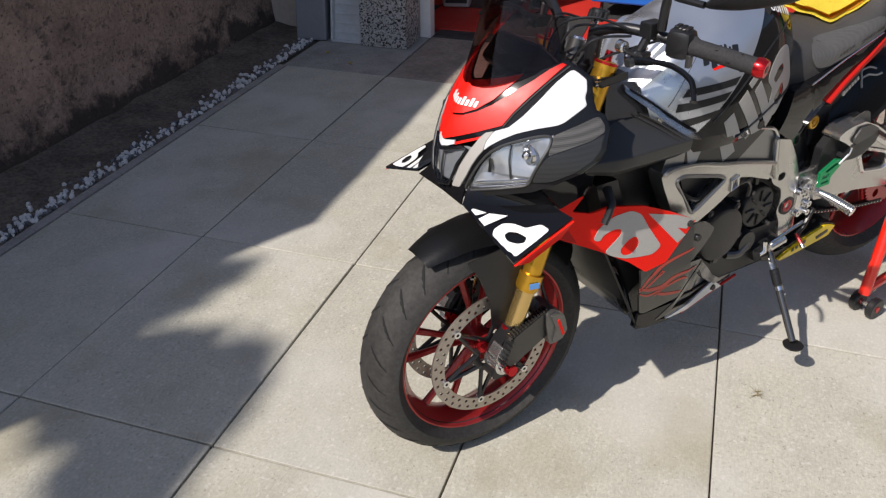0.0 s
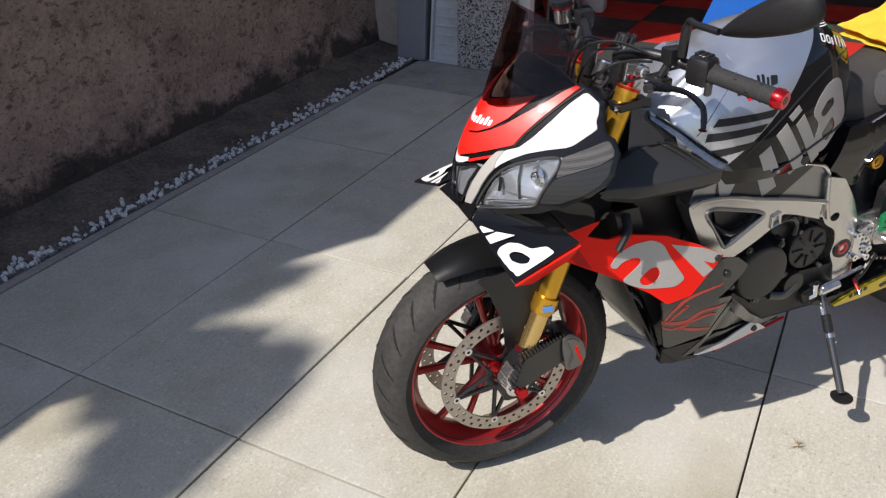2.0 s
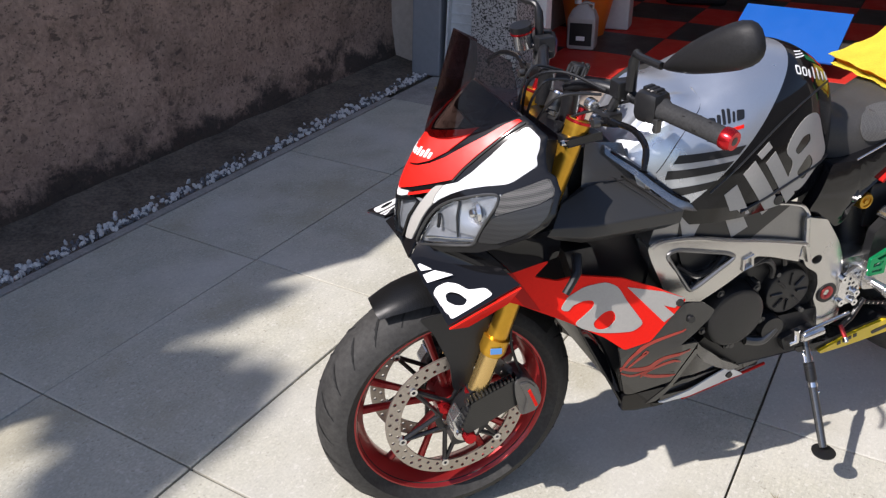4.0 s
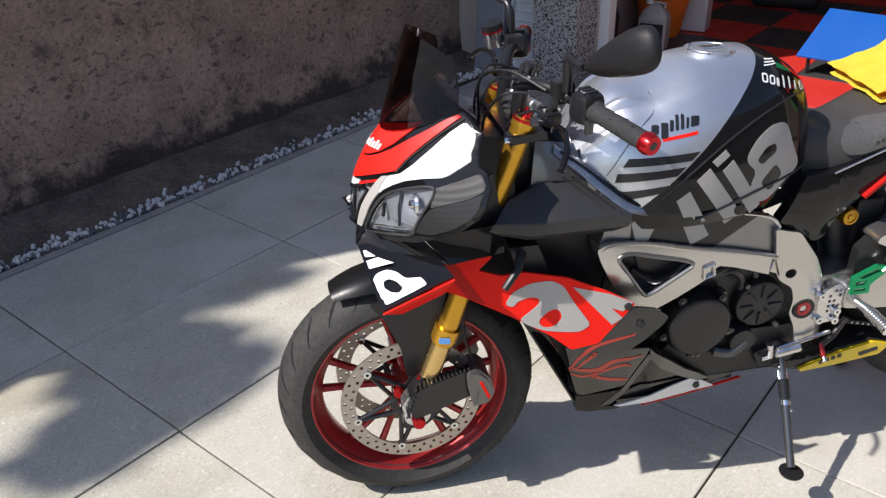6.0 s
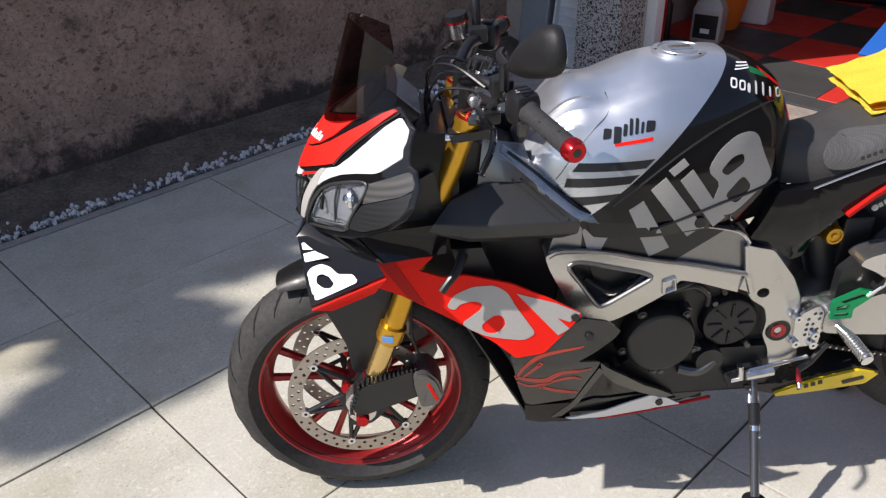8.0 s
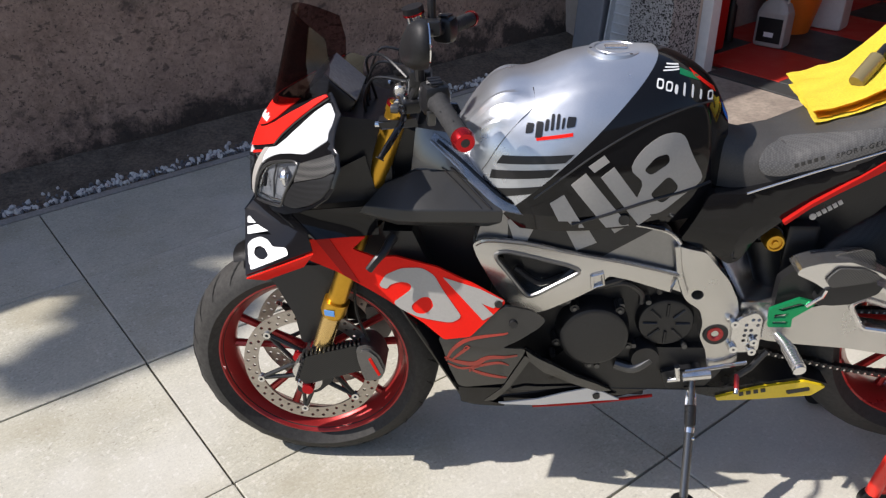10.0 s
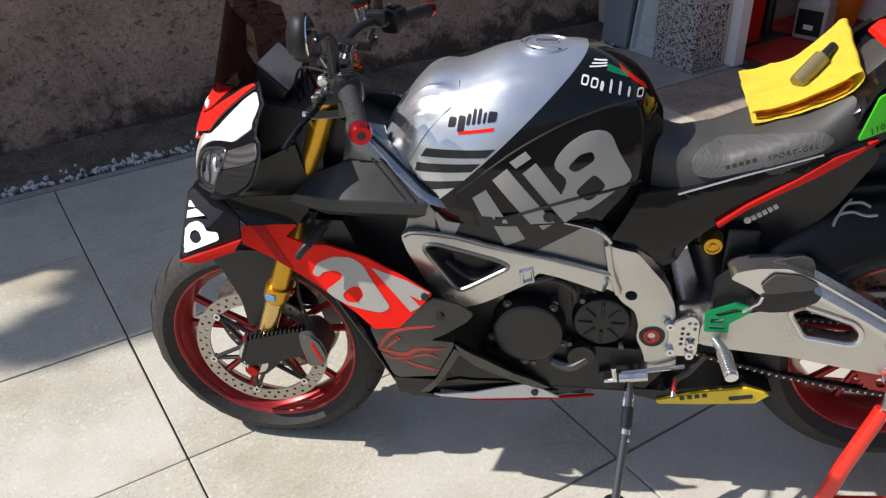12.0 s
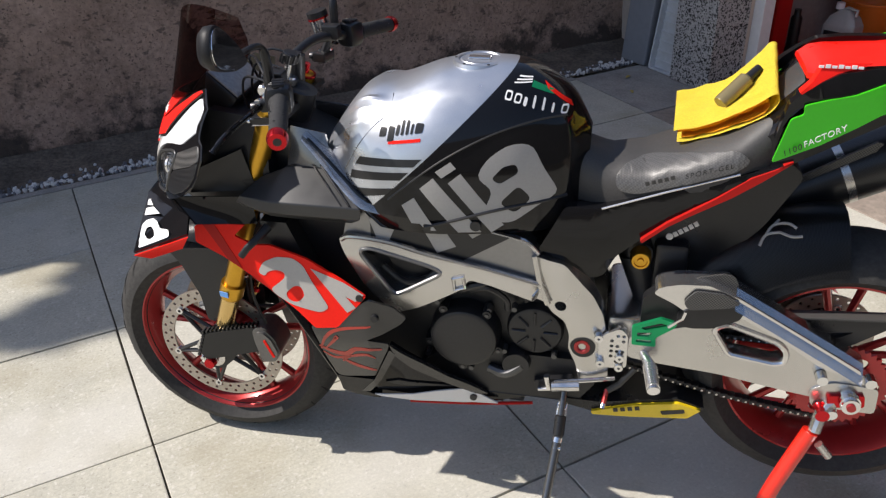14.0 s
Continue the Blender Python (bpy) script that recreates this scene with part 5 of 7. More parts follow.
part("subframe_rail", plate([rounded([(1.000, 0.735), (1.047, 0.778), (1.129, 0.837), (1.187, 0.885), (1.226, 0.905), (1.256, 0.922), (1.211, 0.883), (1.161, 0.844), (1.091, 0.799), (1.049, 0.770), (1.004, 0.729)], 0.004)], -0.128, -0.09, 0.003), "red_dark", bike, "dark red subframe rail")

# ---- swingarm, shock, chain ----
SWING = [(1.00, 0.515), (1.090, 0.547), (1.162, 0.568), (1.208, 0.606), (1.333, 0.564), (1.461, 0.482), (1.50, 0.44), (1.50, 0.395), (1.384, 0.408), (1.328, 0.416), (1.188, 0.441), (1.06, 0.452), (1.0, 0.46)]
BRACE = [(1.038, 0.632), (1.045, 0.645), (1.061, 0.652), (1.088, 0.659), (1.142, 0.662), (1.204, 0.637), (1.328, 0.566), (1.457, 0.491), (1.456, 0.472), (1.385, 0.488), (1.300, 0.545), (1.215, 0.592), (1.150, 0.590), (1.101, 0.597), (1.077, 0.613)]
LOOP = [(1.163, 0.556), (1.188, 0.572), (1.293, 0.537), (1.312, 0.518), (1.312, 0.490), (1.291, 0.483), (1.200, 0.497)]
for s in (-1, 1):
    sw = part("swingarm", plate([rounded(SWING, 0.012), rounded(LOOP, 0.012)], s * 0.148, s * 0.105, 0.006), "alu", bike, "satin aluminium swingarm")
    lp = spline([(x, s * 0.149, z) for x, z in rounded(LOOP, 0.012) + rounded(LOOP, 0.012)[:1]], 2)
    part("loop_lip", tubed(lp, 0.0065, 8), "alu_bright", sw)
    part("top_brace", plate([rounded(BRACE, 0.006)], s * 0.156, s * 0.10, 0.014), "alu_bright", sw)
    part("swing_cheek", plate([rounded([(1.101, 0.600), (1.150, 0.612), (1.209, 0.627), (1.216, 0.611), (1.208, 0.589), (1.157, 0.563), (1.122, 0.559), (1.090, 0.562)], 0.006)], s * 0.1595, s * 0.105), "satin", sw)
    part("swing_inner", plate([rounded([(1.02, 0.60), (1.05, 0.63), (1.11, 0.60), (1.16, 0.57), (1.09, 0.55), (1.02, 0.52)], 0.008)], s * 0.128, s * 0.105), "satin", sw)
for s in (-1, 1):
    edge = [Vector(p) for p in spline([(1.196, 0, 0.642), (1.268, 0, 0.602), (1.330, 0, 0.566), (1.395, 0, 0.528), (1.462, 0, 0.488)], 4)]
    bm = bmesh.new()
    rows = [[bm.verts.new((p.x - dx, s * y, p.z + dz)) for dx, y, dz in ((0.0, 0.112, 0.015), (0.0, 0.138, 0.011), (0.002, 0.1715, -0.0225))] for k, p in enumerate(edge)]
    for a, b in zip(rows, rows[1:]):
        for k in range(2):
            bm.faces.new((a[k], b[k], b[k + 1], a[k + 1]))
    bmesh.ops.solidify(bm, geom=bm.faces[:], thickness=0.004)
    part("brace_cap", bm, "chrome_soft", bike, "polished swingarm edge", sharp=20)
part("heel_guard", plate([rounded([(1.091, 0.640), (1.122, 0.664), (1.171, 0.677), (1.191, 0.672), (1.215, 0.620), (1.172, 0.630), (1.128, 0.632)], 0.006)], -0.132, -0.127, 0.002), "mesh", bike, "perforated upper heel guard")
part("guard_rod", tubed([(1.104, -0.158, 0.597), (1.100, -0.158, 0.580), (1.075, -0.152, 0.552)], 0.004, 8), "chrome", bike)
part("heel_mesh", plate([rounded([(1.088, 0.640), (1.147, 0.664), (1.182, 0.664), (1.214, 0.636), (1.213, 0.60), (1.132, 0.61)], 0.006)], -0.104, -0.098, 0.002), "mesh", bike, "perforated inner guard")
part("swing_cross", boxed((0.95, -0.12, 0.43), (1.06, 0.12, 0.54), 0.02), "alu", bike)
part("swing_guard", plate([rounded([(1.096, 0.622), (1.116, 0.651), (1.170, 0.649), (1.206, 0.630), (1.189, 0.619), (1.109, 0.604)], 0.008)], -0.1635, -0.159, 0.003), "mesh", bike, "perforated heel guard")
chain = new("chain")
chain.parent = bike
link = tubed([(0, -0.0115, 0), (0, 0.0115, 0)], 0.0026, 8)
link_ob = part("link", link, "alu", chain)
side = part("link_side", boxed((-0.008, -0.009, -0.006), (0.008, 0.009, 0.006), 0.002), "matt", chain)
for k in range(30):
    t = k / 29
    for z0, z1 in ((0.405, 0.315), (0.510, 0.500)):
        for o in (link_ob, side):
            ob = new(o.name.split(".")[0], o.data)
            ob.parent = chain
            ob.location = (0.98 + (RX - 0.98) * t, -0.092, z0 + (z1 - z0) * t - 0.012 * math.sin(math.pi * t) * (z0 < 0.45))
bpy.data.objects.remove(link_ob)
bpy.data.objects.remove(side)
teeth = []
for k in range(84):
    a = 2 * math.pi * k / 84
    r = 0.103 if k % 2 else 0.095
    teeth.append((RX + r * math.cos(a), RZ + r * math.sin(a)))
loops = [teeth] + [circle(RX + 0.068 * math.cos(a), RZ + 0.068 * math.sin(a), 0.014, 12) for a in (2 * math.pi * k / 6 for k in range(6))]
part("sprocket", plate(loops, -0.098, -0.090), "rim", rear, "red rear sprocket")
part("axle_nut", lathe([(0.0, -0.03), (0.018, -0.03), (0.02, 0.0), (0.03, 0.006), (0.0, 0.006)], (RX + 0.008, -0.150, RZ + 0.01), 18), "chrome", bike)
part("nut_core", lathe([(0.0, -0.034), (0.009, -0.034), (0.010, -0.02), (0.0, -0.02)], (RX + 0.008, -0.150, RZ + 0.01), 14), "rim", bike)
part("axle_block", plate([rounded([(1.37, 0.43), (1.41, 0.455), (1.50, 0.45), (1.505, 0.385), (1.38, 0.388)], 0.012)], -0.152, -0.115, 0.004), "alu", bike)
part("shock_body", tubed([(0.99, -0.03, 0.70), (1.06, -0.03, 0.50)], 0.036, 16), "satin", bike)
part("shock_spring", tubed([(1.0, -0.03, 0.66), (1.05, -0.03, 0.53)], 0.040, 16), "matt", bike)
part("shock_knob", lathe([(0.0, -0.02), (0.006, -0.02), (0.007, -0.016), (0.013, -0.016), (0.014, -0.019), (0.018, -0.019), (0.021, -0.014), (0.022, 0.01), (0.0, 0.01)], (1.008, -0.075, 0.667), 26), "gold", bike, "gold shock reservoir cap")
part("reservoir", boxed((1.035, -0.075, 0.58), (1.105, -0.01, 0.70), 0.012), "satin", bike)
part("shock_reservoir", tubed([(1.008, -0.062, 0.667), (1.008, 0.05, 0.667)], 0.0255, 18), "matt", bike)

# hugger and silencer
secs = []
for k in range(13):
    a = radians(152 - k * 4.6)
    row = []
    for j in range(9):
        t = -1 + 2 * j / 8
        r = 0.400 - 0.012 * k / 6 - 0.11 * abs(t) ** 3
        row.append((RX + r * math.cos(a), 0.100 * t, RZ + r * math.sin(a)))
    secs.append(row)
bm = bmesh.new()
vs = [[bm.verts.new(p) for p in r] for r in secs]
for u, w in zip(vs, vs[1:]):
    for j in range(8):
        bm.faces.new((u[j], u[j + 1], w[j + 1], w[j]))
bmesh.ops.solidify(bm, geom=bm.faces[:], thickness=0.003)
part("hugger", bm, "carbon", bike, "carbon rear hugger", sharp=60)
part("silencer", tubed([(1.19, 0.12, 0.66), (1.255, 0.125, 0.705), (1.275, 0.13, 0.725), (1.56, 0.15, 0.865), (1.62, 0.155, 0.895)], [0.03, 0.050, 0.066, 0.070, 0.052], 28), "carbon", bike, "carbon silencer")
part("silencer_strap", tubed([(1.405, 0.139, 0.789), (1.42, 0.140, 0.796)], 0.0685, 28), "alu", bike)
part("silencer_shield", plate([rounded([(1.262, 0.752), (1.448, 0.868), (1.46, 0.886), (1.447, 0.889), (1.26, 0.765)], 0.004)], 0.075, 0.082, 0.001), "mesh", bike, "bright perforated heat shield")
part("link_pipe", tubed(spline([(1.16, 0.03, 0.745), (1.21, 0.05, 0.782), (1.24, 0.08, 0.79)], 4), 0.012, 10), "chrome", bike)
part("undertail", plate([rounded([(0.98, 0.72), (1.13, 0.80), (1.25, 0.90), (1.30, 0.86), (1.24, 0.74), (1.12, 0.60), (1.0, 0.60)], 0.02)], -0.045, 0.075, 0.01), "satin", bike)
# ---- handlebar and controls ----
for s in (-1, 1):
    e, i = Vector((0.372, s * 0.375, 1.010)), Vector((0.315, s * 0.215, 1.028))
    bar = part("handlebar", tubed(spline([(0.235, s * 0.05, 1.02), (0.265, s * 0.12, 1.04), i, e], 5), 0.011, 12), "matt", bike)
    part("grip", tubed([i.lerp(e, 0.16), i.lerp(e, 0.22), i.lerp(e, 0.9)], [0.021, 0.0165, 0.0165], 18), "grip", bar, "matt rubber grip")
    for k in range(9):
        a = 2.4 * k
        m = i.lerp(e, 0.34 + 0.055 * k)
        d = (e - i).normalized()
        u = d.orthogonal().normalized()
        w = d.cross(u)
        o = (u * math.cos(a) + w * math.sin(a)) * 0.0166
        part("grip_dash", tubed([m + o - d * 0.004 + w * 0.002, m + o + d * 0.004 - w * 0.002], 0.0007, 6), "matt", bar)
    part("bar_end", tubed([i.lerp(e, 0.9), i.lerp(e, 0.96), e + (e - i) * 0.02], [0.0185, 0.0195, 0.016], 28), "red_part", bar, "red anodised bar end")
    part("end_bolt", tubed([e + (e - i) * 0.019, e + (e - i) * 0.0235], [0.008, 0.007], 12), "matt", bar)
    part("switch_box", boxed((-0.027, -0.028, -0.030), (0.025, 0.026, 0.030), 0.017, Matrix.Translation(i.lerp(e, 0.02)) @ Matrix.Rotation(radians(-20 * s), 4, "Z")), "satin", bar)
    for k in range(3):
        part("switch", boxed((-0.012, -0.006 + 0, 0.026), (0.012, 0.004, 0.033), 0.002, Matrix.Translation(i.lerp(e, 0.02 + 0.06 * (k - 1))) @ Matrix.Rotation(radians(-20 * s), 4, "Z")), "matt", bar)
    part("perch", boxed((-0.02, -0.016, -0.016), (0.02, 0.016, 0.016), 0.005, Matrix.Translation((0.288, s * 0.165, 1.046))), "matt", bar)
    lv = spline([(0.246, s * 0.150, 0.985), (0.256, s * 0.200, 0.996), (0.262, s * 0.254, 1.001), (0.252, s * 0.310, 0.994), (0.236, s * 0.338, 0.975), (0.230, s * 0.345, 0.966)], 5)
    part("lever", tubed(lv, [0.0085] * 6 + [0.0058] * 14 + [0.0050] * 4 + [0.0075] * 2, 10), "black", bar, "black control lever")
    part("lever_adjuster", lathe([(0.0, -0.007), (0.008, -0.007), (0.009, -0.002), (0.009, 0.006), (0.0, 0.006)], (0.238, s * 0.166, 0.987), 12, axis="x"), "bolt_dark", bar)
    part("lever_perch", boxed((-0.013, -0.022, -0.012), (0.022, 0.022, 0.012), 0.005, Matrix.Translation((0.262, s * 0.158, 0.992)) @ Matrix.Rotation(radians(-14 * s), 4, "Z")), "matt", bar)
    part("perch_arm", tubed([(0.268, s * 0.155, 0.996), (0.288, s * 0.165, 1.046)], 0.009, 10), "matt", bar)
    for dx, dz in ((-0.012, 0.014), (0.014, 0.014)):
        part("perch_screw", lathe([(0.0, 0.0), (0.0042, 0.0), (0.0042, 0.004), (0.0, 0.004)], (0.270 + dx, s * 0.160, 0.990 + dz), 8, axis="z"), "chrome", bar)
    part("switch_plate", boxed((-0.009, -0.006, -0.020), (0.006, 0.005, 0.006), 0.003, Matrix.Translation((0.312, s * 0.248, 1.008)) @ Matrix.Rotation(radians(-20 * s), 4, "Z")), "bolt_dark", bar)
    part("horn_button", lathe([(0.0, -0.006), (0.007, -0.006), (0.009, 0.004), (0.0, 0.004)], (0.316, s * 0.232, 1.052), 12, axis="z"), "satin", bar)
    for k in range(3):
        part("switch_mark", boxed((-0.004, -0.002, 0), (0.004, 0.002, 0.0006), 0, Matrix.Translation(i.lerp(e, 0.02) + Vector((-0.010, s * (0.012 - 0.009 * k), 0.0302))) @ Matrix.Rotation(radians(-20 * s), 4, "Z")), "grey_dec", bar)
    part("fork_pinch", boxed((-0.030, -0.010, -0.009), (0.012, 0.018, 0.009), 0.003, Matrix.Translation(on_fork(0.938, s * 0.112))), "matt", bike)
    part("pinch_bolt", tubed([on_fork(0.938, s * 0.120) + Vector((-0.036, 0, 0)), on_fork(0.938, s * 0.120) + Vector((-0.020, 0, 0))], [0.0055, 0.006], 8), "chrome", bike)
    part("cap_ring", tubed([on_fork(0.966, s * 0.098), on_fork(0.971, s * 0.098)], 0.0255, 20), "red_part", bike)
    part("clamp", tubed([(0.238, s * 0.055, 0.955), (0.246, s * 0.055, 1.025)], 0.017, 14), "matt", bike)
part("triple_clamp", plate([[(0.205, 0.930), (0.275, 0.938), (0.273, 0.950), (0.203, 0.942)]], -0.128, 0.128, 0.003), "matt", bike)
part("lower_clamp", plate([[(0.11, 0.76), (0.22, 0.76), (0.22, 0.80), (0.11, 0.80)]], -0.125, 0.125, 0.003), "matt", bike)
part("pinch_cap", lathe([(0.0, -0.009), (0.009, -0.009), (0.012, -0.006), (0.0125, 0.010), (0.0, 0.010)], (0.246, -0.134, 1.010), 20), "alu_bright", bike)
part("perch_bolt", lathe([(0.0, -0.005), (0.007, -0.005), (0.007, 0.005), (0.0, 0.005)], (0.242, -0.158, 0.994), 10), "chrome", bike)
knob = part("damper_knob", tubed([(0.262, -0.032, 1.036), (0.264, -0.032, 1.040), (0.270, -0.032, 1.054), (0.271, -0.032, 1.057)], [0.013, 0.018, 0.018, 0.014], 18), "satin", bike)
for k in range(9):
    a = 2 * math.pi * k / 9
    part("knob_rib", tubed([(0.263 + 0.018 * math.cos(a), -0.032 + 0.018 * math.sin(a), 1.038), (0.270 + 0.018 * math.cos(a), -0.032 + 0.018 * math.sin(a), 1.055)], 0.0038, 7), "satin", knob)
part("knob_stem", tubed([(0.247, -0.032, 0.99), (0.262, -0.032, 1.037)], 0.007, 10), "alu", bike)
part("ignition", tubed([(0.236, 0.0, 0.962), (0.246, 0.0, 0.992)], [0.020, 0.018], 18), "bolt_dark", bike)
part("ignition_face", tubed([(0.246, 0.0, 0.992), (0.2475, 0.0, 0.996)], [0.014, 0.012], 18), "chrome", bike)
part("stem_nut", tubed([(0.243, 0.0, 0.948), (0.247, 0.0, 0.962)], 0.024, 6), "alu", bike)
part("reservoir_cup", tubed([(0.256, 0.197, 1.034), (0.248, 0.195, 1.068)], 0.021, 18), "alu_bright", bike, "machined fluid reservoir")
part("reservoir_lid", tubed([(0.248, 0.195, 1.068), (0.2445, 0.194, 1.083)], 0.0235, 18), "matt", bike)
part("reservoir_band", tubed([(0.2484, 0.1951, 1.066), (0.2474, 0.1949, 1.070)], 0.0242, 18), "red_part", bike)
part("dash", boxed((-0.05, -0.075, -0.045), (0.02, 0.075, 0.045), 0.012, Matrix.Translation((0.110, 0, 0.978)) @ Matrix.Rotation(radians(-48), 4, "Y")), "satin", bike)
part("display", boxed((0.018, -0.068, -0.040), (0.0225, 0.068, 0.040), 0.002, Matrix.Translation((0.110, 0, 0.978)) @ Matrix.Rotation(radians(-48), 4, "Y")), "display", bike, "grey instrument display")
part("inner_cowl", plate([rounded([(0.08, 0.72), (0.10, 0.92), (0.20, 0.93), (0.36, 0.86), (0.42, 0.78), (0.40, 0.68), (0.2, 0.68)], 0.02)], -0.066, 0.066, 0.01), "satin", bike)
for k in range(3):
    part("cable", tubed(spline([(0.26, -0.14 + 0.08 * k, 1.03), (0.19, -0.10 + 0.06 * k, 1.02 + 0.01 * k), (0.17, -0.05 + 0.03 * k, 0.93), (0.26, -0.04, 0.85)], 8), 0.0028, 8), "satin", bike)
part("reservoir_arm", tubed([(0.258, 0.197, 1.036), (0.272, 0.180, 1.040), (0.290, 0.170, 1.046)], 0.008, 8), "matt", bike)
part("steering_head", tubed([(0.19, 0, 0.76), (0.27, 0, 0.97)], 0.035, 16), "matt", bike)

# mirrors
for s in (-1, 1):
    mir = new("mirror")
    mir.parent = bike
    part("mirror_stem", tubed(spline([(0.288, s * 0.19, 1.05), (0.285, s * 0.20, 1.115), (0.272, s * 0.240, 1.122), (0.276, s * 0.295, 1.122)], 5), [0.0095] * 5 + [0.0065] * 11, 10), "satin", mir)
    m = Matrix.Translation((0.300, s * 0.378, 1.160)) @ Matrix.Rotation(radians(-s * 10), 4, "Z") @ Matrix.Rotation(radians(s * 25), 4, "X")
    secs = []
    for x, k in ((-0.026, 0.15), (-0.023, 0.5), (-0.016, 0.80), (-0.006, 0.96), (0.004, 1.0), (0.010, 0.985)):
        secs.append([(x, 0.100 * k * math.copysign(abs(math.cos(a)) ** 0.8, math.cos(a)), 0.048 * k * (0.62 + 0.38 * s * math.cos(a)) * math.copysign(abs(math.sin(a)) ** 0.8, math.sin(a))) for a in (2 * math.pi * q / 28 for q in range(28))])
    bm = loft(secs)
    bm.transform(m)
    part("mirror_shell", bm, "mirror_back", mir, sharp=60)
    bm = loft([[(x, 0.094 * math.copysign(abs(math.cos(a)) ** 0.8, math.cos(a)), 0.043 * (0.62 + 0.38 * s * math.cos(a)) * math.copysign(abs(math.sin(a)) ** 0.8, math.sin(a))) for a in (2 * math.pi * q / 28 for q in range(28))] for x in (0.0095, 0.0125)])
    bm.transform(m)
    part("mirror_face", bm, "mirror_glass", mir)

# ---- foot controls, side stand ----
PLATE = [(0.937, 0.494), (0.954, 0.512), (0.982, 0.527), (0.998, 0.510), (1.001, 0.426), (0.961, 0.421), (0.942, 0.426)]
holes = [circle(0.966 + 0.012 * i, 0.440 + 0.0135 * j, 0.0042, 8) for i in range(3) for j in range(6) if (i + j) % 5]
part("rearset_plate", plate([rounded(PLATE, 0.008)] + holes, -0.142, -0.134), "alu_bright", bike, "drilled aluminium rearset plate", smooth=False)
for x, z in ((0.938, 0.502), (0.945, 0.436), (0.985, 0.455), (0.985, 0.430)):
    part("plate_bolt", lathe([(0.003, -0.008), (0.009, -0.008), (0.010, 0.006), (0.003, 0.006)], (x, -0.145, z), 14, closed=True), "chrome", bike)
part("footpeg", tubed([(1.030, -0.14, 0.475), (1.045, -0.17, 0.465), (1.055, -0.235, 0.452)], [0.009, 0.0125, 0.012], 12), "alu_bright", bike, "knurled aluminium footpeg")
for k in range(9):
    c = Vector((1.0465, -0.178, 0.4635)).lerp(Vector((1.0545, -0.232, 0.4525)), k / 8)
    part("peg_rib", lathe([(0.0105, -0.0014), (0.0142, -0.0012), (0.0142, 0.0012), (0.0105, 0.0014)], c, 16, closed=True), "alu_bright", bike)
part("heel_guard", plate([rounded([(1.003, 0.543), (1.060, 0.570), (1.093, 0.561), (1.089, 0.550), (1.053, 0.520), (1.055, 0.497), (1.006, 0.497)], 0.004), rounded([(1.020, 0.543), (1.060, 0.559), (1.078, 0.554), (1.030, 0.537)], 0.002), rounded([(1.015, 0.530), (1.044, 0.533), (1.040, 0.521), (1.015, 0.520)], 0.002), rounded([(1.014, 0.512), (1.045, 0.513), (1.045, 0.505), (1.014, 0.505)], 0.002)], -0.152, -0.144, 0.0015), "green_metal", bike, "green anodised heel guard")
for k in range(7):
    t0 = k / 7
    pa, pb = Vector((1.050, -0.180, 0.462)), Vector((1.056, -0.240, 0.447))
    part("peg_ring", tubed([pa.lerp(pb, t0), pa.lerp(pb, t0 + 0.08)], 0.0135, 12), "chrome", bike)
part("shift_rod", tubed([(0.85, -0.155, 0.375), (0.915, -0.15, 0.385), (0.98, -0.15, 0.40)], [0.005, 0.005, 0.005], 8), "chrome", bike)
part("shift_sensor", tubed([(0.845, -0.155, 0.362), (0.905, -0.153, 0.370)], 0.012, 12), "alu_bright", bike)
part("shift_arm", tubed([(0.832, -0.15, 0.385), (0.838, -0.15, 0.35), (0.815, -0.15, 0.348)], 0.007, 8), "chrome", bike)
part("shift_toe", tubed([(0.965, -0.150, 0.366), (0.960, -0.176, 0.347)], 0.0055, 10), "rim", bike)
part("toe_tip", tubed([(0.960, -0.176, 0.347), (0.958, -0.184, 0.341)], 0.006, 12), "chrome", bike)
part("shift_lever", tubed([(1.02, -0.145, 0.43), (0.99, -0.15, 0.385), (0.965, -0.15, 0.362)], 0.007, 8), "matt", bike)
st = [Vector(p) for p in ((0.873, -0.135, 0.350), (0.868, -0.195, 0.255), (0.852, -0.288, 0.130))]
stand_leg = part("side_stand", tubed([st[0], st[0].lerp(st[1], 0.3), st[1], st[2]], [0.008, 0.008, 0.0105, 0.0095], 14), "stand_metal", bike, "dark metal side stand, folded out")
coil = []
for k in range(73):
    c = st[0].lerp(st[1], 0.36 + 0.22 * k / 72)
    a = 2 * math.pi * 6 * k / 72
    coil.append(c + Vector((0.0105 * math.cos(a), 0.0088 * math.sin(a), 0.0056 * math.sin(a))))
part("stand_spring", tubed(coil, 0.0017, 6), "chrome", stand_leg, "chrome coil spring")
part("stand_sleeve", tubed([st[0].lerp(st[1], 0.58), st[0].lerp(st[1], 0.60), st[0].lerp(st[1], 0.97), st[1]], [0.010, 0.0128, 0.0128, 0.0105], 16), "satin", stand_leg, "black rubber sleeve")
part("stand_ring", tubed([st[1].lerp(st[2], 0.02), st[1].lerp(st[2], 0.09)], 0.0125, 16), "chrome", stand_leg, "chrome ring")
part("stand_eye", tubed([(0.860, -0.215, 0.236), (0.876, -0.215, 0.236)], 0.0045, 10), "chrome", stand_leg)
part("stand_pad", lathe([(0.0, 0.0), (0.026, 0.0), (0.028, 0.005), (0.0, 0.006)], (0.852, -0.293, 0.116), 20, axis="z"), "satin", stand_leg)
part("stand_bracket", plate([rounded([(0.80, 0.36), (0.89, 0.38), (0.90, 0.335), (0.82, 0.315)], 0.01)], -0.140, -0.120, 0.003), "satin", bike)
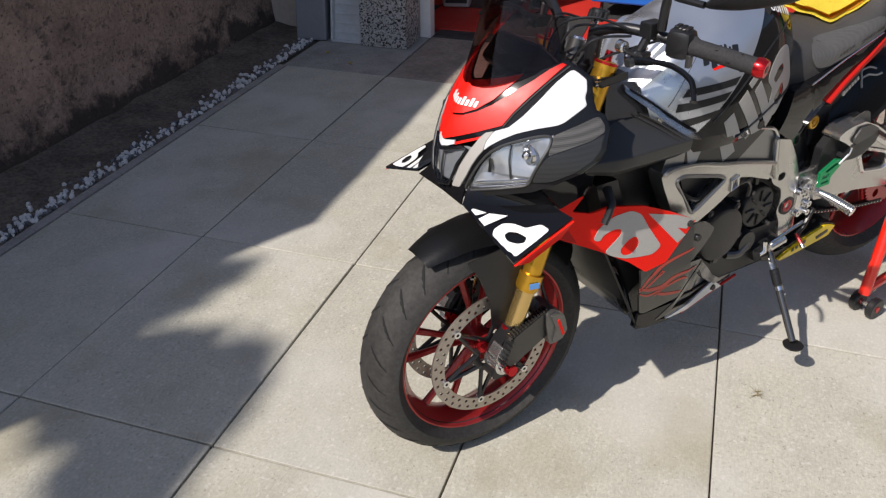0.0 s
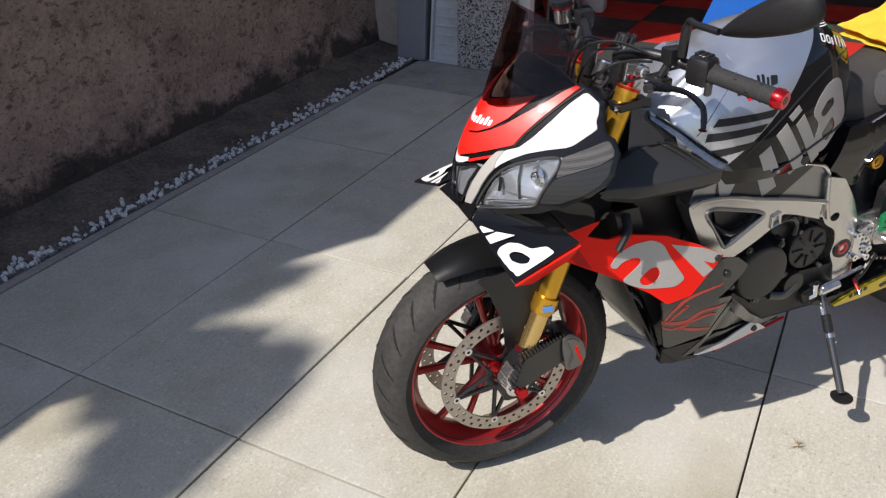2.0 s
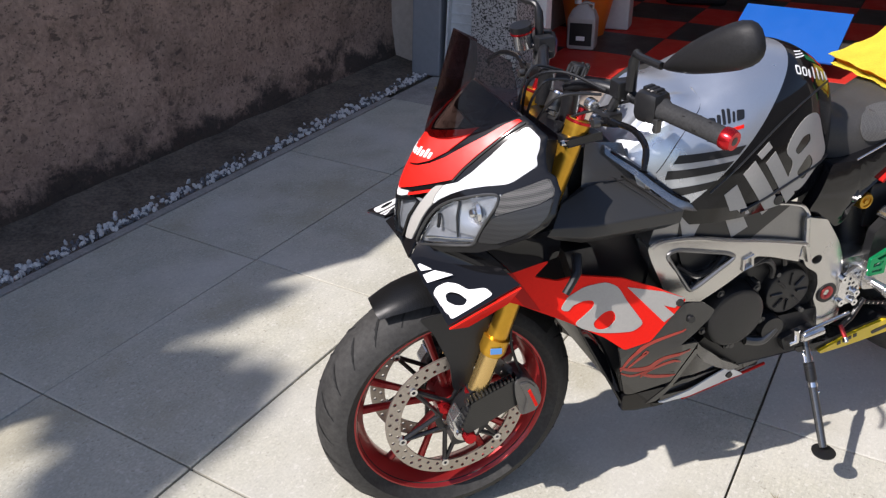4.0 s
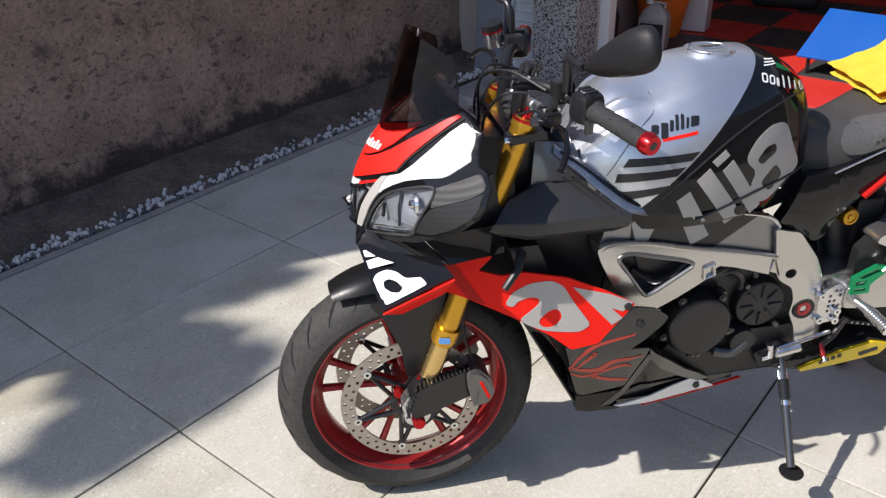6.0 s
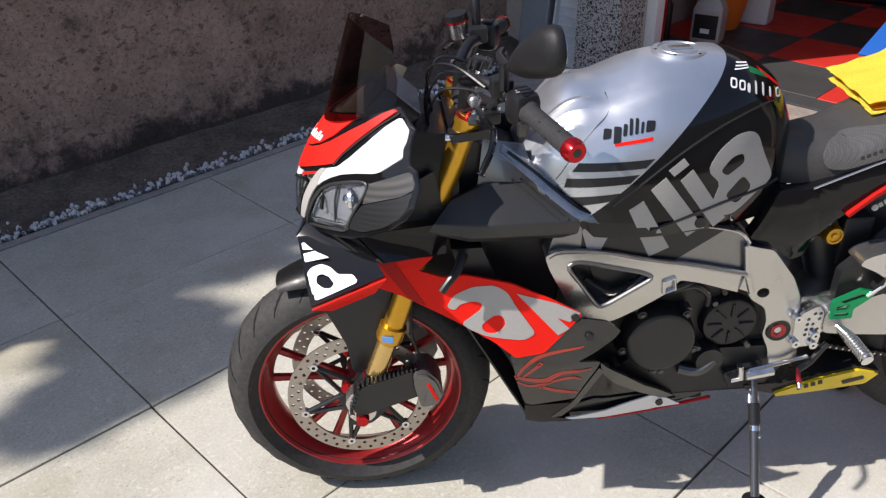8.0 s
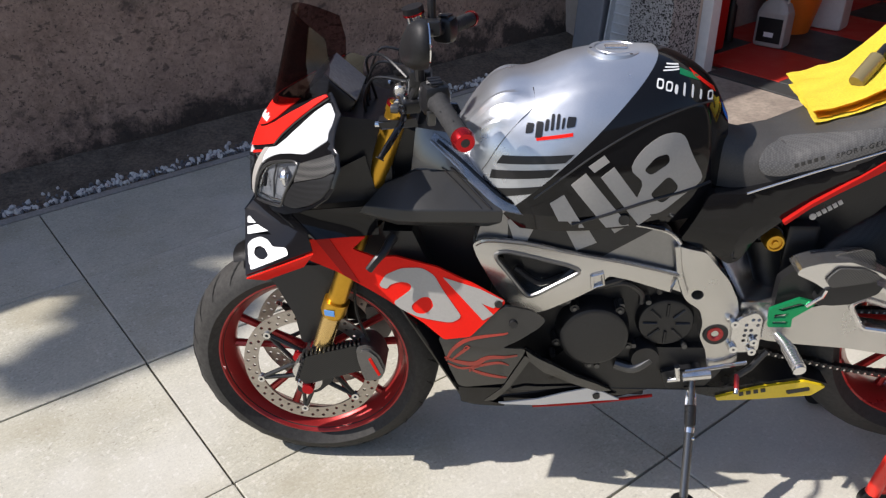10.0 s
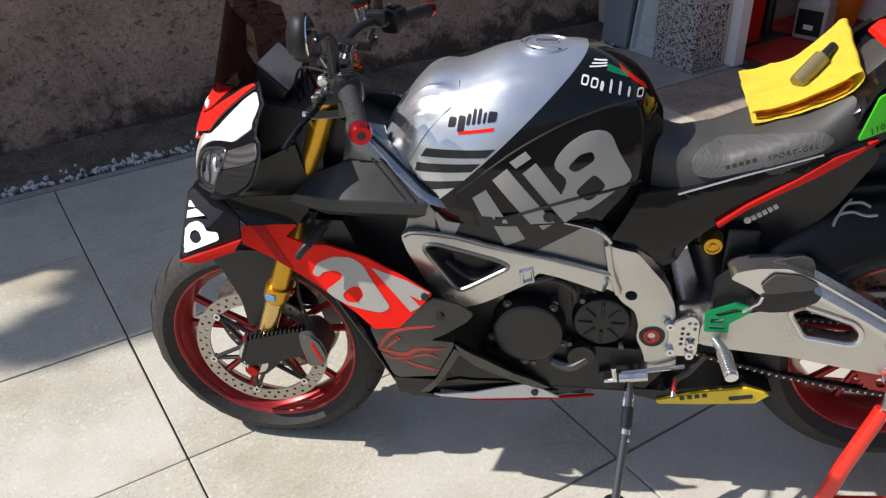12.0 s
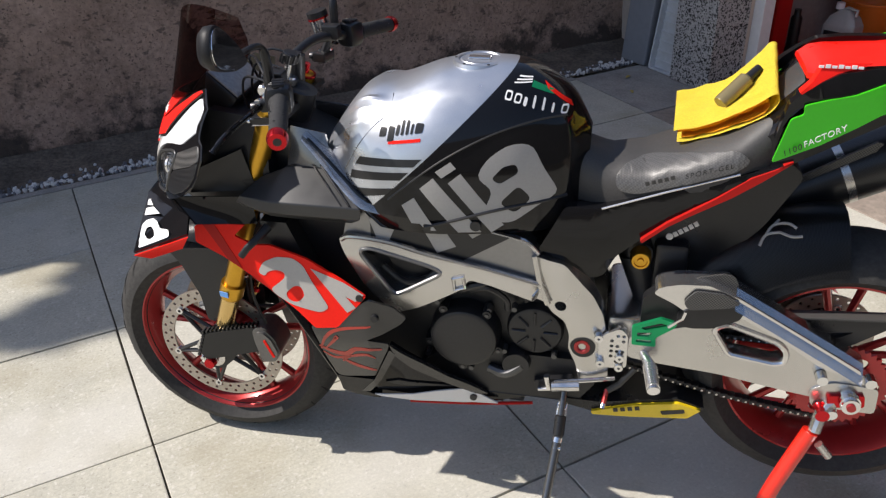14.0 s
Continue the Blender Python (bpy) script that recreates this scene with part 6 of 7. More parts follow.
part("yellow_tail", plate([rounded([(0.934, 0.286), (1.025, 0.318), (1.121, 0.338), (1.171, 0.325), (1.144, 0.299), (1.029, 0.285), (0.938, 0.278)], 0.004)], -0.136, -0.128, 0.002), "yellow", bike, "yellow belly pan tail")
part("belly_tail", plate([rounded([(0.86, 0.31), (0.95, 0.31), (1.12, 0.345), (1.18, 0.326), (1.14, 0.297), (0.94, 0.280), (0.87, 0.295)], 0.006)], -0.128, 0.10, 0.004), "satin", bike)

# ---- paddock stand ----
pad = empty("paddock_stand", "red tubular rear paddock stand with black wheels", "stand")
for s in (-1, 1):
    part("arm", tubed(spline([(1.385, s * 0.18, 0.345), (1.335, s * 0.20, 0.20), (1.305, s * 0.21, 0.075)], 4), 0.017, 14), "stand", pad)
    part("handle_tube", tubed([(1.30, s * 0.21, 0.09), (1.60, s * 0.19, 0.10), (1.95, s * 0.12, 0.16)], 0.015, 14), "stand", pad)
    part("hook", tubed([(1.392, s * 0.18, 0.345), (1.40, s * 0.165, 0.385), (1.42, s * 0.15, 0.40)], 0.013, 10), "alu", pad)
    part("hook_bolt", tubed([(1.40, s * 0.20, 0.33), (1.425, s * 0.20, 0.30)], 0.009, 10), "alu", pad)
    for d in (-0.028, 0.028):
        part("stand_wheel", lathe([(0.008, -0.011), (0.030, -0.012), (0.034, -0.008), (0.034, 0.008), (0.030, 0.012), (0.008, 0.011)], (1.325, s * 0.215 + d, 0.034), 26, closed=True), "satin", pad)
        part("wheel_hub", lathe([(0.0, -0.013), (0.010, -0.013), (0.012, 0.013), (0.0, 0.013)], (1.325, s * 0.215 + d, 0.034), 14), "red_part", pad)
    part("axle_rod", tubed([(1.325, s * 0.175, 0.034), (1.325, s * 0.255, 0.034)], 0.007, 10), "alu", pad)
part("cross_tube", tubed([(1.95, -0.12, 0.16), (1.95, 0.12, 0.16)], 0.015, 12), "stand", pad)

# ---- graphics on the bodywork ----


def stripe(pts, w):
    """The outline of a band of width w along a curve in the xz plane, tapered at its ends."""
    pts = [Vector((p[0], 0, p[1])) for p in pts]
    c = spline(pts, 6)
    left, right = [], []
    for i, p in enumerate(c):
        d = (c[min(i + 1, len(c) - 1)] - c[max(i - 1, 0)]).normalized()
        nrm = Vector((-d.z, 0, d.x)) * w * 0.5 * (0.25 + 0.75 * math.sin(math.pi * (0.05 + 0.9 * i / (len(c) - 1))))
        left.append((p.x + nrm.x, p.z + nrm.z))
        right.append((p.x - nrm.x, p.z - nrm.z))
    return left + right[::-1]


def graphic(name, loops, f, mat, label="", off=0.0012, step=0.015):
    return part(name, skin(loops, f, 0.0008, step, off), mat, bike, label, sharp=60)


def fair2(x, z):
    return fair_y(x, z)


graphic("panel_graphic", [rounded([(0.187, 0.600), (0.203, 0.628), (0.238, 0.648), (0.280, 0.654), (0.305, 0.641), (0.322, 0.610), (0.362, 0.551), (0.340, 0.535), (0.303, 0.536), (0.268, 0.539), (0.234, 0.552), (0.216, 0.565), (0.236, 0.582), (0.257, 0.602), (0.256, 0.615), (0.236, 0.617), (0.212, 0.607), (0.205, 0.594)], 0.010),
                          rounded([(0.254, 0.563), (0.278, 0.587), (0.296, 0.590), (0.304, 0.568), (0.285, 0.547), (0.263, 0.547)], 0.010)], fair2, "grey_dec", "grey curled shape")
graphic("panel_graphic", [[(0.323, 0.638), (0.399, 0.620), (0.446, 0.600), (0.426, 0.580), (0.402, 0.588), (0.426, 0.565), (0.405, 0.549)]], fair2, "grey_dec", "grey slanted wedge")
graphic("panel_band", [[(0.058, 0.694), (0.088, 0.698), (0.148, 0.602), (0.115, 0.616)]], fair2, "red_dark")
for pts, wide in (([(0.327, 0.428), (0.344, 0.469), (0.377, 0.499), (0.457, 0.523)], 0.008), ([(0.324, 0.438), (0.353, 0.428), (0.389, 0.429), (0.419, 0.454), (0.478, 0.464)], 0.012),
                  ([(0.377, 0.401), (0.396, 0.422), (0.440, 0.441), (0.461, 0.434)], 0.007), ([(0.374, 0.411), (0.410, 0.398), (0.458, 0.394)], 0.009), ([(0.366, 0.474), (0.374, 0.478), (0.342, 0.436)], 0.008), ([(0.330, 0.420), (0.360, 0.408), (0.400, 0.425)], 0.006)):
    graphic("line_graphic", [stripe(pts, wide)], lambda x, z: fair_y(x, z) + 0.002, "flame")

SPLIT = [(0.40, 0.80), (0.435, 0.786), (0.507, 0.770), (0.601, 0.756), (0.683, 0.744), (0.77, 0.724), (0.95, 0.68)]
BIG = [[(0.530, 0.803), (0.556, 0.822), (0.632, 0.697), (0.592, 0.680)], [(0.568, 0.842), (0.595, 0.865), (0.696, 0.738), (0.666, 0.718)],
       [(0.624, 0.855), (0.648, 0.874), (0.732, 0.762), (0.708, 0.746)]]


def cut_at(loops, f, mat, above, label=""):
    """Lays a shape on a surface and keeps the side over or under the frame's upper edge."""
    bm = flat(loops, 0.015)
    doomed = [g for g in bm.faces if (g.calc_center_median().z > interp(g.calc_center_median().x, [p[0] for p in SPLIT], [p[1] for p in SPLIT])) != above]
    bmesh.ops.delete(bm, geom=doomed, context="FACES")
    if not bm.faces:
        bm.free()
        return
    for v in bm.verts:
        v.co.y = f(v.co.x, v.co.z) - 0.0014
    part("side_graphic", thicken(bm, (0, 0.0008, 0)), mat, bike, label, sharp=60)


for shape in BIG:
    # fine cuts along the frame's edge keep it clean
    cut_at([shape], tank_y, "grey_dec", True, "grey slanted bar")
    cut_at([shape], frame_y, "grey_dec", False)
cut_at([[(0.451, 0.751), (0.496, 0.785), (0.533, 0.767), (0.505, 0.735), (0.49, 0.70), (0.467, 0.700)]], frame_y, "grey_dec", False)
graphic("side_graphic", [rounded([(0.676, 0.865), (0.697, 0.902), (0.738, 0.929), (0.781, 0.926), (0.802, 0.88), (0.837, 0.822), (0.800, 0.802), (0.747, 0.764), (0.709, 0.771), (0.693, 0.798), (0.712, 0.838)], 0.02),
                         rounded([(0.722, 0.810), (0.758, 0.846), (0.784, 0.816), (0.752, 0.786)], 0.012), rounded([(0.706, 0.862), (0.728, 0.886), (0.752, 0.890), (0.758, 0.872), (0.722, 0.850)], 0.008)], tank_y, "grey_dec", "grey rounded shape", step=0.012)
graphic("side_graphic", [[(0.599, 0.877), (0.628, 0.897), (0.639, 0.884), (0.611, 0.865)]], tank_y, "grey_dec")
graphic("side_band", [[(0.453, 0.760), (0.507, 0.764), (0.601, 0.750), (0.683, 0.738), (0.745, 0.724), (0.640, 0.660), (0.575, 0.675), (0.49, 0.700), (0.452, 0.706)]], frame_y, "black_dec", off=0.0006)
part("tank_bolt", lathe([(0.0, -0.004), (0.011, -0.004), (0.012, 0.004), (0.0, 0.004)], (0.677, tank_y(0.677, 0.762) - 0.001, 0.762), 16), "matt", bike)
part("cover_seam", tubed(spline([Vector((x, tank_y(x, z) - 0.001, z)) for x, z in ((0.575, 0.758), (0.64, 0.776), (0.72, 0.796), (0.80, 0.806), (0.85, 0.812))], 5), 0.0035, 6), "satin", bike)
part("cover_seam", tubed(spline([Vector((x, tank_y(x, z) - 0.0005, z)) for x, z in ((0.50, 0.810), (0.56, 0.862), (0.62, 0.905), (0.70, 0.945), (0.78, 0.967), (0.84, 0.968))], 5), 0.0022, 6), "satin", bike)

# tank: bands, mark in plain bars, seam, raised front cover
for lp in ([(0.438, 0.887), (0.572, 0.900), (0.556, 0.884), (0.427, 0.870)], [(0.418, 0.856), (0.545, 0.872), (0.528, 0.855), (0.414, 0.838)], [(0.426, 0.820), (0.512, 0.836), (0.497, 0.820), (0.443, 0.806)]):
    graphic("tank_stripe", [lp], tank_y, "black_dec", "dark stripe")
for x0, x1, z0, z1 in ((0.480, 0.494, 0.930, 0.948), (0.498, 0.511, 0.924, 0.952), (0.515, 0.522, 0.937, 0.957), (0.526, 0.532, 0.939, 0.966), (0.536, 0.542, 0.941, 0.967), (0.546, 0.551, 0.943, 0.962), (0.555, 0.571, 0.945, 0.964)):
    graphic("mark_bar", [rounded([(x0, z0), (x1, z0 + (x1 - x0) * 0.2), (x1 + 0.003, z1), (x0 + 0.003, z1)], 0.003)], tank_y, "black_dec", step=0.01)
graphic("mark_bar", [[(0.500, 0.9255), (0.568, 0.938), (0.568, 0.932), (0.501, 0.920)]], tank_y, "red_satin", "thin red bar", step=0.01)
both("tank_seam", lambda: tubed(spline([Vector((x, tank_y(x, z), z)) for x, z in ((0.400, 0.850), (0.411, 0.868), (0.437, 0.911), (0.470, 0.949), (0.490, 0.966), (0.498, 0.981), (0.496, 0.996))], 6), 0.0011, 6), "silver_dark")
for k in range(7):
    x0, w0 = 0.722 + 0.0175 * k, (0.013, 0.013, 0.006, 0.004, 0.004, 0.004, 0.013)[k]
    zb, ht = 1.006 - 0.0055 * k, (0.015, 0.015, 0.014, 0.020, 0.020, 0.015, 0.014)[k]
    rings = [rounded([(x0, zb), (x0 + w0, zb - 0.003), (x0 + w0 + 0.003, zb + ht - 0.003), (x0 + 0.003, zb + ht)], 0.004)]
    if w0 > 0.01:
        rings.append(rounded([(x0 + 0.003, zb + 0.002), (x0 + w0 - 0.002, zb), (x0 + w0, zb + ht - 0.005), (x0 + 0.005, zb + ht - 0.003)], 0.003))
    graphic("tank_mark", rings, tank_y, "white_dec", step=0.01)
for k in range(3):
    graphic("tank_mark", [[(0.738 + 0.004 * k, 1.031 + 0.004 * k), (0.77, 1.029 + 0.003 * k), (0.77, 1.0275 + 0.003 * k), (0.737 + 0.004 * k, 1.0295 + 0.004 * k)]], tank_y, "white_dec", step=0.01)
graphic("tank_mark", [[(0.772, 1.030), (0.812, 1.012), (0.812, 1.005), (0.770, 1.022)]], tank_y, "green_metal", step=0.01)
graphic("tank_mark", [[(0.792, 1.0265), (0.845, 0.988), (0.85, 0.978), (0.80, 1.015)]], tank_y, "red_satin", step=0.01)

# winglet graphics
for loops, mat in (([[(0.12, 0.0), (0.12, 0.07), (0.27, 0.17), (0.2, 0.01)]], "white_dec"), ([[(0.27, 0.02), (0.3, 0.19), (0.47, 0.36), (0.39, 0.03)]], "white_dec"),
                   ([rounded([(0.55, 0.03), (0.5, 0.1), (0.51, 0.24), (0.6, 0.35), (0.74, 0.43), (0.82, 0.62), (0.94, 0.66), (0.95, 0.46), (0.95, 0.05), (0.74, 0.03)], 0.04), rounded([(0.64, 0.15), (0.64, 0.23), (0.72, 0.31), (0.84, 0.36), (0.88, 0.29), (0.83, 0.2), (0.73, 0.13)], 0.03)], "white_dec")):
    for s in (-1, 1):
        bm = flat(loops)
        for v in bm.verts:
            u, w = v.co.x, v.co.z
            WA, WB, WC = (Vector(q) for q in WING[s][:3])
            WN = (WB - WA).cross(WC - WB).normalized()
            WN = WN if WN.z > 0 else -WN
            p = WA + (WB - WA) * u + (WC - WB) * w + WN * (0.0035 + 0.002 * math.sin(math.pi * min(max(w, 0), 1)))
            v.co = Vector((p.x, p.y * s, p.z))
        part("winglet_graphic", thicken(bm, (0, 0, 0.0006)), mat, bike, smooth=False)
# tail and seat graphics


def lettering(name, text, size, at, turn, mat, parent, spacing=1.0):
    cu = bpy.data.curves.new(name, "FONT")
    cu.body, cu.size, cu.extrude, cu.shear, cu.space_character = text, size, 0.0006, 0.25, spacing
    tmp = new(name, cu)
    me = bpy.data.meshes.new_from_object(tmp.evaluated_get(bpy.context.evaluated_depsgraph_get()))
    bpy.data.objects.remove(tmp)
    me.transform(Matrix.Translation(at) @ Matrix.Rotation(radians(-turn), 4, "Y") @ Matrix.Rotation(radians(90), 4, "X"))
    me.materials.clear()
    me.materials.append(M[mat])
    ob = new(name, me)
    ob.parent = parent
    return ob


lettering("tail_numerals", "1100", 0.0155, (1.231, -0.1365, 0.936), 30, "black_dec", bike, 1.15)
lettering("tail_lettering", "FACTORY", 0.0155, (1.263, -0.1345, 0.955), 30, "white_dec", bike, 1.1)
part("tail_flash", skin([rounded([(1.272, 1.099), (1.296, 1.101), (1.350, 1.104), (1.347, 1.101), (1.301, 1.086), (1.273, 1.070), (1.246, 1.047), (1.240, 1.050), (1.258, 1.070), (1.267, 1.088)], 0.003)], lambda x, z: -0.121 + 0.30 * max(0.0, z - 1.06), 0.02, 0.015), "red", bike, "red tail flash")
for k in range(7):
    part("flash_bar", boxed((0.0105 * k, -0.001, 0), (0.0105 * k + 0.008, 0.001, 0.004 + 0.002 * (k % 2)), 0, Matrix.Translation((1.264, -0.1125, 1.094))), "white_dec", bike)
lettering("seat_lettering", "SPORT-GEL", 0.014, (1.070, -0.1285, 0.876), 19, "satin", bike, 1.3)
for k in range(5):
    part("seat_mark", boxed((0.012 * k, -0.0008, 0.0), (0.012 * k + 0.008, 0.0008, 0.009), 0.0008, Matrix.Translation((1.000, -0.1235, 0.853)) @ Matrix.Rotation(radians(-19), 4, "Y")), "seat", bike)


def seat_y(x, z):
    zt, w, zb = interp(x, SX, ST), interp(x, SX, SW), interp(x, SX, SB)
    h = min(max((z - zb) / (zt - zb), 0.0), 0.985)
    return -w * (1 - h ** (2 / 0.6)) ** 0.35


bm = skin([rounded([(0.940, 0.850), (0.957, 0.872), (1.05, 0.900), (1.16, 0.932), (1.185, 0.915), (1.159, 0.894), (0.985, 0.826), (0.950, 0.826)], 0.012)], seat_y, 0.001, 0.010, 0.006)
part("seat_pad", bm, "seat_grip", bike, "dimpled grey vinyl seat side", sharp=60)
part("seat_line", tubed([(0.921, -0.1185, 0.795), (1.04, -0.116, 0.840), (1.167, -0.121, 0.889)], 0.0022, 6), "alu_bright", bike)
for k in range(5):
    part("rail_bar", boxed((0.011 * k, -0.0008, 0), (0.011 * k + 0.008, 0.0008, 0.010), 0, Matrix.Translation((1.066, -0.124, 0.748)) @ Matrix.Rotation(radians(-35), 4, "Y")), "grey_dec", bike)
part("rail_mark", lathe([(0.0, -0.001), (0.007, -0.001), (0.007, 0.001), (0.0, 0.001)], (1.056, -0.124, 0.748), 16), "grey_dec", bike)
for k in range(4):
    part("belly_bar", boxed((0.016 * k, -0.0008, 0), (0.016 * k + 0.010, 0.0008, 0.010), 0, Matrix.Translation((0.985, -0.137, 0.294)) @ Matrix.Rotation(radians(-14), 4, "Y")), "black_dec", bike)
part("belly_mark", plate([rounded([(1.085, 0.312), (1.135, 0.324), (1.138, 0.314), (1.09, 0.302)], 0.004)], -0.1375, -0.136), "black_dec", bike)


def on_hugger(deg, t):
    r = 0.400 - 0.012 * (152 - deg) / 4.6 / 6 - 0.11 * abs(t) ** 3 + 0.001
    return Vector((RX + r * math.cos(radians(deg)), 0.100 * t, RZ + r * math.sin(radians(deg))))


for pts in (((124, -0.62), (121, -0.50), (117, -0.52)), ((121, -0.50), (118, -0.36), (114, -0.40), (112, -0.52)), ((117, -0.52), (114, -0.62), (111, -0.64)), ((118, -0.36), (116, -0.26))):
    part("hugger_mark", tubed(spline([on_hugger(*p) for p in pts], 5), 0.003, 6), "grey_dec", bike)

# axle, adjusters and rear details
for x, z in ((1.385, 0.470), (1.475, 0.475), (1.42, 0.385)):
    part("adjuster_bolt", lathe([(0.0, -0.014), (0.011, -0.014), (0.012, 0.008), (0.0, 0.008)], (x, -0.158, z), 14), "chrome", bike)
part("adjuster_plate", plate([rounded([(1.405, 0.425), (1.475, 0.435), (1.48, 0.405), (1.41, 0.395)], 0.006)], -0.160, -0.152, 0.002), "red_part", bike)
part("axle_washer", lathe([(0.0, -0.006), (0.020, -0.006), (0.021, 0.004), (0.0, 0.004)], (RX + 0.008, -0.166, RZ + 0.012), 22), "chrome", bike)
part("spool", lathe([(0.007, -0.016), (0.014, -0.016), (0.009, -0.008), (0.009, 0.006), (0.014, 0.014)], (1.398, -0.170, 0.392), 16), "red_part", bike, "red paddock spool")
guard_outline = [(1.262, 0.560), (1.369, 0.574), (1.505, 0.582), (1.524, 0.576), (1.500, 0.562), (1.440, 0.514), (1.371, 0.500), (1.300, 0.530)]
chain_guard = part("chain_guard", plate([rounded(guard_outline, 0.008), rounded([(1.352, 0.539), (1.440, 0.550), (1.396, 0.517)], 0.005)], -0.103, -0.094, 0.002), "satin", bike, "dark chain guard")
part("guard_recess", plate([rounded([(1.345, 0.545), (1.450, 0.556), (1.396, 0.510)], 0.005)], -0.094, -0.091), "matt", chain_guard)
part("guard_lip", boxed((0, 0, 0), (0.25, 0.030, 0.006), 0.002, Matrix.Translation((1.27, -0.106, 0.564)) @ Matrix.Rotation(radians(-4.6), 4, "Y")), "mesh", chain_guard, "woven top edge")

# engine side clutter
for p in ([(0.47, -0.14, 0.63), (0.52, -0.15, 0.60), (0.57, -0.14, 0.61)], [(0.66, -0.135, 0.585), (0.70, -0.145, 0.60), (0.735, -0.135, 0.57), (0.74, -0.13, 0.54)], [(0.72, -0.12, 0.64), (0.76, -0.125, 0.60), (0.78, -0.12, 0.56)]):
    part("hose", tubed(spline(p, 6), 0.007, 8), "satin", engine)
for x, z in ((0.555, 0.535), (0.585, 0.545), (0.70, 0.535), (0.735, 0.43), (0.56, 0.40), (0.66, 0.372), (0.845, 0.43), (0.755, 0.545)):
    part("bolt", lathe([(0.0, -0.010), (0.006, -0.010), (0.007, 0.012), (0.0, 0.012)], (x, -0.128, z), 10), "bolt_dark", engine)
part("head_cover", plate([rounded([(0.475, 0.665), (0.50, 0.60), (0.56, 0.60), (0.575, 0.64)], 0.01)], -0.132, -0.12, 0.003), "satin", engine)
part("indicator_arm", tubed([(0.222, -0.160, 0.712), (0.206, -0.196, 0.697), (0.190, -0.206, 0.682), (0.176, -0.210, 0.664)], [0.011, 0.009, 0.008, 0.008], 10), "satin", bike, "short black indicator stalk")
part("handlebar_wire", tubed(spline([(0.29, -0.19, 1.03), (0.27, -0.13, 1.0), (0.22, -0.09, 0.97), (0.20, -0.06, 0.90)], 6), 0.003, 6), "satin", bike)
part("clutch_wire", tubed(spline([(0.262, -0.15, 1.04), (0.21, -0.08, 1.06), (0.17, -0.02, 1.03), (0.18, 0.03, 0.93)], 7), 0.003, 6), "satin", bike)
part("brake_line", tubed(spline([(0.15, -0.09, 0.38), (0.12, -0.085, 0.48), (0.13, -0.075, 0.60), (0.16, -0.03, 0.72)], 7), 0.0035, 6), "satin", bike)

# ---- towel and bottle on the seat ----
towel = empty("towel", "folded yellow microfibre towel on the motorcycle seat", "towel")


def seat_top(x):
    return interp(x, (0.93, 1.0, 1.08, 1.16, 1.20, 1.24), (0.88, 0.89, 0.918, 0.956, 0.985, 1.02))


def towel_sheet(x0, x1, y0, y1, low, loop, seed, gap):
    """A sheet folded over on itself: along the seat, round a loose loop at x1, and back on top."""
    path = [(x0 + (x1 - x0) * k / 14, low) for k in range(15)]
    path += [(x1 + loop * 0.9 * math.sin(a), low + loop * (1 - math.cos(a))) for a in (math.pi * k / 9 for k in range(1, 9))]
    path += [(x1 + (x0 - 0.008 - x1) * k / 14, low + gap + (2 * loop - gap) * (1 - k / 14) ** 2.2) for k in range(15)]
    bm = bmesh.new()
    m = 30
    g = []
    for i, (px, pz) in enumerate(path):
        u = (px - x0) / (x1 - x0)
        row = []
        for j in range(m + 1):
            w = j / m
            x, y = px + 0.012 * (w - 0.3), y0 + (y1 - y0) * w
            y += (1 - w) * (0.050 - 0.040 * u) + w * (0.028 - 0.060 * u) + 0.006 * noise.noise((u * 4, seed + i * 0.02, 1.5))
            z = seat_top(min(x, 1.215)) + pz + 0.005 * noise.noise((x * 24, y * 24, seed + i * 0.01)) + 0.002 * noise.noise((x * 110, y * 110, seed))
            z += 0.038 * max(0.0, (u - 0.55) / 0.45) ** 1.5 * max(0.0, w - 0.2) * (pz > 0.030) - 0.006 * (1 - w) ** 6
            row.append(bm.verts.new((x, y, z)))
        g.append(row)
    for i in range(len(path) - 1):
        for j in range(m):
            bm.faces.new((g[i][j], g[i + 1][j], g[i + 1][j + 1], g[i][j + 1]))
    bmesh.ops.solidify(bm, geom=bm.faces[:], thickness=0.005)
    return bm


part("fold", towel_sheet(1.056, 1.206, -0.086, 0.138, 0.008, 0.018, 1, 0.026), "towel", towel, sharp=80)
# inner layer coloured orange for the shaded inside of the fold
part("fold", towel_sheet(1.064, 1.198, -0.081, 0.130, 0.014, 0.0105, 1, 0.012), "towel_deep", towel, sharp=80)
bot = empty("spray_bottle", "small amber bottle with a black cap lying on the towel", "bottle")
b0, b1 = Vector((1.126, -0.012, 0.984)), Vector((1.194, 0.040, 1.042))
part("bottle_body", tubed([b0, b0.lerp(b1, 0.04), b0.lerp(b1, 0.66), b0.lerp(b1, 0.70)], [0.0155, 0.0165, 0.0165, 0.0125], 20), "bottle", bot)
part("bottle_cap", tubed([b0.lerp(b1, 0.70), b0.lerp(b1, 0.98), b1], [0.010, 0.009, 0.008], 14), "satin", bot, "black cap")
part("bottle_band", tubed([b0.lerp(b1, 0.60), b0.lerp(b1, 0.645)], 0.0158, 20), "satin", bot)
part("bottle_print", tubed([b0.lerp(b1, 0.30), b0.lerp(b1, 0.34)], 0.0157, 20), "grey_dec", bot)

# ---- things by the garage ----


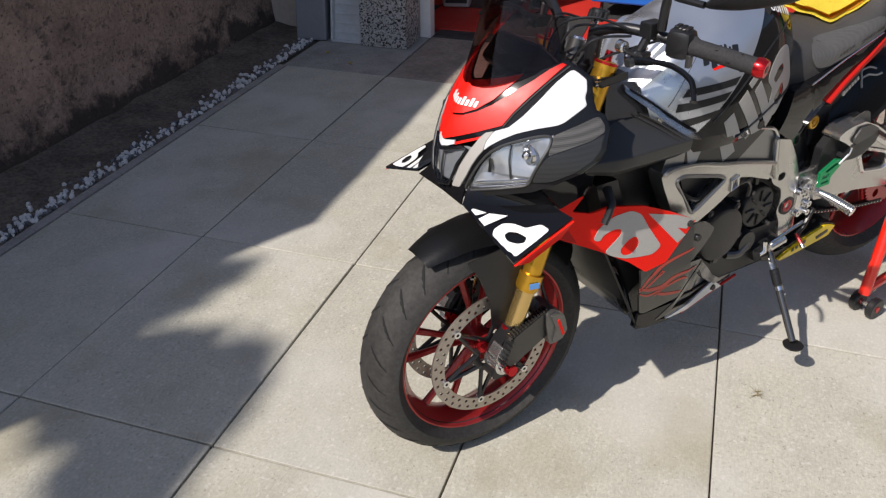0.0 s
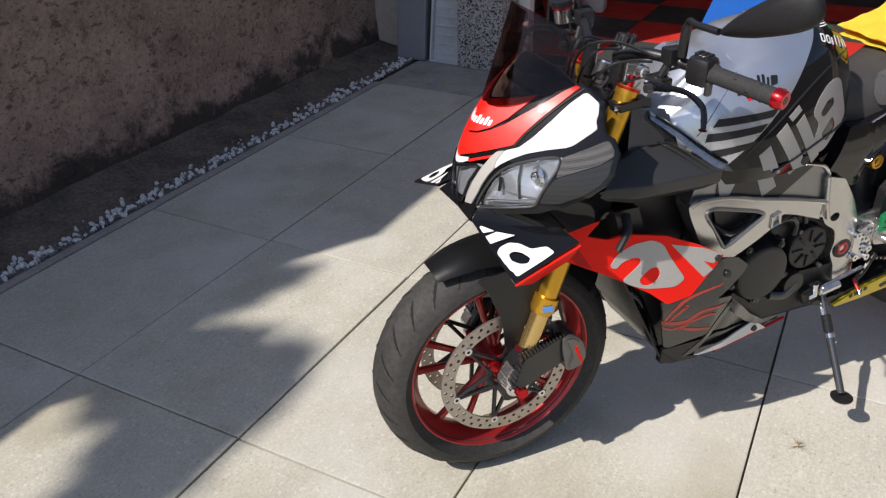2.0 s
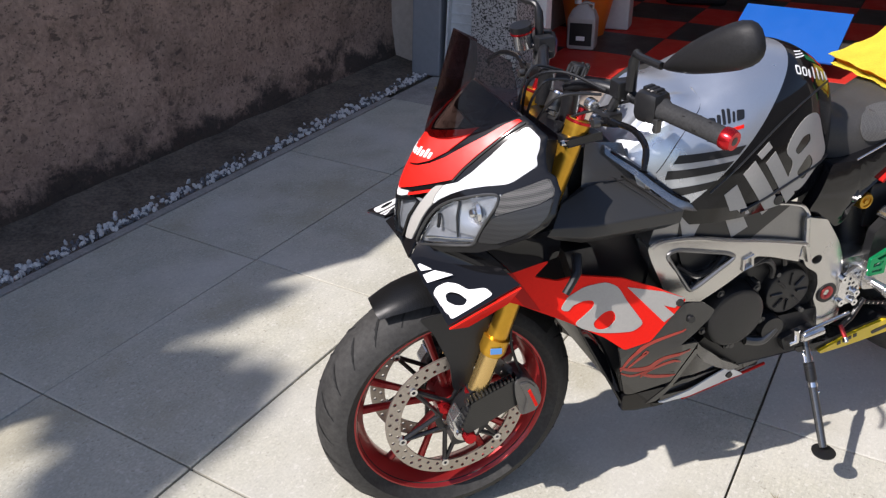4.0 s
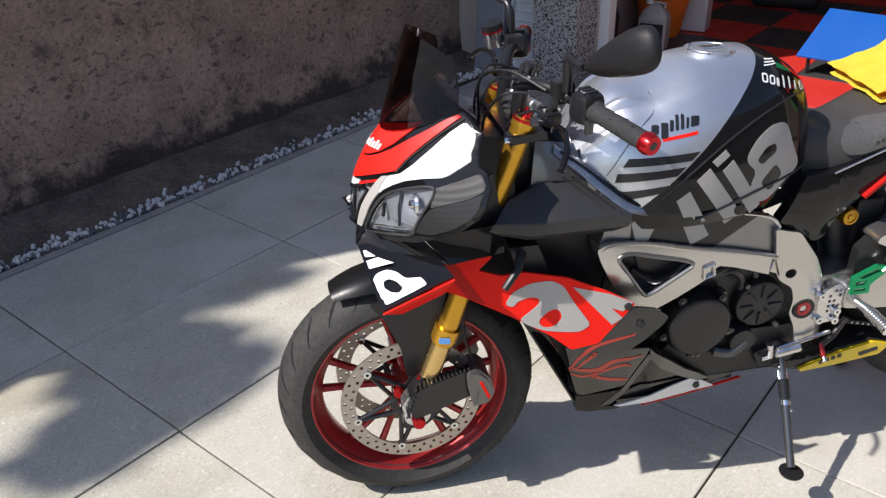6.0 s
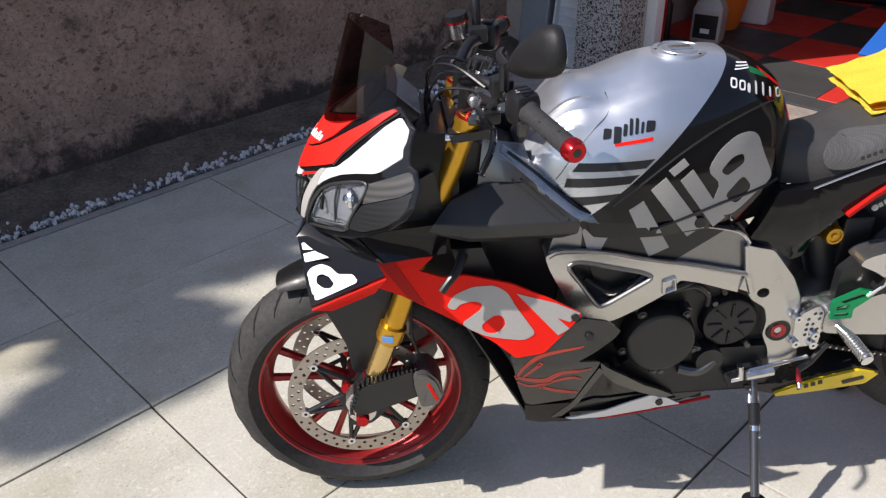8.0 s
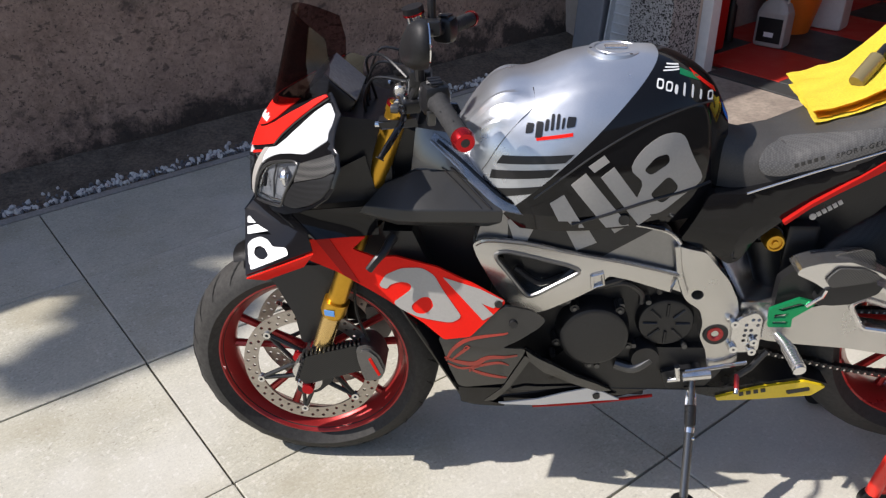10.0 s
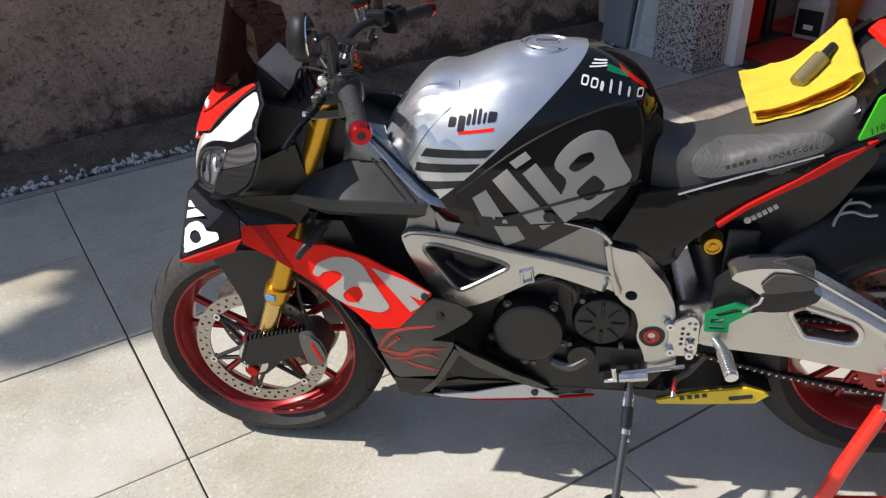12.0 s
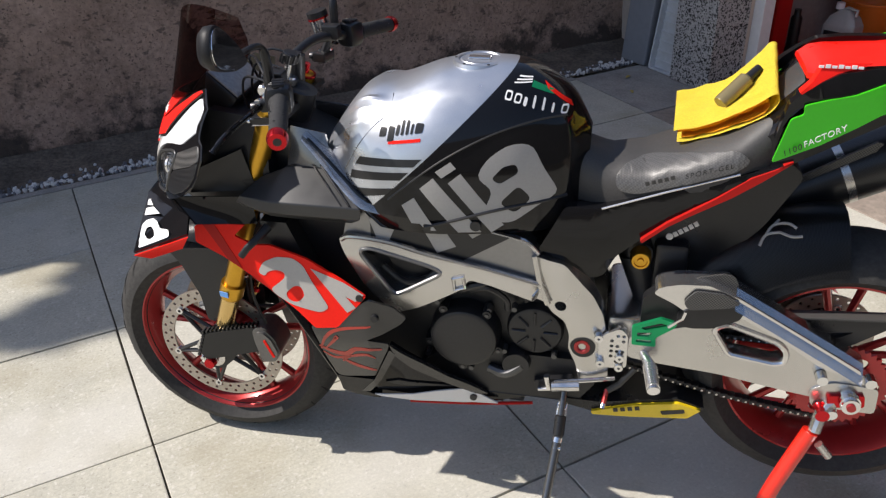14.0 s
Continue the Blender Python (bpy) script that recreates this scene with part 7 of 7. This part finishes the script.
def in_forecourt(lo, hi, bevel, lean=0.0, turn=0.0, at=(0, 0, 0)):
    m = G @ Matrix.Translation(at) @ Matrix.Rotation(radians(turn), 4, "Z") @ Matrix.Rotation(radians(lean), 4, "Y")
    return boxed(lo, hi, bevel, m)


tray = empty("storage_tray", "pale ribbed plastic tray standing on end against the wall", "tray")
tm = (3.21, 0.965, 0.0)
part("tray_back", in_forecourt((0.04, 0, 0.0), (0.055, 0.20, 0.62), 0.004, 8, 0, tm), "plastic_white", tray)
for q0, q1 in ((0.0, 0.014), (0.186, 0.20)):
    part("tray_side", in_forecourt((0.0, q0, 0.0), (0.045, q1, 0.62), 0.004, 8, 0, tm), "plastic_white", tray)
part("tray_foot", in_forecourt((0.0, 0.0, 0.0), (0.045, 0.20, 0.014), 0.004, 8, 0, tm), "plastic_white", tray)
for k in range(10):
    part("rib", in_forecourt((0.03, 0.015, 0.05 + 0.055 * k), (0.045, 0.185, 0.062 + 0.055 * k), 0.003, 8, 0, tm), "plastic_white", tray)
bin_ = empty("storage_bin", "grey plastic bin leaning beside the wall", "bin")
part("bin_shell", in_forecourt((0.0, 0.0, 0.0), (0.17, 0.20, 0.66), 0.02, 6, 6, (3.20, 1.185, 0.0)), "plastic_grey", bin_)
part("bin_rim", in_forecourt((-0.012, -0.012, 0.62), (0.182, 0.212, 0.665), 0.008, 6, 6, (3.20, 1.185, 0.0)), "plastic_grey", bin_)

jug = empty("jug", "dull plastic fluid jug with a dark label on the garage floor", "jug")
jm = G @ Matrix.Translation((4.17, 0.555, 0.006)) @ Matrix.Rotation(radians(12), 4, "Z") @ Matrix.Scale(1.15, 4)
part("jug_body", boxed((0.0, 0.0, 0.0), (0.12, 0.17, 0.20), 0.022, jm), "jug", jug)
bm = loft([[(0.06 + 0.06 * k * math.copysign(min(1, abs(1.3 * math.cos(a))), math.cos(a)), 0.085 + 0.085 * k * math.copysign(min(1, abs(1.3 * math.sin(a))), math.sin(a)), z) for a in (2 * math.pi * q / 20 for q in range(20))] for z, k in ((0.185, 0.95), (0.225, 0.75), (0.255, 0.35), (0.262, 0.25))])
bm.transform(jm)
part("jug_shoulder", bm, "jug", jug)
part("jug_label", boxed((-0.003, 0.02, 0.03), (0.001, 0.15, 0.16), 0.001, jm), "matt", jug, "dark label")
part("label_bars", boxed((-0.005, 0.06, 0.06), (-0.003, 0.11, 0.085), 0, jm), "white_dec", jug)
part("jug_cap", lathe([(0.0, 0.0), (0.024, 0.0), (0.024, 0.035), (0.0, 0.036)], jm @ Vector((0.06, 0.12, 0.26)), 16, axis="z"), "white", jug, "white screw cap")
part("jug_grip", tubed([jm @ Vector(p) for p in ((0.06, 0.035, 0.215), (0.06, 0.03, 0.262), (0.06, 0.08, 0.27), (0.06, 0.10, 0.255))], 0.010, 8), "jug", jug)
bucket = empty("bucket", "orange plastic tub with black rope handles in the garage", "bucket")
bc = G @ Vector((4.62, 0.80, 0.006))
part("bucket_wall", lathe([(0.13, 0.0), (0.185, 0.27), (0.195, 0.275), (0.195, 0.285), (0.178, 0.285), (0.125, 0.012)], bc, 32, axis="z"), "orange", bucket)
for s in (-1, 1):
    part("bucket_handle", tubed(spline([bc + Vector((0.19 * s, -0.07, 0.27)), bc + Vector((0.24 * s, -0.04, 0.33)), bc + Vector((0.24 * s, 0.04, 0.33)), bc + Vector((0.19 * s, 0.07, 0.27))], 5), 0.009, 8), "satin", bucket)
can = empty("white_canister", "white plastic canister on the garage floor", "canister")
part("canister_body", in_forecourt((0.0, 0.0, 0.006), (0.16, 0.24, 0.34), 0.025, 0, 10, (4.80, 0.54, 0.0)), "white_dull", can)
part("canister_cap", lathe([(0.0, 0.0), (0.025, 0.0), (0.025, 0.03), (0.0, 0.03)], G @ Vector((4.85, 0.62, 0.34)), 14, axis="z"), "satin", can)
# made-up red block standing in for an unidentified red strip behind the jamb
red_box = empty("fuel_can", "plain red upright block, stand-in for an unidentified red strip behind the jamb", "can")
part("can_body", in_forecourt((0.0, 0.0, 0.006), (0.13, 0.12, 0.42), 0.02, 0, 0, (3.80, 0.80, 0.0)), "red_dark", red_box)
part("can_handle", in_forecourt((0.04, 0.02, 0.42), (0.09, 0.10, 0.46), 0.01, 0, 0, (3.80, 0.80, 0.0)), "red_dark", red_box)
grey_tube = empty("spray_can", "dark slim canister beside the jug", "canister")
part("spray_body", lathe([(0.0, 0.0), (0.033, 0.0), (0.033, 0.22), (0.02, 0.24), (0.02, 0.27), (0.0, 0.27)], G @ Vector((4.10, 0.90, 0.006)), 18, axis="z"), "matt", grey_tube)
ramp_stand = empty("low_ramp", "low sloped stand with bright blue top on garage floor", "stand")
ramp = G @ Matrix.Translation((4.21, -0.269, 0.119)) @ Matrix.Rotation(-0.051, 4, "Z") @ Matrix.Rotation(-0.407, 4, "Y")
part("ramp_top", boxed((0.0, -0.644, -0.014), (0.494, 0.0, 0.0), 0.003, ramp), "blue", ramp_stand, "thin blue top")
for u in (0.05, 0.40):
    for q in (-0.58, -0.06):
        foot = ramp @ Vector((u, q, -0.012))
        part("leg", tubed([(foot.x, foot.y, 0.006), foot], 0.011, 10), "satin", ramp_stand)
bag = empty("tool_bag", "dark low bag on the garage floor", "bag")
part("bag_body", in_forecourt((0.0, 0.0, 0.006), (0.30, 0.50, 0.16), 0.05, 0, 15, (5.9, 0.10, 0.0)), "matt", bag)
part("bag_strap", tubed(spline([G @ Vector((5.95, 0.2, 0.165)), G @ Vector((6.0, 0.3, 0.22)), G @ Vector((6.0, 0.45, 0.165))], 6), 0.008, 8), "satin", bag)
shelf = empty("storage_shelf", "dark shelf unit along the garage back", "shelf")
for z in (0.25, 0.75, 1.25, 1.75):
    part("board", in_forecourt((0.0, 0.0, z), (0.4, 3.4, z + 0.03), 0.003, 0, 0, (7.88, -2.6, 0.0)), "matt", shelf)
for q in (0.0, 1.68, 3.36):
    part("upright", in_forecourt((0.0, q, 0.006), (0.4, q + 0.04, 1.9), 0.003, 0, 0, (7.88, -2.6, 0.0)), "matt", shelf)

# small growth in the joints and fallen leaves
weed = bmesh.new()
rnd = random.Random(9)
for cx, cy, n in ((0.735, -0.30, 9), (0.742, -0.29, 6)):
    for _ in range(n):
        a, l = rnd.uniform(0, 6.28), rnd.uniform(0.015, 0.045)
        p0, p1 = Vector((cx, cy, 0.0)), Vector((cx + l * math.cos(a), cy + l * math.sin(a), rnd.uniform(0.002, 0.012)))
        sd = Vector((-math.sin(a), math.cos(a), 0)) * 0.0012
        weed.faces.new([weed.verts.new(p) for p in (p0 - sd, p0 + sd, p1 + sd * 0.2, p1 - sd * 0.2)])
tagged(part("weed", weed, "dry_grass", smooth=False), "sparse dry weeds in a paving joint", "weed", kind="stuff")
for px, qx, r in ((2.98, 1.08, 0.3), (2.85, 0.86, 1.2)):
    bm = bmesh.new()
    pts = [(0.0, 0.0), (0.012, 0.008), (0.028, 0.010), (0.045, 0.0), (0.028, -0.010), (0.012, -0.008)]
    bm.faces.new([bm.verts.new((x, y, 0.001 + 0.006 * math.sin(x * 60))) for x, y in pts])
    bm.transform(G @ Matrix.Translation((px, qx, 0.002)) @ Matrix.Rotation(r, 4, "Z"))
    thicken(bm, (0, 0, 0.0008))
    tagged(part("fallen_leaf", bm, "dry_leaf", smooth=False), "small yellowed leaf fallen on the paving", "leaf", "fallen leaves")

# ---- the tree behind the wall that shades the paving, and an added unseen wall ----
tree = empty("tree", "leafy tree behind the wall whose shade falls on the paving", "tree")
S = Vector((0.975, 0.175, 0.0))
crown = bmesh.new()
rnd = random.Random(21)
foot = G @ Vector((-4.2, 4.6, 0.0))
H = 6.0
clumps = []
for p, q, r, n in ((0.14, 0.26, 0.19, 620), (0.21, 0.16, 0.11, 300), (0.28, 0.36, 0.07, 140), (0.02, 0.15, 0.13, 330), (-0.11, 0.16, 0.13, 330), (-0.22, 0.14, 0.11, 260), (0.20, 0.38, 0.12, 260), (0.04, 0.38, 0.12, 260),
                   (0.54, 0.48, 0.08, 150), (0.68, 0.43, 0.06, 100)):
    f = G @ Vector((p, q, 0.0))
    c = f - S * H + Vector((0, 0, H))
    clumps.append(c)
    for _ in range(n):
        d = Vector((rnd.gauss(0, 1), rnd.gauss(0, 1), rnd.gauss(0, 1))).normalized() * r * rnd.random() ** 0.5
        o = c + d + Vector((0, 0, rnd.uniform(-0.05, 0.05)))
        m = Matrix.Translation(o) @ Euler([rnd.uniform(0, 6.28) for _ in range(3)]).to_matrix().to_4x4()
        l, w = rnd.uniform(0.07, 0.12), rnd.uniform(0.03, 0.05)
        crown.faces.new([crown.verts.new(m @ Vector(v)) for v in ((0, 0, 0), (l * 0.5, w, 0.006), (l, 0, 0), (l * 0.5, -w, 0.006))])
part("crown", crown, "leaf", tree, smooth=False)
top = foot + Vector((0.3, 0.2, 4.6))
part("trunk", tubed(spline([foot, foot + Vector((0.1, 0.05, 2.2)), top], 6), [0.16 - 0.007 * k for k in range(13)], 12), "bark", tree)
for c in clumps:
    part("limb", tubed(spline([top, top.lerp(c, 0.5) + Vector((0, 0, 0.25)), c], 5), [0.04 - 0.003 * k for k in range(11)], 7), "bark", tree)
# added wall, always out of view: it blocks low sky and darkens reflections
tagged(part("wall_far", boxed((-6.0, -6.4, -0.1), (8.45, -6.15, 2.6), 0.0, G), "far_wall"), "plain dark wall added out of view behind the viewpoint", "wall", kind="structure")
